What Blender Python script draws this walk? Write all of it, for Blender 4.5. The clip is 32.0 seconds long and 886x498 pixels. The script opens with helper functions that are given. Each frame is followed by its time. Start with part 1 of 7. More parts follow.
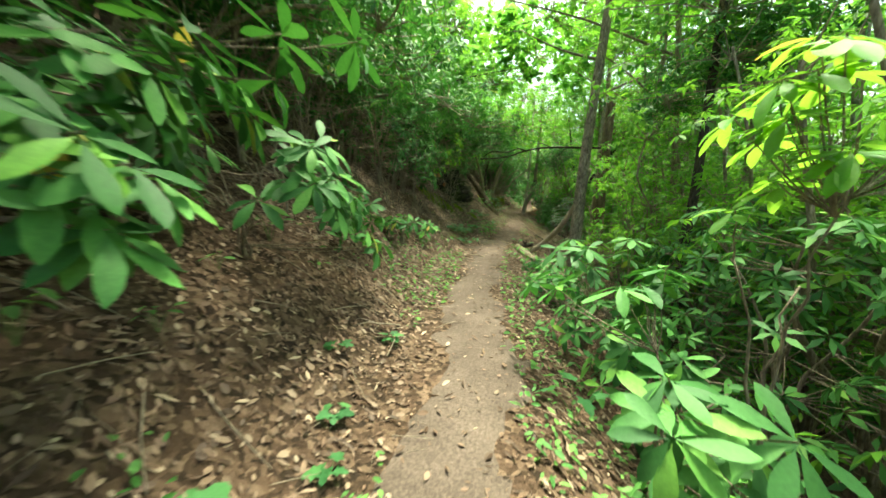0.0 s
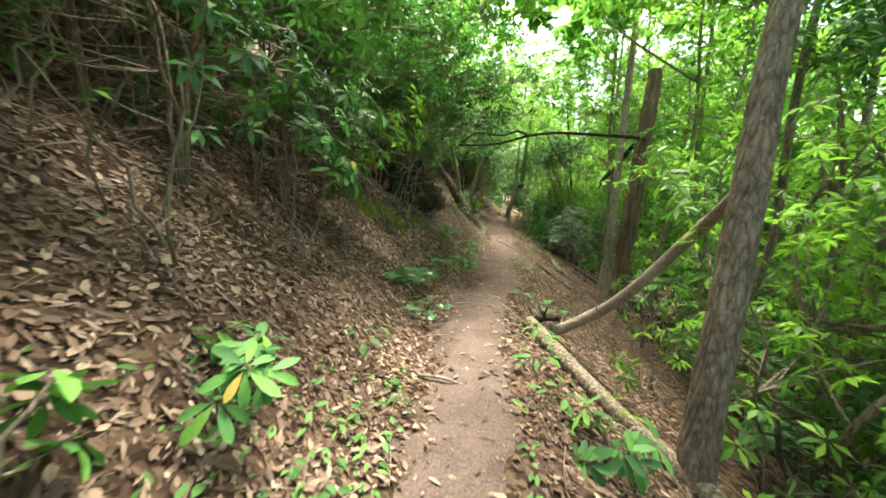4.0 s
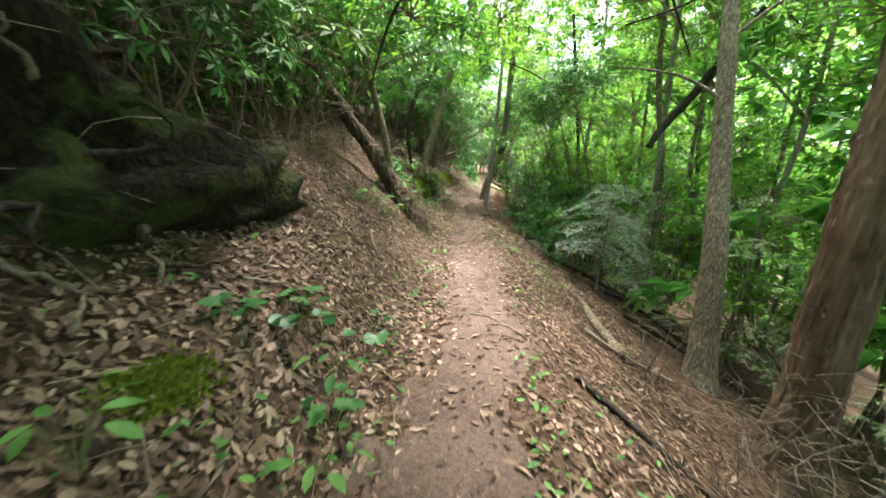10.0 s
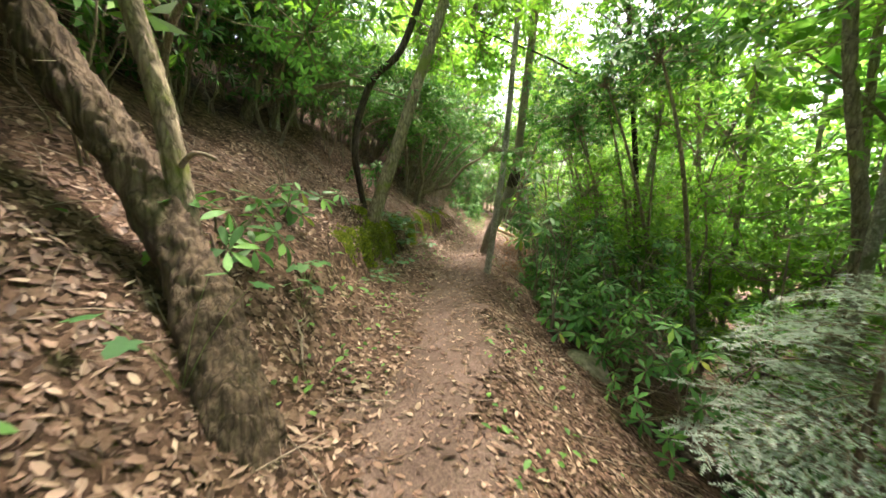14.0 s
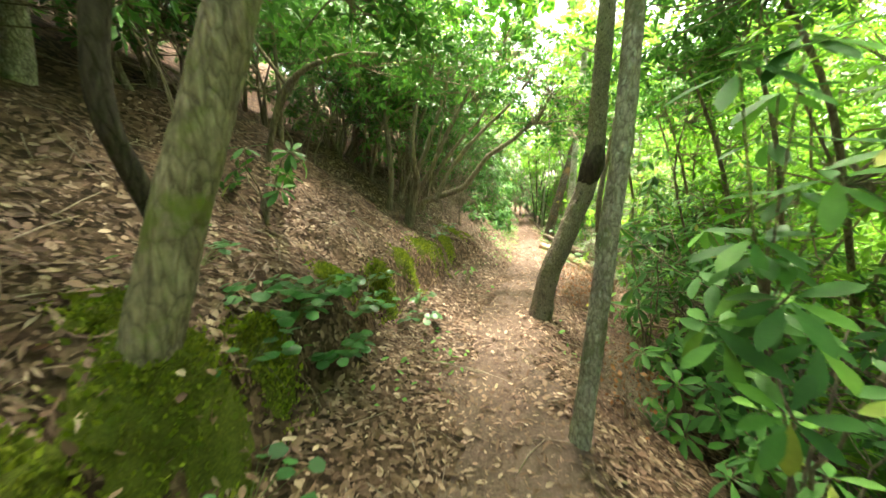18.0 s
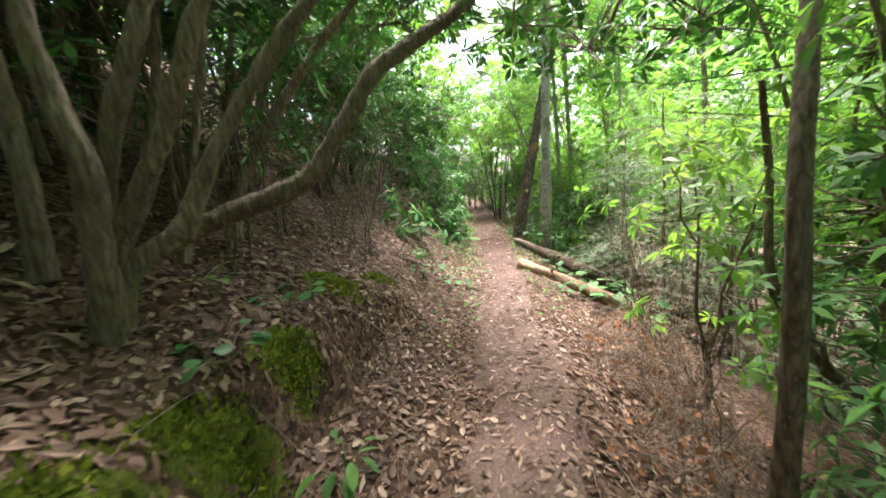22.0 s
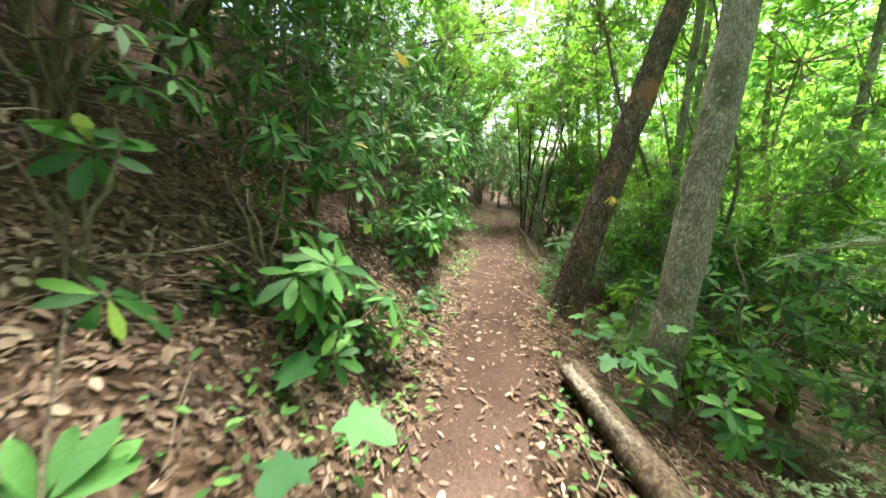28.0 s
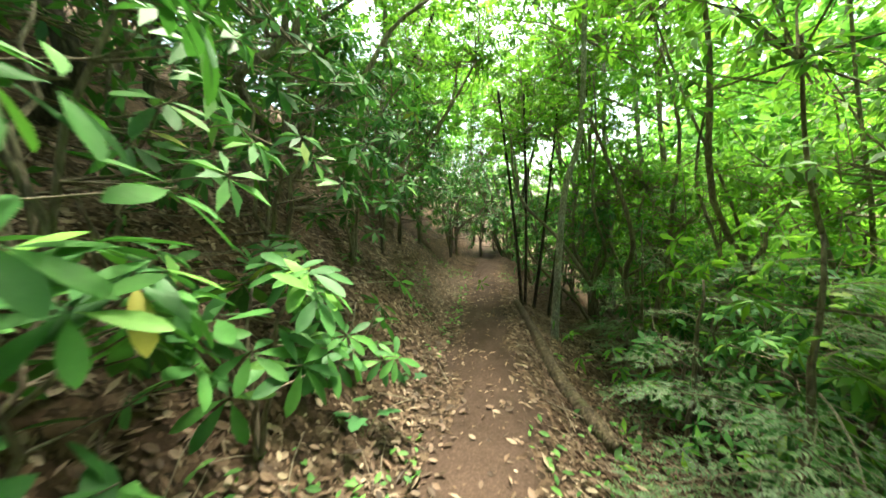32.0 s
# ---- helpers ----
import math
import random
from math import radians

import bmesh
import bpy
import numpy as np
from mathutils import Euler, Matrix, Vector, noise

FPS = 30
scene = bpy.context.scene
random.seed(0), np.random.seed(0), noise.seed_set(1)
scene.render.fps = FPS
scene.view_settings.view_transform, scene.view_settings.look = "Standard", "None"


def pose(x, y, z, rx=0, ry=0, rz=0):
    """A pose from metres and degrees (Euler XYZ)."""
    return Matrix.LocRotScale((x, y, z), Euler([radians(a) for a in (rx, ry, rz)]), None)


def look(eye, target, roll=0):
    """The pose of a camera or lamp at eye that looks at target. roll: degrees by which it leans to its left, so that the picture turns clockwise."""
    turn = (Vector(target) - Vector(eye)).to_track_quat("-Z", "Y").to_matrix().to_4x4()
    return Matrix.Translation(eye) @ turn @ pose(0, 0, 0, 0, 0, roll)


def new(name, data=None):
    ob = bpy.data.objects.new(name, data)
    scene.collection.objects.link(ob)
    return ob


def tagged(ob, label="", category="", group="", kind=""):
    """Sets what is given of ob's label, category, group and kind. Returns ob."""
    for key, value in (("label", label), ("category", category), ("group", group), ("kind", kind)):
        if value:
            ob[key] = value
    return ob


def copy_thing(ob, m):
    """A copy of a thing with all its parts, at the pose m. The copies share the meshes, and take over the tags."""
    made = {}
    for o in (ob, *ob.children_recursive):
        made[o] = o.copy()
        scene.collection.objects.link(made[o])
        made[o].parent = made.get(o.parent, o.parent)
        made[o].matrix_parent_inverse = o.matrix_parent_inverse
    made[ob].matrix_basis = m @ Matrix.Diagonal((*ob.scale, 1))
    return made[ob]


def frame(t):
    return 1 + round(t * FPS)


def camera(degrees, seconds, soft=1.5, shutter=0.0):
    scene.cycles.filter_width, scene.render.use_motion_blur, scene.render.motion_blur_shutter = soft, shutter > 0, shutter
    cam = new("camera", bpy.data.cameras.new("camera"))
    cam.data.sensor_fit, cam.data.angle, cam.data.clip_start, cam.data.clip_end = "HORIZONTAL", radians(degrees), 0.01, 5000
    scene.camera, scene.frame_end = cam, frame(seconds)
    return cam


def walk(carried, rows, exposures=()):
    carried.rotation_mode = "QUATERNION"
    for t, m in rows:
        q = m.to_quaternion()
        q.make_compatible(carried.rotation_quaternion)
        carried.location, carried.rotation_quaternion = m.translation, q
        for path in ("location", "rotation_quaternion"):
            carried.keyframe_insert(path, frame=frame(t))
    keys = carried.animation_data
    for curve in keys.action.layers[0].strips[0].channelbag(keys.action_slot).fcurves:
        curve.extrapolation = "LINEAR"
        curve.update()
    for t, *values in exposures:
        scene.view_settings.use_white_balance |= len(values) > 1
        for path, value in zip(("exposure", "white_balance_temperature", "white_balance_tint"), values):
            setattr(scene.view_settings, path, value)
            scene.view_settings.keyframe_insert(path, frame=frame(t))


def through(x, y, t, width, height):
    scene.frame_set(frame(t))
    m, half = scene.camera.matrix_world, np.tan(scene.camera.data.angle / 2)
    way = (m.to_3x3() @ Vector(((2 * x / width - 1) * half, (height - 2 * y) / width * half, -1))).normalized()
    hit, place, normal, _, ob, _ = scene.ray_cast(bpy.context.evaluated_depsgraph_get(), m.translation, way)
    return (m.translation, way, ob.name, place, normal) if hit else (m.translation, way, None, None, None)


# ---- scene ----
# ---------- camera and walk ----------
cam = camera(105.0, 32.0, 1.6, 0.35)
PATH = [
    (0, (0.000, 0.000, 1.400), (0.000, 1.971, 1.057), 1.1),
    (0.5, (0.063, 0.604, 1.395), (0.205, 2.561, 1.012), 3.2),
    (1, (0.142, 1.148, 1.476), (0.325, 3.131, 1.291), 1.3),
    (1.5, (0.258, 1.726, 1.469), (0.199, 3.699, 1.147), 0.2),
    (2, (0.210, 2.347, 1.518), (0.290, 4.296, 1.075), 2.0),
    (2.5, (0.299, 2.875, 1.486), (0.372, 4.847, 1.159), -0.5),
    (3, (0.414, 3.404, 1.529), (0.509, 5.375, 1.203), -1.1),
    (3.5, (0.407, 4.007, 1.614), (0.562, 5.967, 1.245), 3.5),
    (5.5, (0.695, 5.978, 1.471), (0.898, 7.939, 1.135), 3.0),
    (6, (0.774, 6.476, 1.519), (1.100, 8.434, 1.271), 2.8),
    (6.5, (0.862, 6.953, 1.554), (1.172, 8.923, 1.405), 5.4),
    (7, (0.954, 7.393, 1.587), (1.121, 9.366, 1.305), 2.3),
    (7.5, (1.009, 7.964, 1.578), (1.470, 9.856, 1.122), 3.1),
    (8, (1.123, 8.519, 1.565), (1.474, 10.465, 1.266), 2.9),
    (8.5, (1.332, 9.072, 1.599), (1.585, 11.038, 1.332), 2.9),
    (9, (1.534, 9.563, 1.627), (1.810, 11.514, 1.289), 2.4),
    (9.5, (1.841, 10.020, 1.629), (2.169, 11.957, 1.253), 3.0),
    (10, (1.979, 10.492, 1.507), (2.277, 12.400, 0.986), 2.3),
    (10.5, (2.182, 11.156, 1.514), (2.518, 13.092, 1.141), 4.1),
    (11, (2.456, 11.807, 1.480), (2.607, 13.767, 1.115), 1.4),
    (11.5, (2.572, 12.416, 1.529), (2.741, 14.379, 1.181), 3.0),
    (12, (2.717, 12.826, 1.515), (2.954, 14.795, 1.261), 1.7),
    (12.5, (2.900, 13.281, 1.531), (3.014, 15.251, 1.209), -4.3),
    (13, (2.999, 13.753, 1.496), (3.167, 15.697, 1.057), 0.8),
    (13.5, (3.117, 14.242, 1.459), (3.396, 16.197, 1.142), 4.0),
    (15.5, (3.586, 16.188, 1.531), (3.653, 18.146, 1.129), -2.5),
    (16, (3.652, 16.708, 1.544), (3.750, 18.655, 1.099), -1.4),
    (16.5, (3.785, 17.249, 1.570), (3.778, 19.228, 1.281), -4.5),
    (17, (3.840, 17.822, 1.517), (3.981, 19.785, 1.160), 0.6),
    (17.5, (3.866, 18.389, 1.543), (4.028, 20.359, 1.237), 0.9),
    (18, (3.948, 18.991, 1.582), (4.046, 20.965, 1.275), -0.7),
    (18.5, (3.983, 19.522, 1.594), (4.342, 21.453, 1.217), 1.1),
    (19, (4.090, 20.050, 1.547), (4.420, 21.994, 1.212), 0.1),
    (19.5, (4.244, 20.561, 1.589), (4.494, 22.525, 1.305), -1.1),
    (20, (4.356, 21.087, 1.642), (4.653, 23.041, 1.339), -2.3),
    (20.5, (4.540, 21.616, 1.613), (4.785, 23.593, 1.436), -4.9),
    (21, (4.670, 22.136, 1.589), (4.901, 24.110, 1.367), -3.2),
    (21.5, (4.791, 22.628, 1.637), (5.178, 24.563, 1.315), -4.9),
    (22, (4.983, 23.109, 1.595), (5.317, 25.051, 1.250), -6.1),
    (22.5, (5.144, 23.595, 1.565), (5.601, 25.517, 1.257), -1.1),
    (23, (5.303, 24.027, 1.546), (5.827, 25.911, 1.128), -0.8),
    (23.5, (5.549, 24.487, 1.517), (5.978, 26.391, 1.081), 0.6),
    (24, (5.635, 24.969, 1.513), (5.939, 26.923, 1.214), -0.8),
    (24.5, (5.837, 25.427, 1.465), (6.143, 27.393, 1.258), 1.5),
    (25, (6.126, 25.923, 1.404), (6.422, 27.881, 1.118), 0.6),
    (25.5, (6.312, 26.511, 1.341), (6.757, 28.425, 0.967), -0.1),
    (27.5, (6.997, 28.459, 1.512), (7.058, 30.429, 1.172), 0.1),
    (28, (7.123, 29.106, 1.513), (7.315, 31.049, 1.079), 2.6),
    (28.5, (7.340, 29.634, 1.492), (7.536, 31.612, 1.277), -2.2),
    (29, (7.520, 30.156, 1.525), (7.697, 32.139, 1.334), -2.5),
    (29.5, (7.660, 30.754, 1.529), (8.006, 32.691, 1.166), 2.2),
    (30, (7.853, 31.345, 1.464), (8.041, 33.303, 1.105), -2.7),
    (30.5, (8.000, 31.979, 1.456), (8.270, 33.940, 1.167), -0.0),
    (31, (8.112, 32.527, 1.534), (8.563, 34.459, 1.281), -3.5),
    (31.5, (8.239, 33.056, 1.507), (8.486, 35.024, 1.248), -3.1),
    (32, (8.339, 33.557, 1.495), (8.611, 35.528, 1.296), -0.2),
]
walk(cam, [(t, look(eye, target, roll)) for t, eye, target, roll in PATH],
     [(0, 2.25, 7300, -18), (2, 2.4, 7400, -10), (3, 2.75, 7100, -1), (5, 2.85, 6850, 7), (7, 3.25, 6650, 16), (8, 3.2, 6550, 15), (10, 3.15, 6350, 13), (12, 3.15, 6350, 19), (13, 3.1, 6700, 21), (16, 3.45, 7600, 2), (18, 3.8, 7600, 4), (20, 3.2, 7300, 6), (22, 2.95, 6300, 21), (23, 2.6, 5900, 23), (24, 2.65, 5900, 25), (25, 2.85, 6050, 29), (28, 3.0, 6600, 7), (29, 3.0, 6800, 8), (30.5, 3.15, 6900, -3), (32, 2.9, 7100, -8)])

# ---------- sky and sun ----------
SUN_UP, SUN_TURN = radians(70), radians(24)
world = bpy.data.worlds.new("hazy_sky")
scene.world = world
world.use_nodes = True
wn = world.node_tree
sky = wn.nodes.new("ShaderNodeTexSky")
sky.sky_type = "NISHITA"
sky.sun_disc = False
sky.sun_elevation = SUN_UP
sky.sun_rotation = SUN_TURN
sky.air_density, sky.dust_density, sky.ozone_density = 1.0, 6.0, 1.0
wn.links.new(sky.outputs[0], wn.nodes["Background"].inputs[0])
wn.nodes["Background"].inputs[1].default_value = 0.13
sun_data = bpy.data.lights.new("sun", "SUN")
sun_data.energy, sun_data.angle, sun_data.color = 3.5, radians(16), (1.0, 0.95, 0.88)
sun = new("sun", sun_data)
sun_from = Vector((math.sin(SUN_TURN) * math.cos(SUN_UP), math.cos(SUN_TURN) * math.cos(SUN_UP), math.sin(SUN_UP)))
sun.matrix_world = look(sun_from * 60, (0, 0, 0))
scene.view_settings.exposure = 0.0

# ---------- materials ----------


def nodes_of(name):
    m = bpy.data.materials.new(name)
    m.use_nodes = True
    nt = m.node_tree
    return m, nt, nt.nodes["Principled BSDF"], nt.nodes["Material Output"]


def ramp(nt, fac, stops):
    r = nt.nodes.new("ShaderNodeValToRGB")
    while len(r.color_ramp.elements) < len(stops):
        r.color_ramp.elements.new(0.5)
    for e, (at, col) in zip(r.color_ramp.elements, stops):
        e.position, e.color = at, (*col, 1)
    nt.links.new(fac, r.inputs[0])
    return r.outputs[0]


def texco(nt, scale=(1, 1, 1)):
    tc = nt.nodes.new("ShaderNodeTexCoord")
    mp = nt.nodes.new("ShaderNodeMapping")
    mp.inputs["Scale"].default_value = scale
    nt.links.new(tc.outputs["Object"], mp.inputs[0])
    return mp.outputs[0]


def grain(nt, co, scale, detail=6.0, rough=0.6):
    n = nt.nodes.new("ShaderNodeTexNoise")
    n.inputs["Scale"].default_value, n.inputs["Detail"].default_value, n.inputs["Roughness"].default_value = scale, detail, rough
    nt.links.new(co, n.inputs["Vector"])
    return n.outputs[0]


def blend(nt, fac, a, b, mode="MIX"):
    m = nt.nodes.new("ShaderNodeMix")
    m.data_type, m.blend_type = "RGBA", mode
    for sock, v in ((m.inputs[0], fac), (m.inputs[6], a), (m.inputs[7], b)):
        if isinstance(v, (tuple, float, int)):
            sock.default_value = (*v, 1) if isinstance(v, tuple) else v
        else:
            nt.links.new(v, sock)
    return m.outputs[2]


def bump(nt, bsdf, height, strength, distance):
    b = nt.nodes.new("ShaderNodeBump")
    b.inputs["Strength"].default_value, b.inputs["Distance"].default_value = strength, distance
    nt.links.new(height, b.inputs["Height"])
    nt.links.new(b.outputs[0], bsdf.inputs["Normal"])


def leaf_material(name, stops, rough=0.45, through_col=(0.25, 0.5, 0.05), through=0.35, spec=0.4, patch=0.0):
    """A leaf: colour varies from leaf to leaf; some light passes through the blade."""
    m, nt, b, out = nodes_of(name)
    geo = nt.nodes.new("ShaderNodeNewGeometry")
    info = nt.nodes.new("ShaderNodeObjectInfo")
    add = nt.nodes.new("ShaderNodeMath")
    add.operation = "ADD"
    nt.links.new(geo.outputs["Random Per Island"], add.inputs[0])
    nt.links.new(info.outputs["Random"], add.inputs[1])
    fr = nt.nodes.new("ShaderNodeMath")
    fr.operation = "FRACT"
    nt.links.new(add.outputs[0], fr.inputs[0])
    co = texco(nt)
    spots = grain(nt, co, 14.0, 4.0)
    col = ramp(nt, fr.outputs[0], stops)
    col = blend(nt, 0.35, col, ramp(nt, spots, [(0.35, (0.45, 0.5, 0.4)), (0.65, (1.25, 1.2, 1.1))]), "MULTIPLY")
    if patch:
        col = blend(nt, patch, col, ramp(nt, grain(nt, co, 1.1, 4.0), [(0.36, (0.5, 0.46, 0.42)), (0.52, (0.95, 0.92, 0.9)), (0.68, (1.25, 1.2, 1.15))]), "MULTIPLY")
    nt.links.new(col, b.inputs["Base Color"])
    b.inputs["Roughness"].default_value = rough
    b.inputs["Specular IOR Level"].default_value = spec
    bump(nt, b, grain(nt, co, 60.0, 2.0), 0.25, 0.004)
    tr = nt.nodes.new("ShaderNodeBsdfTranslucent")
    nt.links.new(blend(nt, 0.55, col, through_col), tr.inputs[0])
    mix = nt.nodes.new("ShaderNodeMixShader")
    mix.inputs[0].default_value = through
    nt.links.new(b.outputs[0], mix.inputs[1])
    nt.links.new(tr.outputs[0], mix.inputs[2])
    nt.links.new(mix.outputs[0], out.inputs[0])
    return m


def bark_material(name, dark, light, scale=14.0, stretch=0.22, moss=None, moss_at=0.62, depth=0.02, fleck=None, fleck_at=0.62, crack=0.6, fleck_size=34.0):
    m, nt, b, out = nodes_of(name)
    co = texco(nt, (1, 1, stretch))
    vor = nt.nodes.new("ShaderNodeTexVoronoi")
    vor.feature = "DISTANCE_TO_EDGE"
    vor.inputs["Scale"].default_value = scale
    warp = nt.nodes.new("ShaderNodeTexNoise")
    warp.inputs["Scale"].default_value = scale * 0.7
    warp.inputs["Detail"].default_value = 5.0
    nt.links.new(co, warp.inputs["Vector"])
    shift = nt.nodes.new("ShaderNodeVectorMath")
    shift.operation = "MULTIPLY_ADD"
    nt.links.new(warp.outputs["Color"], shift.inputs[0])
    shift.inputs[1].default_value = (1.6 / scale, 1.6 / scale, 1.6 / scale)
    nt.links.new(co, shift.inputs[2])
    nt.links.new(shift.outputs[0], vor.inputs["Vector"])
    n1 = grain(nt, co, scale * 1.6, 8.0, 0.65)
    n2 = grain(nt, texco(nt), 2.2, 3.0)
    col = ramp(nt, n1, [(0.3, dark), (0.7, light)])
    col = blend(nt, 0.6, col, ramp(nt, n2, [(0.35, (0.55, 0.52, 0.5)), (0.7, (1.2, 1.2, 1.15))]), "MULTIPLY")
    col = blend(nt, crack, col, ramp(nt, vor.outputs["Distance"], [(0.0, (0.22, 0.2, 0.18)), (0.09, (0.8, 0.78, 0.76)), (0.25, (1.12, 1.12, 1.1))]), "MULTIPLY")
    if moss:
        mm = grain(nt, texco(nt), 3.1, 6.0)
        col = blend(nt, ramp(nt, mm, [(moss_at - 0.06, (0, 0, 0)), (moss_at + 0.06, (1, 1, 1))]), col, moss)
    if fleck:
        ff = grain(nt, texco(nt, (1, 1, 0.5)), fleck_size, 5.0)
        col = blend(nt, ramp(nt, ff, [(fleck_at - 0.03, (0, 0, 0)), (fleck_at + 0.04, (1, 1, 1))]), col, fleck)
    nt.links.new(col, b.inputs["Base Color"])
    b.inputs["Roughness"].default_value = 0.9
    b.inputs["Specular IOR Level"].default_value = 0.2
    hi = nt.nodes.new("ShaderNodeMath")
    hi.operation = "MULTIPLY_ADD"
    nt.links.new(vor.outputs["Distance"], hi.inputs[0])
    hi.inputs[1].default_value = 1.4
    nt.links.new(n1, hi.inputs[2])
    bump(nt, b, hi.outputs[0], 0.9, depth)
    return m


def earth_material(name, stops, fine=45.0, patch=1.3, patch_cols=None, depth=0.02, rough=0.95, along=None):
    m, nt, b, out = nodes_of(name)
    co = texco(nt)
    n = grain(nt, co, fine, 8.0, 0.7)
    col = ramp(nt, n, stops)
    big = grain(nt, co, patch, 5.0, 0.6)
    col = blend(nt, 0.7, col, ramp(nt, big, patch_cols or [(0.35, (0.6, 0.55, 0.5)), (0.65, (1.2, 1.15, 1.1))]), "MULTIPLY")
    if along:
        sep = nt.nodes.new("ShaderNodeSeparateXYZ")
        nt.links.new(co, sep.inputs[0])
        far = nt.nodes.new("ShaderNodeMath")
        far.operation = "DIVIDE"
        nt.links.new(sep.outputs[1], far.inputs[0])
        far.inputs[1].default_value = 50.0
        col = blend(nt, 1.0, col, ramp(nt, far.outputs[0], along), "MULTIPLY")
    nt.links.new(col, b.inputs["Base Color"])
    b.inputs["Roughness"].default_value = rough
    b.inputs["Specular IOR Level"].default_value = 0.15
    bump(nt, b, n, 0.8, depth)
    return m


def litter_ground(name):
    """Ground seen between the fallen leaves: crumbs and old leaf pieces over dark soil."""
    m, nt, b, out = nodes_of(name)
    co = texco(nt)
    warp = nt.nodes.new("ShaderNodeTexNoise")
    warp.inputs["Scale"].default_value = 9.0
    nt.links.new(co, warp.inputs["Vector"])
    shift = nt.nodes.new("ShaderNodeVectorMath")
    shift.operation = "MULTIPLY_ADD"
    nt.links.new(warp.outputs["Color"], shift.inputs[0])
    shift.inputs[1].default_value = (0.12, 0.12, 0.12)
    nt.links.new(co, shift.inputs[2])
    vor = nt.nodes.new("ShaderNodeTexVoronoi")
    vor.inputs["Scale"].default_value = 24.0
    nt.links.new(shift.outputs[0], vor.inputs["Vector"])
    sep = nt.nodes.new("ShaderNodeSeparateColor")
    nt.links.new(vor.outputs["Color"], sep.inputs[0])
    col = ramp(nt, sep.outputs[0], [(0.0, (0.03, 0.02, 0.014)), (0.35, (0.07, 0.044, 0.031)), (0.7, (0.12, 0.078, 0.056)), (1.0, (0.2, 0.14, 0.105))])
    n = grain(nt, co, 40.0, 8.0, 0.7)
    col = blend(nt, 0.5, col, ramp(nt, n, [(0.3, (0.5, 0.48, 0.45)), (0.7, (1.25, 1.2, 1.15))]), "MULTIPLY")
    big = grain(nt, co, 0.8, 5.0)
    col = blend(nt, 0.75, col, ramp(nt, big, [(0.32, (0.5, 0.5, 0.42)), (0.55, (1.0, 0.96, 0.92)), (0.75, (1.2, 1.15, 1.05))]), "MULTIPLY")
    nt.links.new(col, b.inputs["Base Color"])
    b.inputs["Roughness"].default_value = 0.95
    b.inputs["Specular IOR Level"].default_value = 0.15
    hi = nt.nodes.new("ShaderNodeMath")
    hi.operation = "MULTIPLY_ADD"
    nt.links.new(sep.outputs[1], hi.inputs[0])
    hi.inputs[1].default_value = 0.8
    nt.links.new(n, hi.inputs[2])
    bump(nt, b, hi.outputs[0], 0.9, 0.03)
    return m


M_SOIL = litter_ground("forest_soil")
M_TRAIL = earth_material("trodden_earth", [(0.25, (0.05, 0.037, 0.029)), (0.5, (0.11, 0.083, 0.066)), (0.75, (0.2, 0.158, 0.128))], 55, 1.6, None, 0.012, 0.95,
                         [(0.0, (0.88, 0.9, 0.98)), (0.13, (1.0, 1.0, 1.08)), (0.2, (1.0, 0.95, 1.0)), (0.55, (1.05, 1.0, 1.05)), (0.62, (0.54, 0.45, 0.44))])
M_LITTER = leaf_material("dry_leaves", [(0.0, (0.05, 0.03, 0.021)), (0.25, (0.105, 0.063, 0.044)), (0.6, (0.185, 0.117, 0.085)), (0.88, (0.3, 0.215, 0.165)), (1.0, (0.44, 0.345, 0.265))],
                         0.6, (0.4, 0.22, 0.1), 0.12, 0.3, 0.8)
M_RHODO = leaf_material("rhododendron_leaf", [(0.0, (0.032, 0.095, 0.03)), (0.5, (0.062, 0.17, 0.046)), (0.85, (0.105, 0.26, 0.062)), (0.985, (0.16, 0.33, 0.06)), (1.0, (0.34, 0.3, 0.06))],
                        0.55, (0.14, 0.45, 0.05), 0.16, 0.2)
# Lit copy of M_RHODO: sun and backlight are put into the leaf colour
M_RHODO_SUN = leaf_material("sunlit_rhododendron_leaf", [(0.0, (0.06, 0.18, 0.03)), (0.5, (0.11, 0.3, 0.04)), (1.0, (0.18, 0.4, 0.05))],
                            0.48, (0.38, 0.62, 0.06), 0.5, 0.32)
M_TREE_LEAF = leaf_material("tree_leaf", [(0.0, (0.035, 0.1, 0.022)), (0.4, (0.075, 0.19, 0.032)), (0.8, (0.14, 0.32, 0.04)), (1.0, (0.27, 0.44, 0.05))],
                            0.5, (0.3, 0.64, 0.055), 0.47, 0.3)
M_FAR_LEAF = leaf_material("far_leaf", [(0.0, (0.04, 0.13, 0.035)), (0.5, (0.09, 0.26, 0.05)), (1.0, (0.18, 0.4, 0.08))], 0.6, (0.32, 0.66, 0.1), 0.5, 0.25)
M_NEEDLE = leaf_material("hemlock_needle", [(0.0, (0.07, 0.12, 0.055)), (0.5, (0.125, 0.2, 0.09)), (1.0, (0.22, 0.31, 0.15))], 0.5, (0.2, 0.4, 0.12), 0.25, 0.45)
M_SILVER = leaf_material("silvery_needle", [(0.0, (0.14, 0.2, 0.15)), (0.5, (0.24, 0.31, 0.25)), (1.0, (0.4, 0.47, 0.4))], 0.5, (0.3, 0.42, 0.3), 0.25, 0.45)
M_SEEDLING = leaf_material("seedling_leaf", [(0.0, (0.04, 0.11, 0.03)), (0.5, (0.075, 0.19, 0.05)), (1.0, (0.14, 0.29, 0.07))], 0.55, (0.3, 0.6, 0.08), 0.3, 0.2)
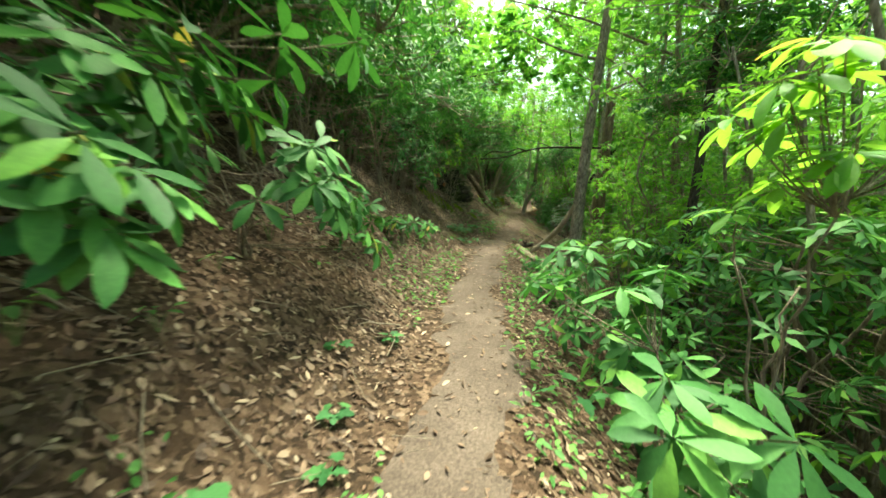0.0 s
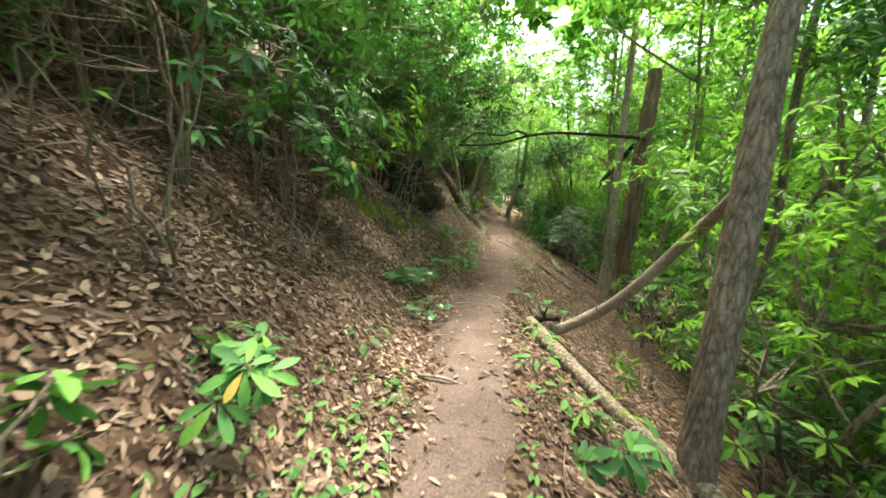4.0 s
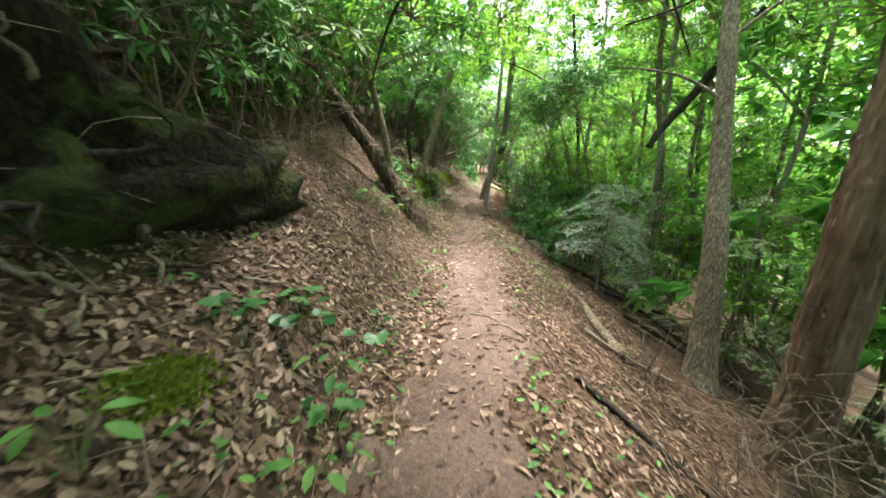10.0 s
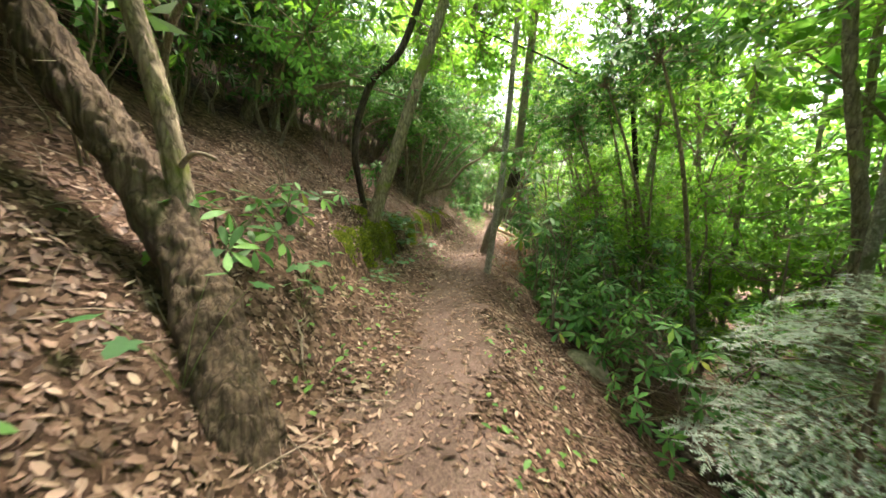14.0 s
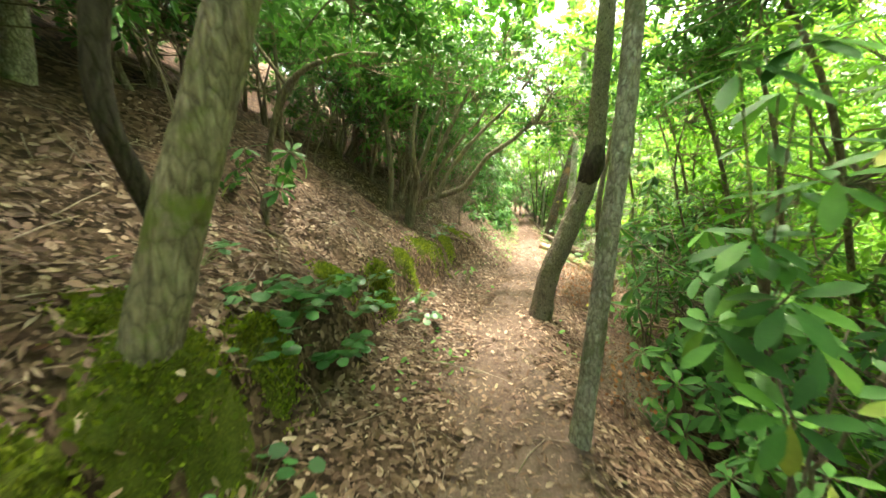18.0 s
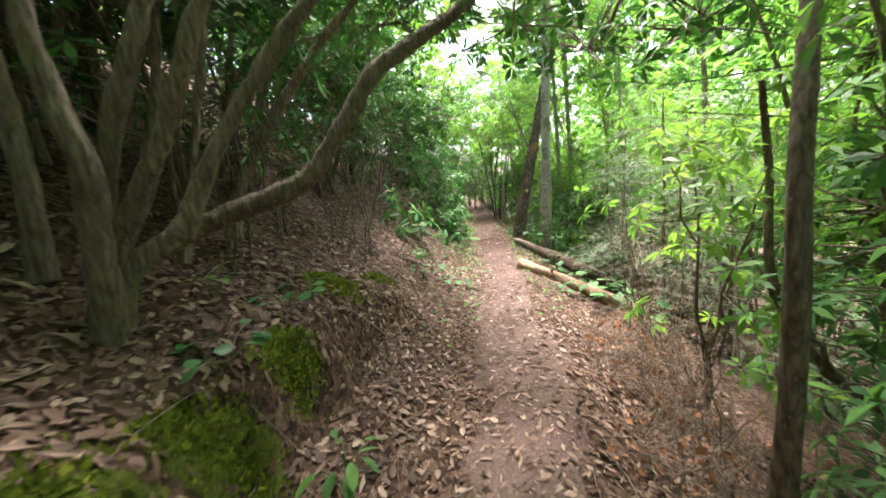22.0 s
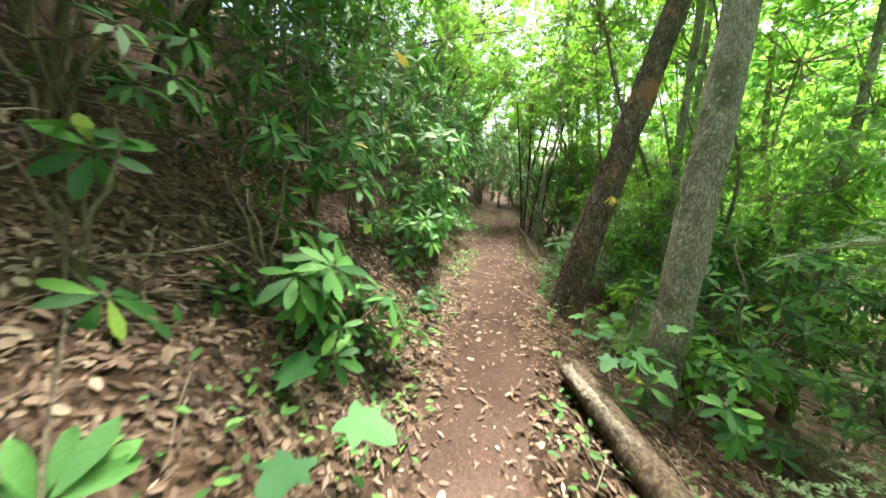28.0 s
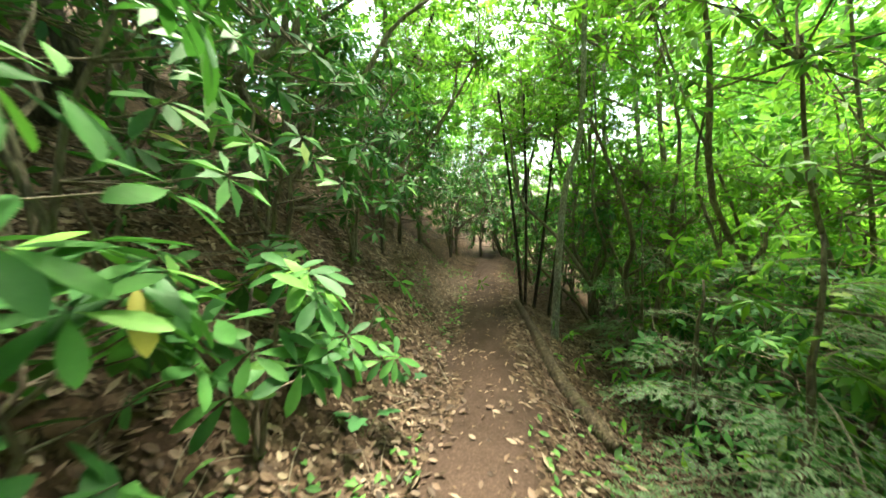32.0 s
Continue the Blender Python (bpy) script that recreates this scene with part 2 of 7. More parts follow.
M_LOBED = leaf_material("broad_lobed_leaf", [(0.0, (0.025, 0.09, 0.03)), (0.5, (0.05, 0.15, 0.05)), (1.0, (0.09, 0.22, 0.07))], 0.55, (0.2, 0.5, 0.08), 0.25, 0.2)
M_GALAX = leaf_material("glossy_ground_leaf", [(0.0, (0.018, 0.075, 0.022)), (0.5, (0.035, 0.12, 0.038)), (1.0, (0.06, 0.18, 0.055))], 0.3, (0.15, 0.45, 0.08), 0.25, 0.35)
M_YELLOW = leaf_material("yellowed_leaf", [(0.0, (0.4, 0.3, 0.04)), (1.0, (0.55, 0.42, 0.1))], 0.5, (0.6, 0.5, 0.1), 0.35, 0.4)
M_DEADLEAF = leaf_material("hanging_dead_leaf", [(0.0, (0.16, 0.07, 0.03)), (1.0, (0.36, 0.17, 0.07))], 0.6, (0.5, 0.2, 0.08), 0.3, 0.3)
M_MOSS = earth_material("moss", [(0.25, (0.025, 0.034, 0.008)), (0.5, (0.075, 0.098, 0.015)), (0.75, (0.16, 0.185, 0.026))], 70, 5.0, None, 0.02)
M_BARK = bark_material("grey_brown_bark", (0.11, 0.085, 0.066), (0.4, 0.325, 0.255), 22, 0.25, (0.16, 0.17, 0.1), 0.64, 0.02, (0.4, 0.37, 0.31), 0.66)
M_BARK_PALE = bark_material("pale_lichen_bark", (0.2, 0.175, 0.145), (0.58, 0.53, 0.46), 34, 0.45, (0.13, 0.14, 0.075), 0.56, 0.02, (0.46, 0.45, 0.39), 0.62)
M_BARK_DARK = bark_material("dark_wet_bark", (0.018, 0.015, 0.012), (0.1, 0.078, 0.062), 20, 0.3, (0.06, 0.065, 0.035), 0.66)
M_BARK_RED = bark_material("shaggy_dead_bark", (0.03, 0.024, 0.02), (0.22, 0.16, 0.125), 26, 0.3, (0.26, 0.13, 0.07), 0.6, 0.02, (0.22, 0.18, 0.15), 0.6, 0.6, 22.0)
M_BARK_MOSS = bark_material("mossy_bark", (0.12, 0.098, 0.072), (0.38, 0.32, 0.23), 20, 0.3, (0.14, 0.16, 0.04), 0.6)
M_TRUNK_MOSS = bark_material("moss_grown_bark", (0.09, 0.075, 0.05), (0.28, 0.23, 0.17), 14, 0.25, (0.1, 0.13, 0.022), 0.46)
M_STEM = bark_material("rhododendron_stem", (0.11, 0.088, 0.068), (0.38, 0.31, 0.24), 26, 0.2, (0.15, 0.15, 0.08), 0.64, crack=0.4)
M_TWIG = bark_material("dry_twig", (0.17, 0.135, 0.105), (0.4, 0.33, 0.255), 34, 0.3, None, 0.6, 0.008, crack=0.15)
M_GREEN_STEM = earth_material("green_stem", [(0.3, (0.1, 0.14, 0.05)), (0.7, (0.2, 0.24, 0.1))], 40, 3.0, None, 0.003, 0.6)
M_WOOD = bark_material("weathered_log_wood", (0.17, 0.105, 0.065), (0.47, 0.34, 0.23), 9, 0.5, None, 0.6, 0.015, crack=0.2)
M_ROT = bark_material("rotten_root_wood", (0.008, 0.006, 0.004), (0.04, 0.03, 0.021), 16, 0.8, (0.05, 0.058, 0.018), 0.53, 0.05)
M_BARK_OLD = bark_material("furrowed_old_bark", (0.04, 0.03, 0.022), (0.2, 0.148, 0.105), 18, 0.12, (0.1, 0.1, 0.05), 0.66, 0.03)
M_BARK_SCALY = bark_material("scaly_bark", (0.15, 0.125, 0.1), (0.36, 0.305, 0.245), 40, 0.5, None, 0.6, 0.012, (0.05, 0.038, 0.03), 0.62, 0.5, 42.0)
M_SNAG = bark_material("bare_reddish_wood", (0.07, 0.043, 0.03), (0.27, 0.185, 0.135), 10, 0.08, (0.06, 0.04, 0.03), 0.63, 0.02, crack=0.35)
M_LOG = bark_material("weathered_grey_wood", (0.09, 0.075, 0.06), (0.34, 0.29, 0.235), 16, 0.5, None, 0.6, 0.02, crack=0.6)
M_STONE = earth_material("mossy_stone", [(0.3, (0.12, 0.11, 0.09)), (0.7, (0.3, 0.28, 0.23))], 18, 2.0,
                         [(0.4, (0.5, 0.62, 0.3)), (0.6, (1.1, 1.05, 1.0))], 0.03)

# ---------- land ----------
TRAIL_Y = [-260, -6, 0, 2.1, 4.6, 6.4, 8.4, 11, 12, 14.5, 16.6, 19.2, 22, 24, 26.4, 28.7, 31.2, 34.4, 36.7, 42.3, 47, 300]
TRAIL_X = [-16, -0.4, 0.0, 0.16, 0.48, 0.76, 1.2, 2.1, 2.42, 3.05, 3.48, 3.98, 4.65, 5.3, 6.25, 6.98, 7.7, 8.5, 9.2, 10.7, 12, 75]
OFF = [-200, -30, -12, -6, -3.6, -2.2, -1.9, -1.35, -1.1, -0.75, -0.45, -0.25, 0.3, 0.5, 0.8, 1.2, 1.7, 2.6, 4.0, 7.0, 14, 40, 200]
RISE = [95, 17, 7.6, 4.0, 2.35, 1.32, 1.05, 0.66, 0.42, 0.14, 0.03, 0.0, 0.0, -0.03, -0.16, -0.36, -0.58, -0.95, -1.7, -3.4, -6.5, -12, -30]
OFF_CUT = [-200, -30, -12, -6, -3.6, -2.2, -1.7, -1.38, -1.3, -1.2, -0.9, -0.6, -0.4, -0.25, 0.3, 0.5, 0.8, 1.2, 1.7, 2.6, 4.0, 7.0, 14, 40, 200]
CUT = [95, 17, 7.6, 4.0, 2.4, 1.36, 1.04, 0.78, 0.62, 0.25, 0.13, 0.05, 0.02, 0.0, 0.0, -0.03, -0.16, -0.36, -0.6, -0.95, -1.7, -3.4, -6.5, -12, -30]
SMOOTH_Y = np.arange(-260, 300, 0.5)
SMOOTH_X = np.interp(SMOOTH_Y, TRAIL_Y, TRAIL_X)
for _ in range(3):
    SMOOTH_X[1:-1] = (SMOOTH_X[:-2] + SMOOTH_X[1:-1] * 2 + SMOOTH_X[2:]) / 4
rng = np.random.default_rng(7)
WAVES = [(f * math.cos(a), f * math.sin(a), p) for f, a, p in zip(np.geomspace(0.5, 9, 22), rng.uniform(0, 6.28, 22), rng.uniform(0, 6.28, 22))]


def wob(x, y):
    x, y = np.asarray(x, float), np.asarray(y, float)
    return sum(np.sin(a * x + b * y + p) / (1 + 0.75 * math.hypot(a, b)) for a, b, p in WAVES) / 2.4


def centre(y):
    return np.interp(y, SMOOTH_Y, SMOOTH_X)


def side(x, y):
    """Metres to the right of the trail's middle."""
    return (np.asarray(x, float) - centre(y)) * 0.965


def height(x, y):
    d = side(x, y)
    y = np.asarray(y, float)
    cut = np.clip((4.6 - np.abs(y - 22.4)) / 1.4, 0, 1)
    edge = d + 0.07 * np.sin(y * 2.3) + 0.05 * np.sin(y * 5.1 + 1) + 0.03 * np.sin(y * 11.3)
    z = np.interp(d, OFF, RISE) * (1 - cut) + np.interp(edge, OFF_CUT, CUT) * cut
    amp = np.interp(np.abs(d), [0, 0.3, 1.0, 3, 10, 60], [0.012, 0.02, 0.08, 0.16, 0.5, 1.2])
    return z + amp * wob(x, y)


def ground_at(x, y, lift=0.0):
    return Vector((x, y, float(height(x, y)) + lift))


def mesh_of(name, verts, faces, material=None, smooth=True):
    me = bpy.data.meshes.new(name)
    me.from_pydata([tuple(v) for v in verts], [], faces)
    if smooth:
        me.polygons.foreach_set("use_smooth", [True] * len(me.polygons))
    me.update()
    if material:
        me.materials.append(material)
    return me


def part(name, me, parent, label=""):
    ob = new(name, me)
    ob.parent = parent
    if label:
        ob["label"] = label
    return ob


def thing(name, at, label, category, group=""):
    ob = new(name)
    ob.location = at
    ob.empty_display_size = 0.1
    return tagged(ob, label, category, group)


def sheet(name, ys, ds, lift, material):
    yy, dd = np.meshgrid(ys, ds, indexing="ij")
    xx = centre(yy) + dd / 0.965
    zz = height(xx, yy) + lift(dd, yy)
    verts = np.stack([xx, yy, zz], -1).reshape(-1, 3)
    n, m = yy.shape
    a = (np.arange(n - 1)[:, None] * m + np.arange(m - 1)).ravel()
    faces = np.stack([a, a + 1, a + m + 1, a + m], -1).tolist()
    return new(name, mesh_of(name, verts.tolist(), faces, material))


ys = np.unique(np.r_[np.linspace(-250, -12, 14), np.arange(-12, 52, 0.16), np.linspace(52, 280, 18)].round(3))
ds = np.unique(np.r_[np.linspace(-190, -12, 14), np.arange(-12, -3, 0.4), np.arange(-3, -1.7, 0.1), np.arange(-1.7, -1.0, 0.05), np.arange(-1.0, 3, 0.1), np.arange(3, 14, 0.5), np.linspace(14, 190, 16)].round(3))
tagged(sheet("ground", ys, ds, lambda d, y: 0 * d, M_SOIL), "steep brown forest slope under dry leaves", "ground", "", "structure")
ty = np.arange(-8, 50, 0.09)
td = np.linspace(-0.7, 0.7, 37)


def tread(d, y):
    """How far the trodden earth stands over the slope."""
    return (0.024 - np.interp(y, [6, 9, 24, 29], [0.24, 0.15, 0.15, 0.2]) * np.abs(d + 0.06 * np.sin(y * 1.7) + 0.05 * np.sin(y * 4.1 + 1)) ** 1.9
            + 0.007 * np.sin(d * 31 + y * 17) * np.sin(y * 23) + np.minimum(1, np.abs(d) * 2.2) * (0.016 * wob(d * 9, y * 7) + 0.012 * wob(d * 25 + 4, y * 21)))


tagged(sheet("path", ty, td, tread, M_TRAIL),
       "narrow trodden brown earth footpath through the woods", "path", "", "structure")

# ---------- makers ----------


def tube(points, radii, sides=8, rough=0.0, seed=0, cap=True):
    """Vertices and faces of a bent, tapering, uneven round bar."""
    r = random.Random(seed)
    verts, faces = [], []
    pts = [Vector(p) for p in points]
    up = Vector((0.31, 0.17, 0.93))
    a = None
    for i, p in enumerate(pts):
        ahead = (pts[min(i + 1, len(pts) - 1)] - pts[max(i - 1, 0)]).normalized()
        if a is None:
            a = ahead.cross(up if abs(ahead.dot(up)) < 0.9 else Vector((1, 0, 0)))
        a = (a - ahead * a.dot(ahead)).normalized()
        b = ahead.cross(a)
        for k in range(sides):
            w = 2 * math.pi * k / sides
            q = radii[i] * (1 + rough * (r.random() - 0.5) * 2 + rough * math.sin(3 * w + i * 0.4 + seed))
            verts.append(p + a * (q * math.cos(w)) + b * (q * math.sin(w)))
    for i in range(len(pts) - 1):
        for k in range(sides):
            j = (k + 1) % sides
            faces.append((i * sides + k, i * sides + j, (i + 1) * sides + j, (i + 1) * sides + k))
    if cap:
        faces.append(tuple(range(sides - 1, -1, -1)))
        faces.append(tuple((len(pts) - 1) * sides + k for k in range(sides)))
    return verts, faces


def merged(pieces):
    verts, faces = [], []
    for v, f in pieces:
        n = len(verts)
        verts += v
        faces += [tuple(i + n for i in face) for face in f]
    return verts, faces


def bent(a, b, sag, n=8, wobble=0.0, seed=0):
    """Points of a curve from a to b that passes through the middle moved by sag."""
    r = random.Random(seed)
    a, b, sag = Vector(a), Vector(b), Vector(sag)
    out = []
    for i in range(n + 1):
        t = i / n
        p = a.lerp(b, t) + sag * (4 * t * (1 - t))
        if 0 < i < n and wobble:
            p += Vector((r.uniform(-1, 1), r.uniform(-1, 1), r.uniform(-1, 1))) * wobble
        out.append(p)
    return out


def spline(points, per=5):
    """A smooth curve through the points."""
    pts = [Vector(p) for p in points]
    out = []
    for i in range(len(pts) - 1):
        p0, p1, p2, p3 = pts[max(i - 1, 0)], pts[i], pts[i + 1], pts[min(i + 2, len(pts) - 1)]
        for k in range(per):
            t = k / per
            out.append(0.5 * (2 * p1 + (p2 - p0) * t + (2 * p0 - 5 * p1 + 4 * p2 - p3) * t * t + (3 * p1 - p0 - 3 * p2 + p3) * t ** 3))
    return out + [pts[-1]]


def taper(n, r0, r1, flare=0.0):
    return [(r0 + (r1 - r0) * i / (n - 1)) * (1 + flare * max(0, 1 - i / (n * 0.18)) ** 2) for i in range(n)]


def blade(rows, fold=0.18, droop=0.12, twist=0.0):
    """One leaf along +y: rows of (place along, half width)."""
    verts, faces = [], []
    for y, w in rows:
        z = -droop * y * y
        verts += [(-w, y, z + fold * w + twist * y), (0, y, z), (w, y, z + fold * w - twist * y)]
    for i in range(len(rows) - 1):
        a = 3 * i
        faces += [(a, a + 1, a + 4, a + 3), (a + 1, a + 2, a + 5, a + 4)]
    return np.array(verts), faces


RHODO_ROWS = [(0, 0.012), (0.08, 0.014), (0.3, 0.1), (0.58, 0.16), (0.82, 0.13), (0.94, 0.06), (1.0, 0.006)]
RHODO_CHEAP = [(0, 0.015), (0.55, 0.15), (1.0, 0.015)]
OVAL = [(0, 0.02), (0.3, 0.22), (0.65, 0.25), (1.0, 0.02)]
LEAF_SMALL = (np.array([(0, 0, 0), (-0.23, 0.35, 0.04), (-0.2, 0.72, 0.0), (0, 1, -0.1), (0.2, 0.72, 0.0), (0.23, 0.35, 0.04)]), [(0, 5, 4, 3), (0, 3, 2, 1)])
LEAF_SHAPES = [blade(RHODO_ROWS, 0.2, 0.1), blade(RHODO_ROWS, 0.32, 0.28, 0.02), blade(RHODO_ROWS, 0.12, 0.02, -0.03)]
LEAF_CHEAP = (np.array([(0, 0, 0), (-0.17, 0.55, 0.02), (0, 0.58, -0.04), (0.17, 0.55, 0.02), (0, 1, -0.16)]), [(0, 2, 1), (0, 3, 2), (1, 2, 4), (2, 3, 4)])
LEAF_FLAT = (np.array([(0, 0, 0), (-0.3, 0.45, 0.05), (0, 1, -0.05), (0.3, 0.45, 0.05)]), [(0, 3, 2, 1)])
LEAF_NARROW = (np.array([(0, 0, 0), (-0.15, 0.55, 0.035), (0, 1, -0.14), (0.15, 0.55, 0.035)]), [(0, 3, 2, 1)])
LEAF_DRY = (np.array([(0, 0, 0), (-0.26, 0.3, 0.03), (-0.2, 0.74, 0.05), (0.04, 1, 0.0), (0.25, 0.62, 0.03), (0.2, 0.2, 0.05)]),
            [(0, 2, 1), (0, 3, 2), (0, 4, 3), (0, 5, 4)])
LEAF_STRIP = (np.array([(0, 0, 0), (-0.12, 0.4, 0.05), (-0.03, 1, 0.02), (0.13, 0.55, 0.06)]), [(0, 3, 2, 1)])


def placed_on(at, ahead, normal, size):
    """Arrays of places: rows x, y, z axes (scaled) and origin."""
    at, ahead, normal = np.asarray(at, float), np.asarray(ahead, float), np.asarray(normal, float)
    ahead = ahead / np.linalg.norm(ahead, axis=1, keepdims=True)
    x = np.cross(ahead, normal)
    x /= np.linalg.norm(x, axis=1, keepdims=True) + 1e-9
    z = np.cross(x, ahead)
    s = np.asarray(size, float)[:, None]
    return at, x * s, ahead * s, z * s


def scattered(name, shape, place, material, smooth=True):
    """One mesh of many copies of a leaf shape."""
    v, f = shape
    at, x, y, z = place
    pts = at[:, None] + v[None, :, 0, None] * x[:, None] + v[None, :, 1, None] * y[:, None] + v[None, :, 2, None] * z[:, None]
    n, k = len(at), len(v)
    loops = np.concatenate([np.array(face) for face in f])
    lens = np.array([len(face) for face in f])
    me = bpy.data.meshes.new(name)
    me.vertices.add(n * k)
    me.vertices.foreach_set("co", pts.reshape(-1).astype(np.float32))
    all_loops = (loops[None] + (np.arange(n) * k)[:, None]).ravel()
    all_lens = np.tile(lens, n)
    me.loops.add(len(all_loops))
    me.loops.foreach_set("vertex_index", all_loops.astype(np.int32))
    me.polygons.add(len(all_lens))
    me.polygons.foreach_set("loop_start", np.r_[0, np.cumsum(all_lens)[:-1]].astype(np.int32))
    me.polygons.foreach_set("loop_total", all_lens.astype(np.int32))
    me.polygons.foreach_set("use_smooth", np.full(len(all_lens), smooth))
    me.update(calc_edges=True)
    me.materials.append(material)
    return me


def whorls(tips, axes, r, count=(6, 9), length=(0.11, 0.18), lift=(-0.5, 0.35)):
    """Leaves standing in rings round the ends of twigs."""
    at, ahead, normal, size = [], [], [], []
    for p, u in zip(tips, axes):
        u = Vector(u).normalized()
        a = u.cross(Vector((0.3, 0.8, 0.2))).normalized()
        b = u.cross(a)
        n = r.randint(*count)
        turn = r.uniform(0, 6.28)
        for k in range(n):
            w = turn + 6.283 * k / n + r.uniform(-0.25, 0.25)
            e = r.uniform(*lift)
            radial = a * math.cos(w) + b * math.sin(w)
            way = radial * math.cos(e) + u * math.sin(e) + Vector((0, 0, -0.18))
            at.append(Vector(p) + radial * 0.012 - u * r.uniform(0, 0.03))
            ahead.append(way)
            normal.append(u * math.cos(e) - radial * math.sin(e) + Vector((0, 0, 0.25)))
            size.append(r.uniform(*length))
    return placed_on(at, ahead, normal, size)


LEAF_MESHES = {}


def leaf_mesh(k, material):
    key = (k, material.name)
    if key not in LEAF_MESHES:
        v, f = LEAF_SHAPES[k]
        LEAF_MESHES[key] = mesh_of("leaf", v.tolist(), f, material)
    return LEAF_MESHES[key]


def shrub(base, tall, wide, seed, label, tips=30, stems=4, near=False, material=None, lean=(0, 0, 0), length=(0.11, 0.18), low=0.25,
          group="rhododendron bushes", stem_r=0.016, name="rhododendron_bush", rings=(6, 9), chosen=()):
    """A rhododendron: bent stems from one root, twigs, and rings of long leaves at their ends."""
    r = random.Random(seed)
    base = Vector(base)
    lean = Vector(lean)
    mat = material or M_RHODO
    bush = thing(name, base, label, "bush", group)
    mains = []
    for s in range(stems):
        w = 6.28 * s / stems + r.uniform(-0.5, 0.5)
        top = Vector((math.cos(w) * wide * 0.6, math.sin(w) * wide * 0.6, tall * r.uniform(0.7, 0.95))) + lean
        pts = bent((0, 0, -0.08), top, (-math.cos(w) * wide * 0.12, -math.sin(w) * wide * 0.12, tall * 0.05), 8, 0.02 + tall * 0.012, seed * 31 + s)
        mains.append(pts)
        v, f = tube(pts, taper(9, stem_r, stem_r * 0.4), 6, 0.1, seed + s)
        part("stem", mesh_of("stem", v, f, M_STEM), bush)
    ends, axes, twigs = [], [], []
    for k in range(tips):
        w, q = r.uniform(0, 6.28), math.sqrt(r.random())
        z = tall * (low + (1 - low) * r.random() ** 0.8)
        reach = wide * (0.45 + 0.6 * q) * (1.05 - 0.5 * max(0, z / tall - 0.5))
        tip = Vector((math.cos(w) * reach, math.sin(w) * reach, z)) + lean * (z / tall)
        if chosen:
            near_to = Vector(chosen[k % len(chosen)]) - base
            tip = near_to if k < len(chosen) else near_to + Vector((r.gauss(0, 0.13), r.gauss(0.08, 0.13), r.gauss(-0.05, 0.1)))
        root = min((p for m in mains for p in m[2:]), key=lambda p: (p - tip).length + max(0, p.z - tip.z) * 1.5)
        pts = bent(root, tip, Vector((0, 0, -0.04 * (tip - root).length)), 4 if near else 2, 0.012, seed * 77 + k)
        twigs.append(tube(pts, taper(len(pts), stem_r * 0.4, 0.0035), 4 if near else 3, 0.05, k, False))
        ends.append(pts[-1])
        axes.append((pts[-1] - pts[-2]).normalized() + Vector((0, 0, 0.7)) + lean * 0.1)
    v, f = merged(twigs)
    spray = part("twig", mesh_of("twig", v, f, M_STEM), bush)
    spray["kind"] = "stuff"
    place = whorls(ends, axes, r, rings, length)
    if near:
        for at, x, y, z in zip(*place):
            leaf = new("leaf", leaf_mesh(r.randrange(3), M_YELLOW if r.random() < 0.004 else mat))
            leaf.parent = spray
            leaf.matrix_local = Matrix(((x[0], y[0], z[0], at[0]), (x[1], y[1], z[1], at[1]), (x[2], y[2], z[2], at[2]), (0, 0, 0, 1)))
    else:
        tagged(part("foliage", scattered("foliage", LEAF_SHAPES[0] if chosen else LEAF_NARROW if tall > 1.6 else LEAF_CHEAP if tall > 1.2 else LEAF_SHAPES[0], place, mat), bush), kind="stuff")
    return bush


def furrow(pts, verts, sides, depth, fine, seed):
    """Cut bark plates and furrows into the rings of a trunk."""
    out = []
    for i, v in enumerate(verts):
        p = pts[i // sides]
        q = Vector((v.x * fine, v.y * fine, v.z * fine * 0.24 + seed))
        q += noise.noise_vector(q * 0.8) * 0.55
        d = noise.voronoi(q)[0]
        e = noise.voronoi(q * 0.45)[0]
        plate = min(1.0, (d[1] - d[0]) * 2.2) * 0.6 + min(1.0, (e[1] - e[0]) * 1.6) * 0.5
        out.append(v + (v - p).normalized() * depth * (plate - 0.6 + 0.9 * noise.noise(q * 0.33) + 0.4 * noise.noise(q * 2.6)))
    return out


def trunk_mesh(points, r0, r1, material, sides=14, rough=0.06, seed=0, flare=0.5, per=5, rug=0.0, fine=13.0):
    if rug:
        sides, per = (76, 84) if rug > 0.0115 else (44, 44)
    pts = spline(points, per)
    v, f = tube(pts, taper(len(pts), r0, r1, flare), sides, rough if not rug else 0.0, seed)
    if rug:
        v = furrow(pts, v, sides, rug, fine, seed)
    return mesh_of("trunk", v, f, material)


CLUMPS = {}


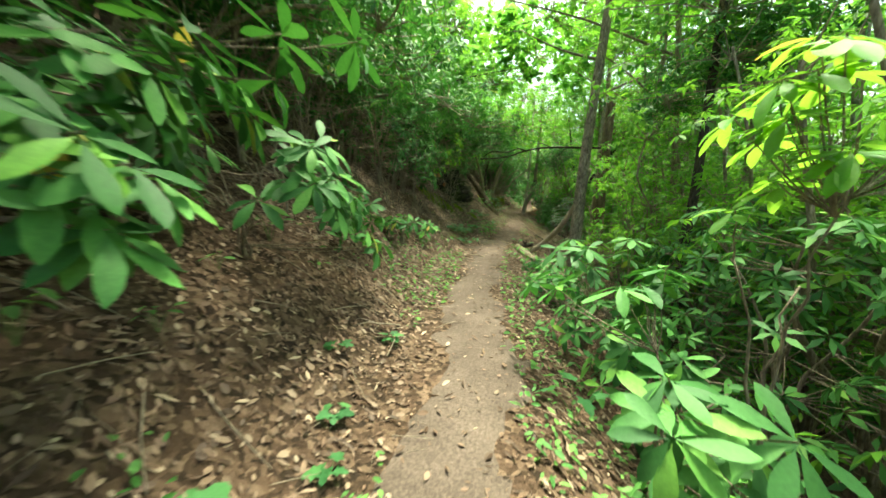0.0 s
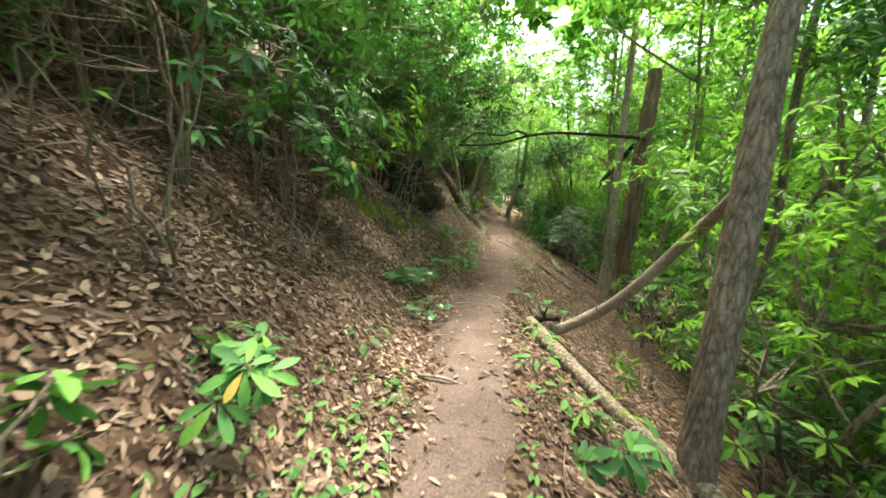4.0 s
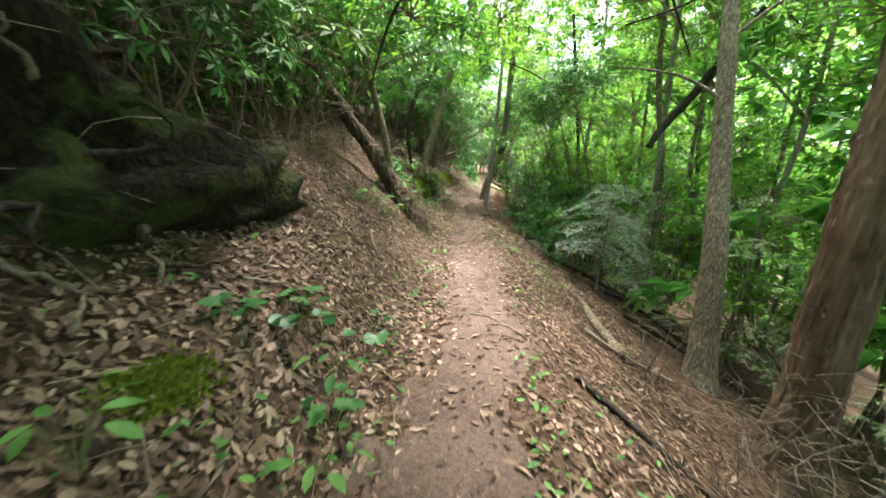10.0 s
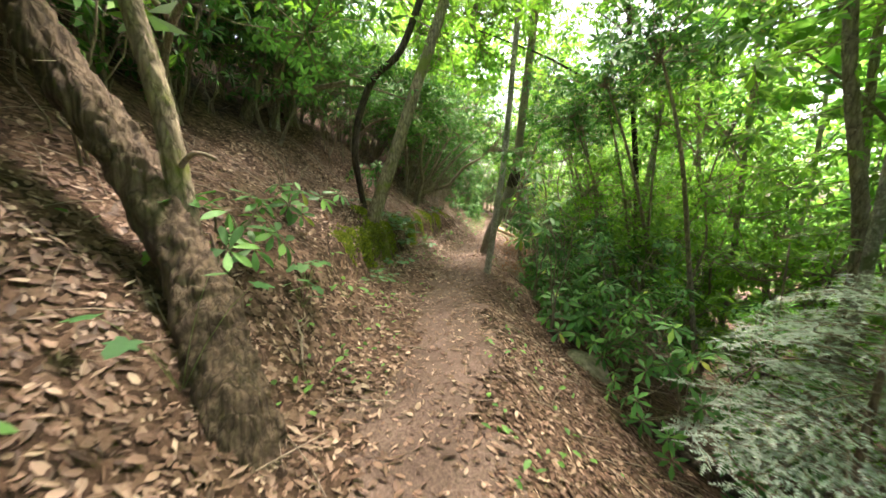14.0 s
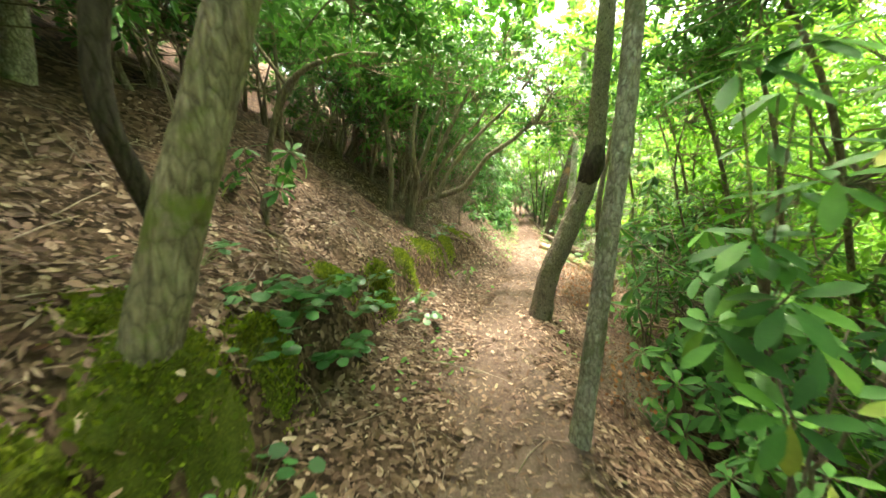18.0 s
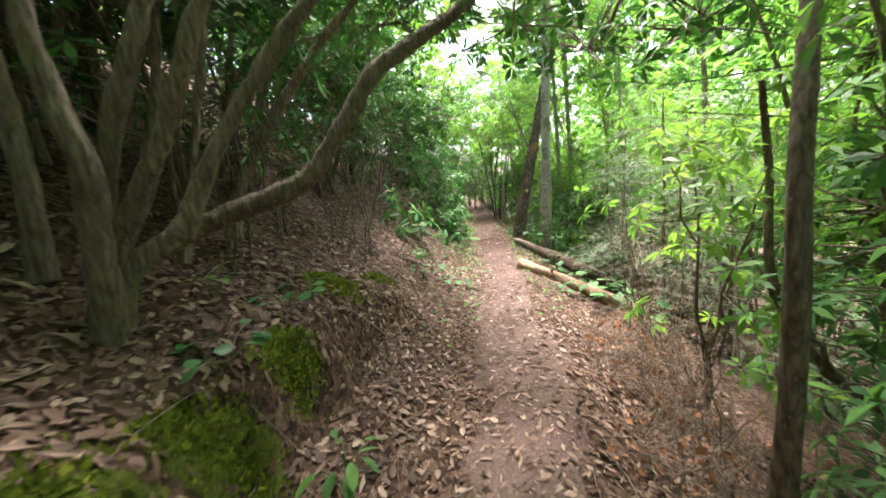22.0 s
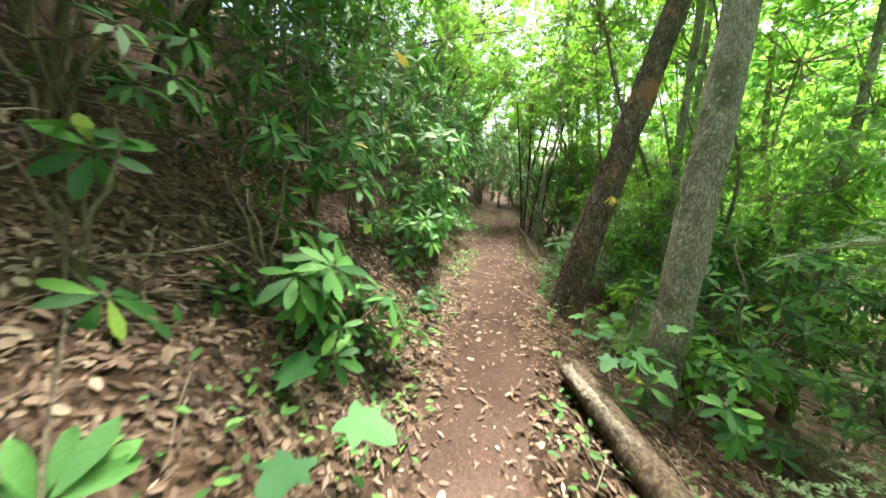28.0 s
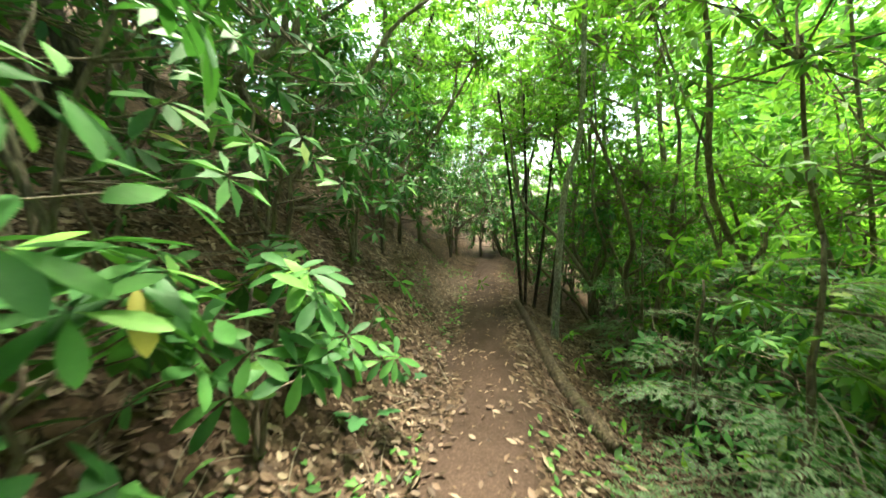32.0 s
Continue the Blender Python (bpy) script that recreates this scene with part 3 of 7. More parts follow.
def clump_mesh(kind, seed, leaves=900, size=(0.09, 0.16), reach=(1.3, 1.3, 0.9), shape=LEAF_FLAT, material=None):
    """A mass of leaves on small sprays, with gaps."""
    key = (kind, seed)
    if key in CLUMPS:
        return CLUMPS[key]
    g = np.random.default_rng(seed)
    sprays = max(12, leaves // 22)
    c = g.normal(0, 0.45, (sprays, 3)) * reach
    way = g.normal(0, 1, (sprays, 3)) * (1, 1, 0.25) + c * 0.6
    way /= np.linalg.norm(way, axis=1, keepdims=True)
    k = g.integers(0, sprays, leaves)
    t = g.uniform(-0.5, 0.5, (leaves, 1))
    at = c[k] + way[k] * t * 0.8 + g.normal(0, 0.07, (leaves, 3))
    ahead = way[k] + g.normal(0, 0.6, (leaves, 3)) - (0, 0, 0.35)
    normal = np.array([0, 0, 1.0]) + g.normal(0, 0.45, (leaves, 3))
    CLUMPS[key] = scattered("crown", shape, placed_on(at, ahead, normal, g.uniform(*size, leaves)), material or M_TREE_LEAF)
    return CLUMPS[key]


def spray_mesh(kind, seed, rings=60, leaves=7, size=(0.11, 0.17), reach=(1.3, 1.3, 0.9), material=None, twigs=16):
    """A bough of rhododendron: crooked twigs that end in rings of long narrow leaves, with gaps."""
    key = (kind, seed)
    if key in CLUMPS:
        return CLUMPS[key]
    g = np.random.default_rng(seed + 31)
    arms = g.normal(0, 1, (twigs, 3)) * reach * 0.55 + (0, 0, 0.1)
    k = g.integers(0, twigs, rings)
    c = arms[k] * g.uniform(0.55, 1.15, (rings, 1)) + g.normal(0, 0.17, (rings, 3))
    u = arms[k] * 0.5 + g.normal(0, 0.3, (rings, 3)) + (0, 0, 0.8)
    u /= np.linalg.norm(u, axis=1, keepdims=True)
    a = np.cross(u, g.normal(0, 1, (rings, 3)))
    a /= np.linalg.norm(a, axis=1, keepdims=True)
    b = np.cross(u, a)
    i = np.repeat(np.arange(rings), leaves)
    w = np.tile(np.arange(leaves) * 6.283 / leaves, rings) + g.normal(0, 0.25, len(i))
    e = g.uniform(-0.6, 0.35, len(i))[:, None]
    out = a[i] * np.cos(w)[:, None] + b[i] * np.sin(w)[:, None]
    way = out * np.cos(e) + u[i] * np.sin(e) - (0, 0, 0.2)
    me = scattered("crown", LEAF_NARROW, placed_on(c[i] + out * 0.012, way, u[i] + (0, 0, 0.3), g.uniform(*size, len(i))), material or M_TREE_LEAF)
    bm = bmesh.new()
    bm.from_mesh(me)
    for j in range(twigs):
        pts = bent((0, 0, -0.2), tuple(arms[j]), tuple(g.normal(0, 0.12, 3)), 3, 0.08, seed * 40 + j)
        v, f = tube(pts, taper(4, 0.014, 0.004), 3, 0, 0, False)
        vs = [bm.verts.new(p) for p in v]
        for face in f:
            bm.faces.new([vs[q] for q in face]).material_index = 1
    bm.to_mesh(me)
    bm.free()
    me.materials.append(M_STEM)
    CLUMPS[key] = me
    return me


def tree(base, top, r0, r1, label, seed, material=None, crown=(), mid=None, limbs=(), group="", name="tree", leaf="tree", flare=0.5, sides=14, rough=0.06, rug=0.0, fine=13.0):
    """A trunk through given places, limbs, and leaf masses: crown rows are (x, y, z, scale) in the world."""
    base = Vector(base)
    ob = thing(name, base, label, "tree", group)
    route = [Vector((0, 0, -0.25)), *[Vector(m) - base for m in (mid or ())], Vector(top) - base]
    if group == "woodland trees":
        w = random.Random(seed * 7 + 1)
        route = spline(route, 3)
        for p in route[1:-1]:
            p += Vector((w.gauss(0, 0.13), w.gauss(0, 0.13), 0))
    stem = part("trunk", trunk_mesh(route, r0, r1, material or M_BARK, sides, rough, seed, flare, 5, rug, fine), ob)
    for k, (pts, a, b) in enumerate(limbs):
        q = spline([Vector(p) - base for p in pts], 4)
        v, f = tube(q, taper(len(q), a, b), 7, 0.1, seed + k)
        part("limb", mesh_of("limb", v, f, material or M_BARK), stem)
    for k, (x, y, z, s) in enumerate(crown):
        c = part("crown", clump_mesh(leaf, (seed + k) % 4), ob)
        c["kind"] = "stuff"
        c.matrix_local = pose(x - base.x, y - base.y, z - base.z, 0, 0, (seed * 57 + k * 83) % 360) @ Matrix.Diagonal((s, s, s * 0.85, 1))
    return ob


def hemlock_bough(seed, long=1.2):
    """Twigs and flat needle sprays of one bough along +y, drooping."""
    g = random.Random(seed)
    tubes, at, ahead, normal, size = [], [], [], [], []
    main = bent((0, 0, 0), (0, long, -0.22 * long), (0, 0, 0.1 * long), 8, 0.01, seed)
    tubes.append(tube(main[::2], taper(5, 0.011, 0.003), 4))
    for k in range(1, 9):
        p = main[k]
        for s in (-1, 1):
            ln = long * (0.62 - 0.055 * k) * g.uniform(0.75, 1.15)
            q = p + Vector((s * ln * 0.75, ln * 0.62, -0.12 * ln + g.uniform(-0.03, 0.03)))
            tw = bent(p, q, (0, 0, 0.02), 6, 0.008, seed + k)
            tubes.append(tube(tw[::3], taper(3, 0.004, 0.0015), 3, 0, 0, False))
            for i in range(1, 7):
                d = (tw[i] - tw[i - 1]).normalized()
                out = Vector((d.y, -d.x, 0)) * (1 if i % 2 else -1)
                at.append(tw[i - 1])
                ahead.append(d * 0.9 + out * g.uniform(0.5, 1.1) + Vector((0, 0, g.uniform(-0.6, 0.3))))
                normal.append((g.uniform(-0.6, 0.6), g.uniform(-0.6, 0.6), 1))
                size.append(g.uniform(0.1, 0.19) * (1.1 - 0.06 * i))
            at.append(tw[5])
            ahead.append(tw[6] - tw[5])
            normal.append((g.uniform(-0.2, 0.2), 0, 1))
            size.append(g.uniform(0.12, 0.2))
    return merged(tubes), placed_on(at, ahead, normal, size)


FROND = []
for _k in range(5):
    _y = 0.05 + _k * 0.19
    _w = 0.22 * (1 - 0.6 * abs(_k / 4 - 0.3))
    for _s in (-1, 1):
        FROND.append([(0, _y - 0.03, 0), (_s * _w, _y + 0.17, 0.01), (0, _y + 0.12, 0)][::_s])
FROND_SHAPE = (np.array([p for q in FROND for p in q]), [tuple(range(3 * i, 3 * i + 3)) for i in range(len(FROND))])
BOUGHS = {}


def bough_mesh(seed, material):
    key = (seed, material.name)
    if key not in BOUGHS:
        (v, f), place = hemlock_bough(seed)
        me = scattered("bough", FROND_SHAPE, place, material, False)
        bm = bmesh.new()
        bm.from_mesh(me)
        vs = [bm.verts.new(p) for p in v]
        for face in f:
            bm.faces.new([vs[i] for i in face]).material_index = 1
        bm.to_mesh(me)
        bm.free()
        me.materials.append(M_TWIG)
        BOUGHS[key] = me
    return BOUGHS[key]


def hemlock(base, tall, reach, boughs, seed, label, material=None, face=None, low=0.15, trunk_r=0.035, bare=0.0):
    """A young hemlock: slim stem and tiers of flat drooping boughs."""
    r = random.Random(seed)
    base = Vector(base)
    ob = thing("hemlock", base, label, "tree", "young hemlocks")
    v, f = tube(bent((0, 0, -0.15), (r.uniform(-0.1, 0.1), r.uniform(-0.1, 0.1), tall), (0, 0, 0), 10, 0.02, seed), taper(11, trunk_r, trunk_r * 0.25), 8, 0.08)
    part("trunk", mesh_of("trunk", v, f, M_BARK), ob)
    for k in range(boughs):
        z = tall * (low + (0.97 - low) * (k + r.random()) / boughs)
        turn = r.uniform(0, 360) if face is None else face + r.uniform(-75, 75)
        s = reach * (1.1 - 0.65 * z / tall) * r.uniform(0.75, 1.15) / 1.2
        b = part("bough", bough_mesh(r.randrange(4), material or M_NEEDLE), ob)
        b["kind"] = "stuff"
        b.matrix_local = pose(0, 0, z, r.uniform(-14, 8), r.uniform(-15, 15), turn) @ Matrix.Diagonal((s, s, s, 1))
    return ob
for k in range(4):
    spray_mesh("tree", k, 72, 7, (0.12, 0.18), (1.5, 1.5, 1.0), M_TREE_LEAF)
    spray_mesh("shade", k, 105, 7, (0.12, 0.19), (1.6, 1.6, 0.75), M_RHODO)
    clump_mesh("far", k, 480, (0.2, 0.44), (2.6, 2.6, 2.0), LEAF_FLAT, M_FAR_LEAF)



def crooked(base, tall, seed, label, stems=5, spread=1.5, leaf="tree", bark=None, lean=(0, 0), per_stem=1, size=0.85):
    """A rhododendron tree: several bent stems from one root, side limbs and leafy boughs at their ends."""
    g = random.Random(seed)
    base = Vector(base)
    ob = thing("rhododendron_tree", base, label, "tree", "rhododendron trees")
    for k in range(stems):
        w = 6.283 * k / stems + g.uniform(-0.5, 0.5)
        q = spread * g.uniform(0.5, 1.1)
        top = Vector((math.cos(w) * q + lean[0], math.sin(w) * q + lean[1], tall * g.uniform(0.6, 1.0)))
        pts = [Vector((math.cos(w) * 0.06, math.sin(w) * 0.06, -0.2))]
        for j in range(1, 6):
            t = j / 5
            bow = Vector((math.cos(w), math.sin(w), -0.6)) * (0.35 * math.sin(t * 3.14) * q * g.uniform(0.2, 1.0))
            pts.append(top * t + bow + Vector((g.gauss(0, 0.12), g.gauss(0, 0.12), g.gauss(0, 0.08))) * (1 if j < 5 else 0))
        r0 = g.uniform(0.028, 0.055)
        c = spline(pts, 3)
        v, f = tube(c, taper(len(c), r0, r0 * 0.35), 6, 0.1, seed + k)
        stem = part("stem", mesh_of("stem", v, f, bark or M_STEM), ob)
        fork = c[int(len(c) * g.uniform(0.35, 0.6))]
        tip = fork + Vector((g.gauss(0, 0.6), g.gauss(0, 0.6), g.uniform(0.3, 1.1)))
        v, f = tube(bent(fork, tip, (g.gauss(0, 0.1), g.gauss(0, 0.1), -0.08), 5, 0.05, seed + k), taper(6, r0 * 0.5, 0.007), 5, 0.1, k)
        part("limb", mesh_of("limb", v, f, bark or M_STEM), stem)
        for j, p in enumerate([c[-1], tip][:per_stem]):
            if abs(float(side(base.x + p.x, base.y + p.y))) < 2.2 and base.z + p.z < 4.0:
                continue
            b = part("crown", CLUMPS[(leaf, g.randrange(4))], ob)
            b["kind"] = "stuff"
            s = size * g.uniform(0.7, 1.15)
            b.matrix_local = Matrix.Translation(p) @ pose(0, 0, 0, 0, 0, g.uniform(0, 360)) @ Matrix.Diagonal((s, s, s, 1))
    return ob


# ---------- standing trees beside the trail ----------


def top_crown(x, y, z, n, spread, seed, s=1.2):
    r = random.Random(seed)
    return [(x + r.uniform(-spread, spread), y + r.uniform(-spread, spread), z + r.uniform(-0.8, 1.6), s * r.uniform(0.8, 1.25)) for _ in range(n)]


tree((2.5, 6.5, -0.62), (3.3, 7.2, 7.5), 0.125, 0.07, "slim straight grey-brown tree on the downhill edge", 3, M_BARK, top_crown(3.6, 7.6, 6.2, 5, 1.6, 1),
     [(2.66, 6.72, 1.4), (2.85, 6.95, 3.2)], rug=0.008, fine=22.0, limbs=[([(2.85, 6.95, 3.2), (3.5, 7.0, 3.5), (4.4, 7.2, 3.9)], 0.03, 0.012), ([(2.9, 7.0, 3.9), (2.3, 7.6, 4.3), (1.6, 8.2, 4.9)], 0.03, 0.01)])
tree((6.08, 13.9, -1.15), (7.6, 17.0, 8), 0.165, 0.09, "straight grey-brown tree with a lichened trunk", 5, M_BARK, top_crown(6.6, 15, 6.8, 6, 2, 2),
     [(6.29, 14.3, 0.2), (6.5, 14.75, 1.5), (6.72, 15.25, 3.0)], rug=0.006, fine=30.0, limbs=[([(6.6, 15.0, 2.4), (6.1, 15.4, 2.8), (5.2, 16.0, 3.0)], 0.03, 0.01), ([(6.75, 15.3, 3.3), (7.5, 15.2, 3.9), (8.4, 15.2, 4.3)], 0.03, 0.01)])
tree((5.75, 12.6, -1.0), (5.95, 12.95, 4.6), 0.23, 0.15, "thick broken reddish-brown snag with bare streaked wood", 8, M_SNAG, [],
     [(5.72, 12.65, 0.9), (5.8, 12.75, 2.6)], name="dead_tree", rug=0.024, fine=16.0)
tree((2.66, 20.38, 0.7), (4.5, 21.0, 6.8), 0.122, 0.08, "leaning grey-brown tree with a mossy foot on the bank", 11, M_BARK_MOSS, top_crown(4.4, 20.5, 6.0, 4, 1.5, 5),
     [(2.83, 20.42, 1.15), (3.1, 20.5, 2.05), (3.38, 20.6, 3.0)], flare=0.35, rug=0.007, fine=30.0)
tree((2.62, 20.95, 1.25), (3.5, 21.0, 4.8), 0.05, 0.06, "crooked black wet stem on the hillside", 12, M_BARK_DARK, top_crown(4.0, 21.2, 4.9, 3, 1.0, 6),
     [(2.5, 20.85, 1.6), (2.44, 20.75, 2.05), (2.5, 20.78, 2.65), (2.72, 20.85, 3.3), (3.15, 20.95, 3.8)], flare=0.1)
tree((0.25, 21.4, 1.9), (1.1, 21.6, 5.2), 0.13, 0.08, "grey stem forking on the hillside", 13, M_BARK, top_crown(1.0, 21.6, 5.2, 4, 1.3, 7),
     [(0.5, 21.4, 2.7)], [([(0.5, 21.4, 2.7), (1.3, 21.4, 3.1), (2.2, 21.2, 3.3)], 0.05, 0.02)])
tree((4.87, 20.9, -0.1), (5.25, 21.3, 7), 0.066, 0.045, "pale lichen-spotted slender tree beside the path", 14, M_BARK_PALE, top_crown(5.6, 21.6, 6.2, 4, 1.6, 8),
     [(5.0, 20.9, 1.28), (5.08, 20.92, 2.63)], rug=0.006, fine=26.0)
tree((5.42, 23.25, 0.0), (6.4, 23.6, 7.5), 0.145, 0.09, "leaning scaly-barked brown tree beside the path", 15, M_BARK_SCALY, top_crown(6.4, 23.8, 6.6, 5, 1.7, 9),
     [(5.54, 23.28, 0.5), (5.8, 23.3, 1.15), (6.06, 23.3, 1.95), (6.15, 23.35, 3.2)], flare=0.35, rug=0.0117, fine=62.0)
tree((9.21, 31.47, -0.55), (10.0, 32.2, 8), 0.155, 0.1, "big rough pale grey tree on the downhill side", 16, M_BARK_PALE, top_crown(9.4, 32, 7, 6, 2, 10),
     [(9.38, 31.62, 1.3), (9.51, 31.73, 2.7)], flare=0.25, rug=0.014, fine=26.0)
tree((9.08, 33.04, -0.2), (11.1, 33.8, 6.2), 0.205, 0.12, "leaning dead tree with peeling dark and reddish bark", 17, M_BARK_RED, [],
     [(9.32, 33.13, 0.7), (9.58, 33.22, 1.5), (9.99, 33.38, 2.8)], name="dead_tree", flare=0.25, rug=0.022, fine=24.0)
burl = [o for o in scene.objects if o.get("label", "").startswith("leaning scaly")][0]
v, f = tube([Vector(p) - burl.location for p in [(5.98, 23.3, 1.7), (6.03, 23.29, 1.8), (6.07, 23.28, 1.93), (6.09, 23.29, 2.05), (6.1, 23.3, 2.18)]], [0.1, 0.132, 0.145, 0.136, 0.1], 16, 0.12, 4)
part("burl", mesh_of("burl", v, f, M_BARK_DARK), burl, "black knotty burl")
for k, (x, y, dx) in enumerate([(11.3, 34.2, 0.1), (11.9, 34.5, 0.2), (12.6, 35.4, -0.1), (13.0, 33.2, 0.2)]):
    b = ground_at(x, y)
    tree(b, (x + dx, y + 0.5, b.z + 9), 0.075, 0.045, "slender pale straight tree on the lower slope", 20 + k, M_BARK_PALE, top_crown(x, y, b.z + 7, 4, 1.5, 20 + k), group="slender trees")
for k, (x, y, tx, ty, r) in enumerate([(10.55, 39.2, 10.1, 39.4, 0.035), (10.62, 39.3, 10.6, 39.5, 0.03), (10.8, 39.4, 11.3, 39.6, 0.035), (11.0, 39.2, 11.5, 39.0, 0.03)]):
    b = ground_at(x, y)
    tree(b, (tx, ty, 3.6), r, 0.018, "slim dark stem at the bend of the path", 30 + k, M_BARK_DARK, top_crown(tx, ty, 3.4, 2, 0.6, 40 + k, 0.7), [(x * 0.6 + tx * 0.4, y, 1.3)], group="slim stems", flare=0.1)
b = ground_at(10.5, 37.9)
tree(b, (10.75, 38.0, 6.5), 0.05, 0.03, "straight pale sapling at the path edge", 36, M_BARK_PALE, top_crown(10.7, 38, 5.2, 3, 1.0, 36), [(10.6, 37.95, 1.7), (10.85, 38.0, 2.9)])

# ---------- the many-stemmed rhododendron that arches over the trail ----------
arch = thing("rhododendron_tree", (3.8, 24.75, 1.12), "many-stemmed rhododendron with bare bent trunks arching over the path", "tree")
O = Vector((3.8, 24.75, 1.12))
for k, (pts, a, b) in enumerate([
    ([(3.64, 24.95, 0.9), (3.7, 25.0, 1.3), (3.89, 25.08, 1.47), (4.19, 25.1, 1.58), (4.61, 25.1, 1.72), (4.83, 25.1, 1.97), (5.05, 25.12, 2.25), (5.32, 25.15, 2.43), (5.6, 25.2, 2.62), (6.1, 25.3, 3.1)], 0.07, 0.036),
    ([(3.66, 24.96, 1.0), (3.7, 25.0, 1.42), (3.88, 25.0, 1.73), (4.03, 25.0, 1.98), (4.17, 25.0, 2.28), (4.32, 25.02, 2.6), (4.7, 25.1, 3.3), (5.1, 25.1, 4.0)], 0.06, 0.028),
    ([(3.62, 24.94, 1.0), (3.66, 24.98, 1.45), (3.8, 25.0, 1.97), (3.95, 25.0, 2.29), (4.06, 25.05, 2.6), (4.3, 25.15, 3.3), (4.45, 25.2, 4.0)], 0.055, 0.026),
    ([(3.66, 24.9, 1.05), (3.76, 24.84, 1.55), (3.82, 24.8, 1.83), (3.77, 24.8, 2.14), (3.75, 24.82, 2.5), (3.85, 25.0, 3.2), (3.95, 25.2, 4.1)], 0.06, 0.028),
    ([(3.9, 25.15, 1.35), (3.98, 25.2, 1.6), (4.07, 25.2, 1.98), (4.17, 25.2, 2.34), (4.3, 25.3, 3.0), (4.4, 25.5, 3.8)], 0.03, 0.016),
    ([(3.9, 25.85, 1.4), (4.03, 25.9, 1.81), (4.4, 25.9, 2.34), (4.74, 25.9, 2.75), (5.0, 25.9, 3.01), (5.4, 25.9, 3.6)], 0.05, 0.025),
    ([(4.1, 24.8, 1.5), (4.4, 24.9, 2.05), (4.87, 24.95, 2.6), (5.4, 25.0, 3.1), (5.9, 25.2, 3.7)], 0.045, 0.022),
    ([(3.3, 25.1, 1.35), (3.36, 25.1, 1.9), (3.33, 25.15, 2.5), (3.3, 25.2, 3.2), (3.5, 25.3, 4.0)], 0.05, 0.028),
    ([(3.45, 25.5, 1.5), (3.7, 25.6, 2.2), (3.9, 25.6, 3.0), (4.3, 25.8, 3.9)], 0.045, 0.025),
]):
    q = spline([Vector(p) - O for p in pts], 16)
    v, f = tube(q, taper(len(q), a, b, 0.25), 26, 0.0, k + 3)
    v = furrow(q, v, 26, 0.014, 11.0, k + 5)
    part("stem", mesh_of("stem", v, f, M_STEM), arch)
r = random.Random(5)
ends, axes, twigs = [], [], []
for p, d in [((5.9, 25.05, 2.8), 26), ((6.2, 25.2, 3.3), 34), ((6.9, 25.7, 3.3), 30), ((5.2, 25.1, 3.9), 30), ((4.4, 25.2, 3.8), 30), ((5.7, 25.1, 3.5), 26), ((3.5, 25.3, 3.9), 22), ((4.3, 25.8, 3.8), 22), ((3.6, 26.2, 3.3), 30), ((4.4, 26.6, 3.4), 30), ((5.0, 26.3, 3.7), 26), ((6.4, 26.2, 2.95), 30), ((7.2, 26.4, 2.8), 26), ((6.9, 25.4, 2.85), 26), ((7.6, 25.6, 2.6), 20)]:
    for _ in range(d):
        t = Vector(p) - O + Vector((r.gauss(0.1, 0.55), r.gauss(0, 0.55), r.gauss(0.15, 0.32)))
        s = Vector(p) - O
        twigs.append(tube(bent(s, t, (0, 0, 0.05), 4, 0.02, len(ends)), taper(5, 0.009, 0.003), 5, 0, 0, False))
        ends.append(t)
        axes.append((t - s).normalized() + Vector((0, 0, 0.2)))
v, f = merged(twigs)
part("twig", mesh_of("twig", v, f, M_STEM), arch)["kind"] = "stuff"
tagged(part("foliage", scattered("foliage", LEAF_CHEAP, whorls(ends, axes, r, (6, 9), (0.1, 0.16), (-0.8, 0.2)), M_RHODO), arch), kind="stuff")

# ---------- the twin leaning trunk ----------
lean = thing("leaning_tree", (2.6, 16.3, 0.12), "twin-stemmed leaning trunk with furrowed bark and a hollow foot", "tree")
O = Vector((2.6, 16.3, 0.12))
for k, (pts, a, b, m) in enumerate([
    ([(2.62, 16.22, -0.1), (2.4, 16.45, 0.4), (2.12, 16.75, 0.8), (1.8, 16.95, 1.3), (1.5, 17.05, 1.75), (1.0, 17.2, 2.4), (0.3, 17.4, 3.2), (-0.5, 17.6, 4.1)], 0.185, 0.1, M_BARK_OLD),
    ([(2.1, 16.8, 0.75), (1.98, 16.95, 1.1), (1.85, 17.0, 1.85), (1.68, 17.05, 2.5), (1.5, 17.1, 3.3), (1.4, 17.2, 4.4)], 0.075, 0.045, M_BARK_MOSS),
    ([(1.9, 16.98, 1.5), (2.05, 16.9, 1.62), (2.2, 16.85, 1.6)], 0.02, 0.008, M_TWIG),
]):
    q = spline([Vector(p) - O for p in pts], 30 if k < 2 else 6)
    n = 40 if k < 2 else 8
    v, f = tube(q, taper(len(q), a, b, 0.15), n, 0.0 if k < 2 else 0.08, k + 9)
    if k < 2:
        v = furrow(q, v, n, 0.045 if k == 0 else 0.01, 13.0 if k == 0 else 22.0, k + 2)
    part("trunk" if k < 2 else "limb", mesh_of("trunk", v, f, m), lean)
for k, (x, y, z, s) in enumerate(top_crown(0.9, 17.3, 4.2, 5, 1.4, 77)):
    c = part("crown", clump_mesh("tree", k % 4), lean)
    c["kind"] = "stuff"
    c.matrix_local = pose(x - O.x, y - O.y, z - O.z, 0, 0, k * 70) @ Matrix.Diagonal((s, s, s, 1))

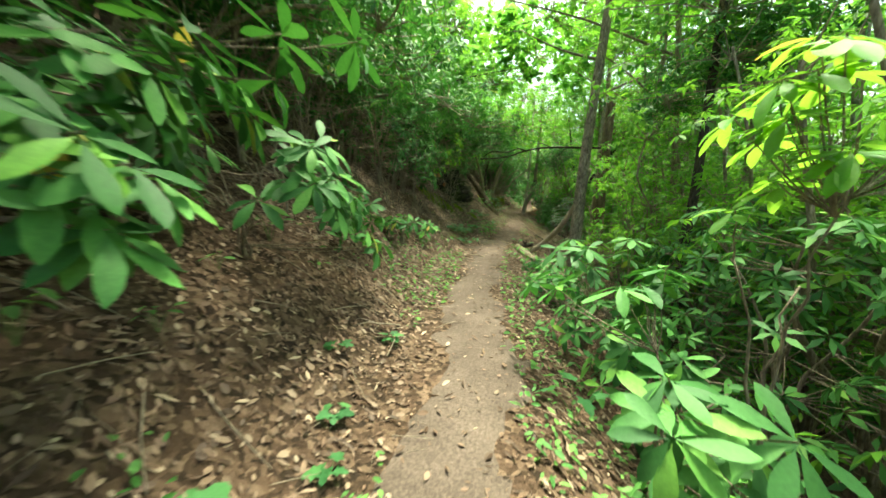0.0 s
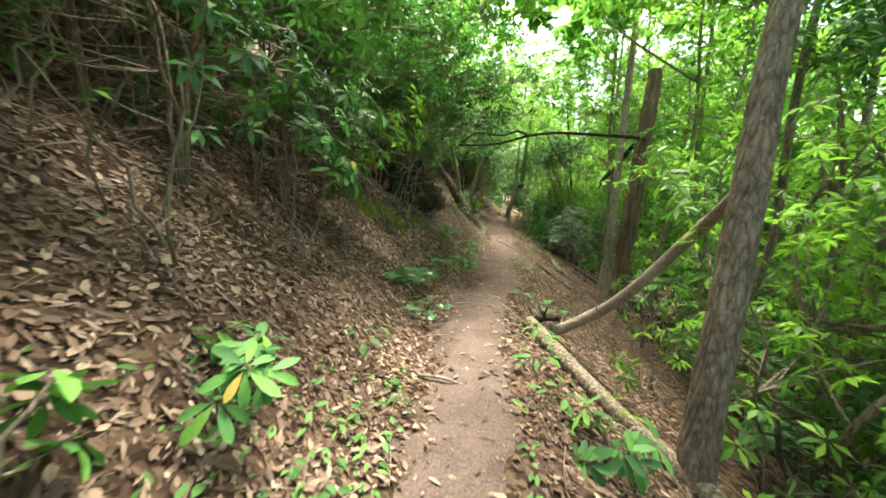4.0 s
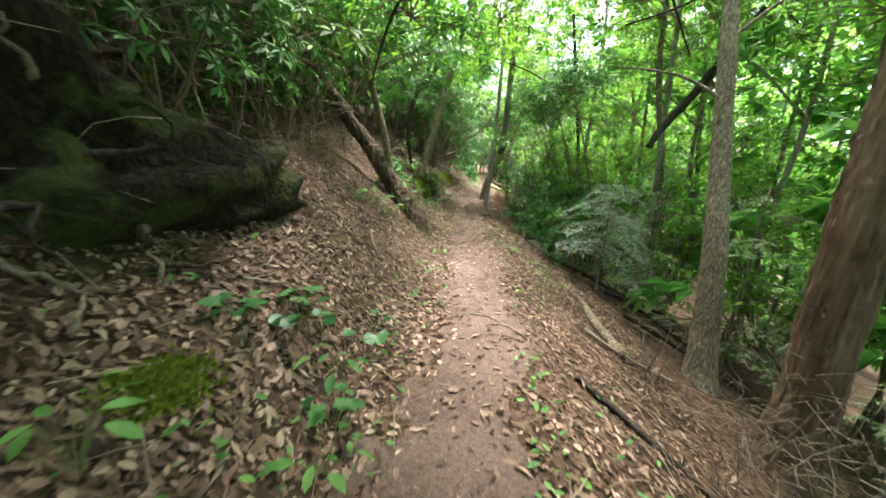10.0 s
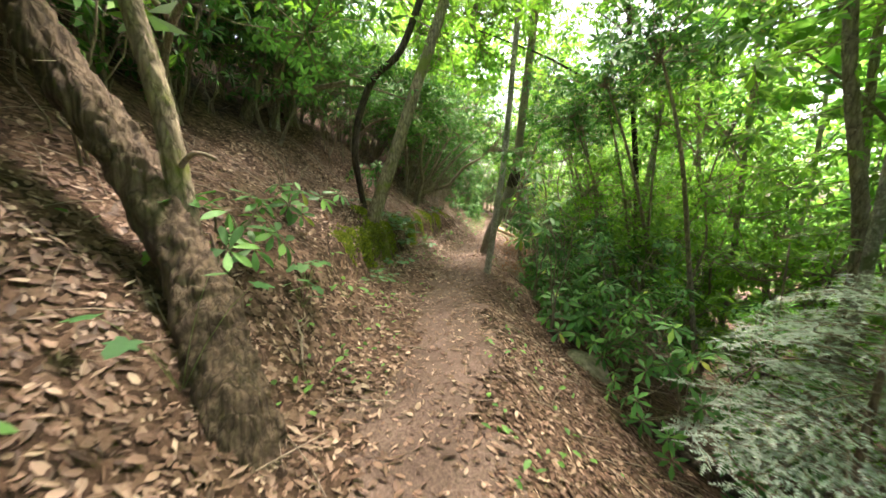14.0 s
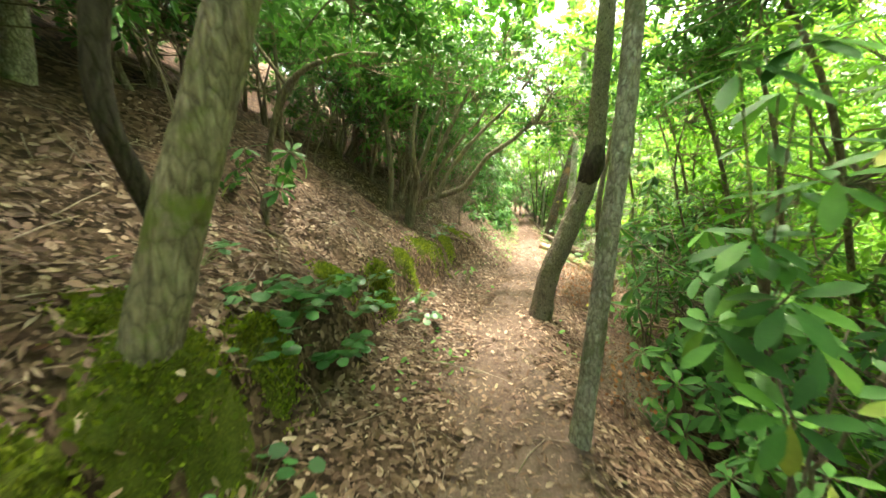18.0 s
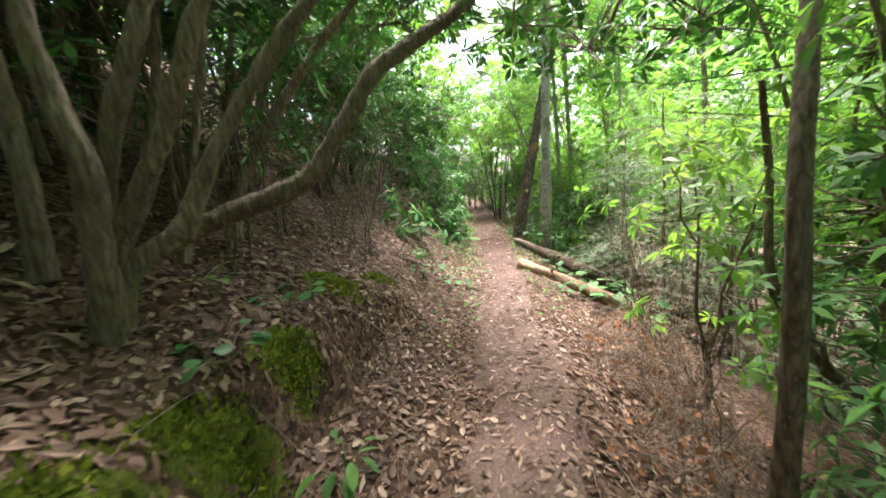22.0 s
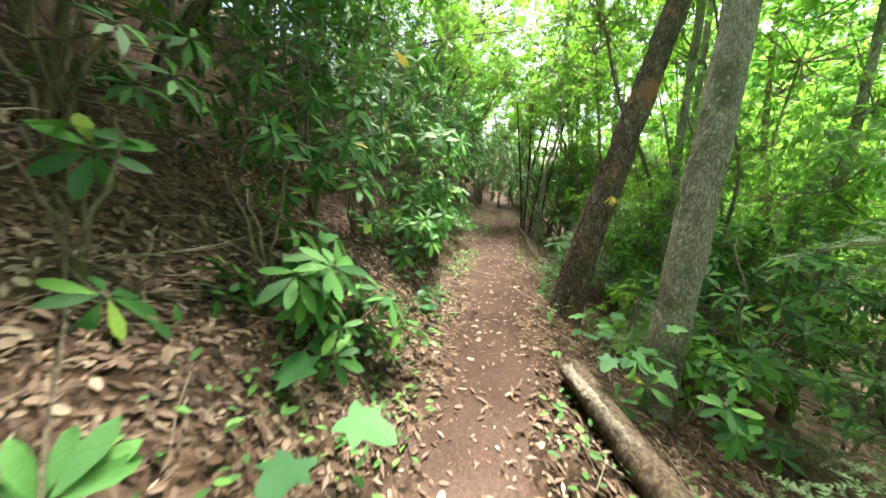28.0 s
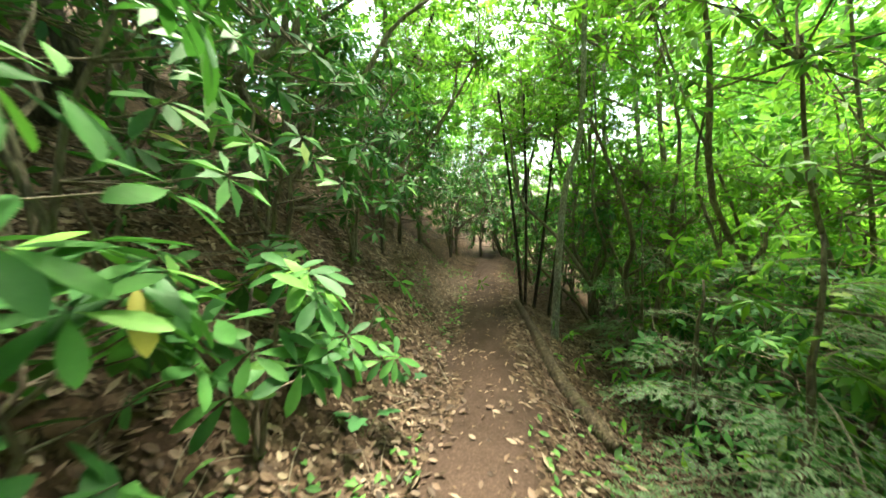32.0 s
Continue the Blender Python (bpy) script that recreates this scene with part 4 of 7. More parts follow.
# ---------- the fallen tree with its upturned roots ----------
fallen = thing("fallen_tree", (-0.05, 12.6, 0.9), "fallen mossy tree with a dark upturned root plate beside the path", "tree")
O = Vector((-0.05, 12.6, 0.9))
g = random.Random(21)
bm = bmesh.new()
bmesh.ops.create_icosphere(bm, subdivisions=5, radius=1.0)
for v in bm.verts:
    p = v.co.copy()
    n = noise.multi_fractal(p * 1.7, 0.9, 2.1, 5) * 0.26 + noise.noise(p * 5.0) * 0.18 + abs(noise.noise(p * 9.0)) * 0.16 + noise.noise(p * 22.0) * 0.05 - 0.03
    hollow = max(0.0, p.x) ** 0.7 * math.exp(-((p.z + 0.28) / 0.42) ** 2)
    q = p * (0.78 + n * 1.4) * (1 - 0.62 * hollow)
    v.co = Vector((q.x * 0.55 + q.y * 0.95 - 0.15, q.y * 1.15 - q.x * 0.4 - 0.1, q.z * 1.0 - 0.05))
me = bpy.data.meshes.new("root_plate")
bm.to_mesh(me)
bm.free()
me.polygons.foreach_set("use_smooth", [True] * len(me.polygons))
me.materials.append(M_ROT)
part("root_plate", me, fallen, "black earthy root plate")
for k in range(56):
    a = Vector((g.uniform(-0.5, 0.8), g.uniform(-0.9, 0.9), g.uniform(-0.2, 0.85)))
    w = Vector((g.uniform(-0.2, 0.9), g.uniform(-0.7, 0.5), g.uniform(-0.7, 0.3))).normalized() * g.uniform(0.2, 0.5)
    q = bent(a, a + w, Vector((g.uniform(-1, 1), g.uniform(-1, 1), g.uniform(-1, 1))) * 0.08, 6, 0.03, k)
    v, f = tube(q, taper(7, g.uniform(0.012, 0.035), 0.004), 6, 0.15, k)
    part("root", mesh_of("root", v, f, g.choice([M_ROT, M_BARK_DARK, M_STEM])), fallen)
q = spline([(0.15, 0.2, 0.5), (-0.35, 0.1, 0.95), (-0.95, -0.05, 1.4), (-2.0, -0.4, 2.1), (-4.6, -1.4, 3.9)], 6)
v, f = tube(q, taper(len(q), 0.27, 0.18), 14, 0.08, 4)
part("trunk", mesh_of("trunk", v, f, M_TRUNK_MOSS), fallen, "mossy fallen trunk lying up the slope")

# ---------- fallen branch, logs, stone ----------


def log(points, r0, r1, label, material, seed, knots=0, name="log", sides=16, rough=0.06):
    O = Vector(points[0])
    ob = thing(name, O, label, "log")
    pts = spline([Vector(p) - O for p in points], 6)
    v, f = tube(pts, taper(len(pts), r0, r1), sides, rough, seed)
    part("stem", mesh_of("stem", v, f, material), ob)
    g = random.Random(seed)
    for k in range(knots):
        p = pts[g.randrange(2, len(pts) - 2)]
        w = Vector((g.uniform(-1, 1), g.uniform(-1, 1), g.uniform(0, 1))).normalized()
        v, f = tube(bent(p, p + w * (r0 + g.uniform(0.03, 0.14)), (0, 0, 0.01), 3), taper(4, r0 * 0.28, r0 * 0.14), 7, 0.1, k)
        part("stub", mesh_of("stub", v, f, material), ob)
    return ob


def on_land(points, lift):
    return [(x, y, float(height(x, y)) + lift) for x, y in points]


log([(2.05, 8.42, -0.12), (2.25, 8.3, -0.02), (2.55, 8.0, 0.36), (2.75, 7.8, 0.7), (2.92, 7.5, 1.2), (2.86, 7.05, 1.62), (2.82, 6.8, 1.84)], 0.062, 0.05,
    "long bent bare fallen branch leaning against a tree", M_TWIG, 3, 5, "fallen_branch", 12, 0.05)
log([(1.9, 8.5, 0.0), (2.1, 8.45, 0.05), (2.2, 8.3, 0.12)], 0.06, 0.035, "dark broken fork of an old branch", M_BARK_DARK, 4, 6, "branch_stub", 10, 0.2)
log(on_land([(1.85, 8.35), (2.0, 7.8), (2.2, 7.1), (2.6, 6.3), (3.1, 5.5)], 0.07), 0.085, 0.07, "mossy log lying down the slope from the path", M_BARK_MOSS, 5, 2)
log([(7.42, 29.05, 0.06), (7.65, 28.85, -0.05), (7.96, 28.54, -0.2), (8.3, 28.1, -0.38), (8.75, 27.4, -0.62)], 0.12, 0.105, "bare tan barkless log lying beside the path", M_WOOD, 6, 3)
log([(8.4, 31.4, 0.06), (8.42, 30.6, 0.0), (8.5, 29.5, -0.08), (8.69, 28.81, -0.26), (9.0, 28.09, -0.46), (9.3, 27.3, -0.7)], 0.09, 0.16, "dark rotting log along the path edge", M_BARK_OLD, 7, 3)
log([(8.3, 31.3, 0.13), (8.33, 30.9, 0.1), (8.42, 30.5, 0.02), (8.6, 30.0, -0.1)], 0.045, 0.07, "grey weathered split log end beside the path", M_LOG, 8, 1, "log", 9, 0.2)
log(on_land([(10.35, 39.0), (10.1, 37.6), (9.95, 36.6), (10.0, 35.8)], 0.05), 0.06, 0.075, "low dark log edging the path", M_BARK_OLD, 9, 2)
log(on_land([(4.75, 14.75), (4.68, 14.2), (4.62, 13.6)], 0.06), 0.055, 0.06, "short mossy log on the downhill edge", M_BARK_MOSS, 10, 2)
log(on_land([(4.3, 13.95), (4.65, 13.6), (5.1, 13.35)], 0.05), 0.02, 0.014, "thin pale fallen stick at the path edge", M_TWIG, 33, 1, "fallen_branch", 7)
log(on_land([(3.5, 12.75), (3.8, 12.35), (4.1, 11.9)], 0.03), 0.028, 0.02, "broken dark branch across the path edge", M_BARK_DARK, 11, 1, "fallen_branch", 8)
for k, pts in enumerate([[(5.5, 17.4), (6.1, 16.2), (6.9, 14.9)], [(5.9, 17.6), (6.4, 16.4), (7.3, 15.6)], [(5.7, 15.6), (6.5, 15.9), (7.5, 16.6)], [(5.6, 14.9), (6.4, 14.6), (7.3, 13.4)], [(5.6, 10.2), (6.0, 11.2), (6.6, 12.2)]]):
    log(on_land(pts, 0.12), 0.045, 0.03, "grey dead pole lying on the lower slope", M_BARK_DARK, 12 + k, 4, "fallen_branch", 8)
stone = thing("stone", (5.6, 18.6, -0.75), "rounded mossy boulder below the path", "stone")
bm = bmesh.new()
bmesh.ops.create_icosphere(bm, subdivisions=4, radius=0.33)
for v in bm.verts:
    v.co *= 1 + noise.multi_fractal(v.co * 2.4, 0.9, 2.0, 4) * 0.22
    v.co.z *= 0.7
me = bpy.data.meshes.new("stone")
bm.to_mesh(me)
bm.free()
me.polygons.foreach_set("use_smooth", [True] * len(me.polygons))
me.materials.append(M_STONE)
part("boulder", me, stone)

# ---------- overhanging boughs ----------
over = thing("overhanging_branch", (5.3, 12.5, 2.95), "long bare crooked bough reaching over the path", "branch")
O = Vector((5.3, 12.5, 2.95))
for k, (pts, a, b) in enumerate([
    ([(5.75, 12.6, 2.95), (5.3, 12.5, 2.97), (4.12, 12.5, 2.96), (3.4, 12.5, 2.92), (2.81, 12.5, 2.8), (2.4, 12.5, 2.66), (1.96, 12.5, 2.56), (1.29, 12.5, 2.5)], 0.04, 0.022),
    ([(2.9, 12.5, 2.82), (2.53, 12.2, 2.85), (2.2, 12.0, 2.72), (1.97, 11.95, 2.7), (1.58, 11.9, 2.7), (1.3, 11.95, 2.5)], 0.025, 0.012),
    ([(2.3, 12.5, 2.62), (2.0, 12.7, 2.3), (1.85, 12.8, 1.9)], 0.012, 0.005),
    ([(3.3, 12.5, 2.9), (3.6, 12.6, 2.5), (3.9, 12.7, 2.2)], 0.012, 0.005),
    ([(4.3, 12.5, 2.95), (4.0, 12.8, 2.6), (3.6, 13.0, 2.45)], 0.012, 0.005),
]):
    q = spline([Vector(p) - O for p in pts], 5)
    v, f = tube(q, taper(len(q), a, b), 8, 0.12, k)
    part("limb" if k < 2 else "twig", mesh_of("limb", v, f, M_BARK_DARK), over)
limb = thing("hanging_limb", (7.05, 16.92, 1.86), "dark broken limb hanging over the slope", "branch")
q = spline([Vector(p) - Vector((7.05, 16.92, 1.86)) for p in [(7.05, 16.92, 1.86), (7.2, 16.9, 2.15), (7.45, 16.85, 2.5), (7.8, 16.7, 3.1), (8.4, 16.4, 4.2)]], 5)
v, f = tube(q, taper(len(q), 0.06, 0.085), 9, 0.15, 2)
part("limb", mesh_of("limb", v, f, M_BARK_DARK), limb)

# ---------- woods around ----------
r = random.Random(99)
spots = []
for k in range(34):
    spots.append((r.uniform(-4, 52), r.uniform(8.5, 16), "far", 0.1))
for k in range(14):
    spots.append((r.uniform(-4, 60), -r.uniform(10, 18), "far", 0.15))
for k in range(22):
    spots.append((r.uniform(-4, 75), r.uniform(16, 34), "far", 0.15))
for k in range(24):
    spots.append((r.uniform(43, 70), r.choice([-1, 1]) * r.uniform(2.0, 16), "far", 0.1))
used = []
for k, (y, d, kind, low) in enumerate(spots):
    if any(abs(y - a) + abs(d - b) < 1.0 for a, b in used):
        continue
    used.append((y, d))
    x = float(centre(y)) + d / 0.965
    b = ground_at(x, y)
    tall = (r.uniform(6.5, 10) if d < 8 else r.uniform(13, 17) if d < 16 else r.uniform(23, 29)) if d > 0 else r.uniform(5, 7.5)
    rad = r.uniform(0.03, 0.085)
    cr = []
    n = 7 if d > 16 else 6 if d > 8 else 3
    for j in range(n):
        z = b.z + tall * (low + (1 - low) * (j + 0.3) / n) + r.uniform(-0.5, 0.5)
        sp = 1.1 if kind == "tree" else 2.2
        q = r.uniform(-sp, sp)
        if d > 0 and kind == "tree" and z > 2.6 and r.random() < 0.15:
            q -= 2.2
        cr.append((x + q, y + r.uniform(-sp, sp), z, r.uniform(0.75, 1.25) * (1.6 if d > 16 else 1.15)))
    tree(b, (x + r.uniform(-0.5, 0.9), y + r.uniform(-0.5, 0.5), b.z + tall), rad, rad * 0.5, "leafy green woodland tree on the slope", 200 + k,
         r.choice([M_BARK, M_BARK_PALE, M_BARK]), cr, [(x + r.uniform(-0.15, 0.25), y, b.z + tall * 0.4)], group="woodland trees", leaf=kind, sides=8, flare=0.3)
# crooked rhododendron trees on both slopes
CROOKED = [(y_, 3.3 + 1.1 * (j % 3) + r.uniform(-0.4, 0.5), j) for j, y_ in enumerate(np.arange(-1.5, 45, 1.45))]
CROOKED += [(y_, 6.6 + 1.3 * (j % 2) + r.uniform(-0.5, 0.5), j) for j, y_ in enumerate(np.arange(-1, 46, 2.6))]
CROOKED += [(y_, -4.4 - 1.6 * (j % 3) + r.uniform(-0.5, 0.5), j) for j, y_ in enumerate(np.arange(-2, 46, 1.9))]
for y, d, j in CROOKED:
    y = float(y) + r.uniform(-0.4, 0.4)
    if d > 0 and ((25.5 < y < 32 or 15.2 < y < 17.6) and d < 5.4 or 9.0 < y < 14.6 and d < 4.6):
        continue
    p = ground_at(float(centre(y)) + d / 0.965, y)
    tall = r.uniform(2.6, 4.4) if d < 0 else r.uniform(3.6, 5.2) if d < 6 else r.uniform(5.5, 7.5)
    crooked(p, tall, 2000 + j * 3 + int(d * 10), "crooked many-stemmed rhododendron tree on the shaded hillside" if d < 0 else "crooked many-stemmed rhododendron tree on the lower slope",
            4 if d < 0 else 5, 1.4 if d < 6 else 2.0, "shade" if d < 0 else "tree", None, (0.5, 0) if d < 0 else (-0.3, 0), 1 if d < 0 or d > 6 else 2, 0.95 if d < 6 else 1.35)
# rhododendron trees on the bank that roof it over
for k, y in enumerate(np.arange(0.2, 33.5, 1.15)):
    y = float(y) + r.uniform(-0.3, 0.3)
    if 16.5 < y < 30 and k % 2:
        continue
    d = -r.uniform(2.7, 3.4)
    p = ground_at(float(centre(y)) + d / 0.965, y)
    c = float(centre(y))
    top = [(c + q + r.uniform(-0.25, 0.25), y + r.uniform(-0.7, 0.5), z + r.uniform(-0.15, 0.35), r.uniform(0.7, 0.9)) for q, z in ((-1.0, 3.15), (-1.9, 3.3), (-3.0, 3.9))]
    a = Vector((top[0][0], top[0][1], top[0][2]))
    mid = [p.lerp(a, 0.3) + Vector((-0.25, r.uniform(-0.2, 0.2), 0.5)), p.lerp(a, 0.65) + Vector((-0.15, r.uniform(-0.2, 0.2), 0.45))]
    tree(p, a, r.uniform(0.03, 0.05), 0.015, "rhododendron tree leaning out from the bank with a dark leafy roof", 1500 + k, M_STEM, top, mid,
         [([p.lerp(a, 0.3) + Vector((-0.25, 0, 0.5)), Vector(top[2][:3]) + Vector((0, 0, -0.3)), Vector(top[2][:3])], 0.025, 0.01)],
         group="rhododendron trees", name="rhododendron_tree", leaf="shade", sides=7, flare=0.2)
for k, (y, d, reach) in enumerate([(12.0, -4.0, -2.3), (11.2, -4.0, -1.5), (4.6, 4.2, 3.1), (5.6, 4.4, 3.5), (6.8, 4.4, 3.3), (8.0, 4.6, 3.5),
                                    (18.6, 3.6, 2.3), (19.6, 3.8, 2.0), (20.6, 3.6, 2.4), (21.6, 3.8, 2.0), (22.6, 3.7, 2.5), (23.4, 3.8, 2.2), (24.2, 3.9, 2.8), (25.0, 3.8, 2.4), (26.0, 4.0, 2.6)]):
    p = ground_at(float(centre(y)) + d / 0.965, y)
    q = ground_at(float(centre(y)) + reach / 0.965, y)
    a = Vector((q.x, y + 0.2, q.z + 2.75 if d < 0 else 3.3))
    top = [(a.x, a.y, a.z, 0.85), (a.x + (0.8 if d > 0 else -0.8), a.y + 0.5, a.z + 0.35, 0.8)]
    tree(p, a, 0.04, 0.015, "rhododendron tree with a low dark leafy roof", 1900 + k, M_STEM, top, [p.lerp(a, 0.35) + Vector((0.15, 0.2, 0.2)), p.lerp(a, 0.7) + Vector((-0.1, -0.15, 0.3))],
         group="rhododendron trees", name="rhododendron_tree", leaf="shade", sides=7, flare=0.2)
for k, (y, d, z) in enumerate([(38.6, 2.8, 4.4), (36.6, 4.2, 4.6), (34.6, 4.6, 4.6), (39.6, 2.2, 4.6), (41.2, 2.6, 4.8), (42.6, 1.4, 4.4), (44.0, -1.0, 4.6), (45.4, 0.8, 5.0), (40.4, -2.4, 5.0), (37.2, -2.6, 4.8), (43.0, 3.8, 5.0)]):
    p = ground_at(float(centre(y)) + d / 0.965, y)
    crooked(p, z - p.z, 1600 + k, "crooked rhododendron tree with boughs reaching over the path", 4, 1.2, "tree", None, (-0.5 * d, 0), 2, 0.9)
# tall trees whose crowns close the view of the sky
for k, (y, d, z) in enumerate([(18, 4.2, 8.0), (22, -3.8, 8.0), (14, -4.0, 7.5), (6, 6.0, 8.5), (10, 6.5, 9.0), (10.5, -6.0, 10.5), (15, 6.0, 8.5), (15.5, -6.0, 10.0), (19.5, 6.5, 9.0), (20.5, -6.2, 10.5), (24, 6.5, 9.0), (26, -6.0, 10.5), (33, -5.5, 10.0), (36, 5.5, 9.0), (38, -5.0, 9.5), (42, 4.0, 9.0), (43, -3.0, 9.0), (49, 1.0, 6.0), (47, -2.6, 6.0), (50, -4.0, 7.0), (47, 4.2, 6.0), (54, -1.0, 10.0), (54, 5.0, 8.0), (-3, 5.0, 9.0), (-3, -5.0, 10.0)]):
    x = float(centre(y)) + d / 0.965
    b = ground_at(x, y)
    t = -0.55 * d
    cr = [(x + t * r.uniform(0, 1.0), y + r.uniform(-1.6, 1.6), z + r.uniform(-1.6, 1.6), r.uniform(0.6, 0.85)) for _ in range(5)]
    tree(b, (x + t * 0.4, y, z + 1.5), 0.1, 0.04, "tall leafy tree spreading high over the path", 1700 + k, r.choice([M_BARK, M_BARK_PALE]), cr, [(x + 0.2, y, b.z + 3.0)],
         [([(x + t * 0.2, y, z - 1.6), (x + t * 0.6, y + 0.3, z - 0.6), (x + t, y + 0.5, z + 0.2)], 0.035, 0.012)], group="woodland trees", sides=8, flare=0.3, leaf="far")
for k in range(10):
    spots2 = (31 + k * 1.7 + r.uniform(-0.4, 0.4), -r.uniform(2.9, 5.5))
    y, d = spots2
    x = float(centre(y)) + d / 0.965
    b = ground_at(x, y)
    cr = [(x + r.uniform(-0.8, 1.3), y + r.uniform(-0.8, 0.8), b.z + 2.6 + j * 1.1 + r.uniform(-0.3, 0.3), r.uniform(0.8, 1.15)) for j in range(4)]
    tree(b, (x + 0.5, y, b.z + 7), 0.06, 0.03, "leafy tree standing on the uphill side", 760 + k, r.choice([M_BARK, M_BARK_DARK]), cr, [(x + 0.1, y, b.z + 2.5)], group="woodland trees", sides=8, flare=0.3)
# trees on the bank whose boughs reach over the trail
for k, y in enumerate((7.5, 11.5, 15.0, 18.5, 22.0, 37.0, 40.0, 43.0)):
    y = y + r.uniform(-0.5, 0.5)
    d = r.choice([-1, 1]) * r.uniform(3.3, 4.6)
    x = float(centre(y)) + d / 0.965
    b = ground_at(x, y)
    c = float(centre(y))
    z = 4.4 + r.uniform(-0.3, 0.9)
    cr = [(c + r.uniform(-1.6, 1.6), y + r.uniform(-1, 1), z + r.uniform(-0.3, 0.9), r.uniform(0.8, 1.15)) for _ in range(3)]
    tree(b, (x - d * 0.25, y, max(b.z + 4, z + 1.5)), 0.07, 0.04, "leafy tree with boughs reaching over the path", 700 + k, r.choice([M_BARK, M_BARK_DARK]), cr, None,
         [([(x - d * 0.2, y, z - 0.8), (x - d * 0.6, y + 0.2, z - 0.1), (c, y, z + 0.2)], 0.03, 0.012)], group="woodland trees", sides=8, flare=0.3)

for k, (y, d, z) in enumerate([(9.5, -4.2, 6.2), (12.5, -4.8, 6.6), (15.5, -4.4, 7.0), (27.5, -4.2, 6.4), (33.5, -3.6, 6.4), (36.5, -3.4, 6.2), (39.5, -3.2, 6.2), (43.0, -2.8, 6.2), (46.0, 1.0, 6.0), ]):
    x = float(centre(y)) + d / 0.965
    b = ground_at(x, y)
    cr = [(x + 1.3 + r.uniform(-1.6, 1.6), y + r.uniform(-1.2, 1.2), z + r.uniform(-0.7, 1.6), r.uniform(1.0, 1.3)) for _ in range(5)]
    tree(b, (x + 1.6, y, z + 1.5), 0.09, 0.04, "tall leafy tree leaning out over the path", 740 + k, r.choice([M_BARK, M_BARK_DARK]), cr, [(x + 0.3, y, b.z + 2.2)],
         [([(x + 0.6, y, z - 1.6), (x + 1.8, y + 0.3, z - 0.6), (x + 3.0, y + 0.5, z + 0.2)], 0.035, 0.012)], group="woodland trees", sides=8, flare=0.3)

for k, (y, d, z) in enumerate([(9.0, 3.6, 5.8), (13.0, 5.4, 6.6), (13.5, 6.2, 4.8), (16.0, 5.8, 4.4), (18.5, 5.6, 4.4), (21.0, 5.4, 4.6), (24.0, 6.4, 4.8), (26.0, 6.6, 5.0), (14.5, 7.6, 6.4), (18.0, 7.6, 6.4), (21.5, 7.4, 6.6), (28.5, 6.0, 5.4), (40.6, 2.6, 6.2), (43.5, 2.2, 6.6), (42.0, 4.6, 6.0), (17.5, 4.0, 6.2), (21.5, 3.6, 6.2), (6.5, 4.4, 6.0)]):
    x = float(centre(y)) + d / 0.965
    b = ground_at(x, y)
    cr = [(x + r.uniform(-1.6, 1.4), y + r.uniform(-1.4, 1.4), z + r.uniform(-1.6, 1.9), r.uniform(0.9, 1.3)) for _ in range(6)]
    tree(b, (x - 0.3, y, z + 1.5), 0.075, 0.035, "leafy tree rising from the lower slope", 780 + k, r.choice([M_BARK, M_BARK_PALE]), cr, [(x + 0.15, y, b.z + 2.5)],
         [([(x, y, z - 2.0), (x - 0.8, y + 0.3, z - 1.2), (x - 1.6, y + 0.4, z - 0.8)], 0.03, 0.01)], group="woodland trees", sides=8, flare=0.3)

# trees whose high boughs meet over the path
over_rng = random.Random(91)
for k, (y, d, spots3) in enumerate([(29.5, 4.4, [(5.9, 28.6, 6.3), (6.6, 28.4, 6.0), (5.4, 28.9, 6.9), (6.5, 27.9, 6.9)]),
                                    (13.4, 4.2, [(2.9, 13.0, 6.7), (2.5, 12.6, 6.2), (3.4, 13.3, 6.3)])]):
    b = ground_at(float(centre(y)) + d / 0.965, y)
    cr = [(*p, over_rng.uniform(0.8, 1.0)) for p in spots3]
    a = Vector(spots3[0])
    tree(b, (b.x + 0.3, y + 0.4, 8.5), 0.08, 0.03, "tall leafy tree with high boughs meeting over the path", 1950 + k, M_BARK, cr, [(b.x + 0.15, y, b.z + 2.5)],
         [([(b.x + 0.2, y, 4.6), (b.x * 0.5 + a.x * 0.5, y * 0.5 + a.y * 0.5, 5.5), tuple(a)], 0.03, 0.012)], group="woodland trees", sides=8, flare=0.3, leaf="far")
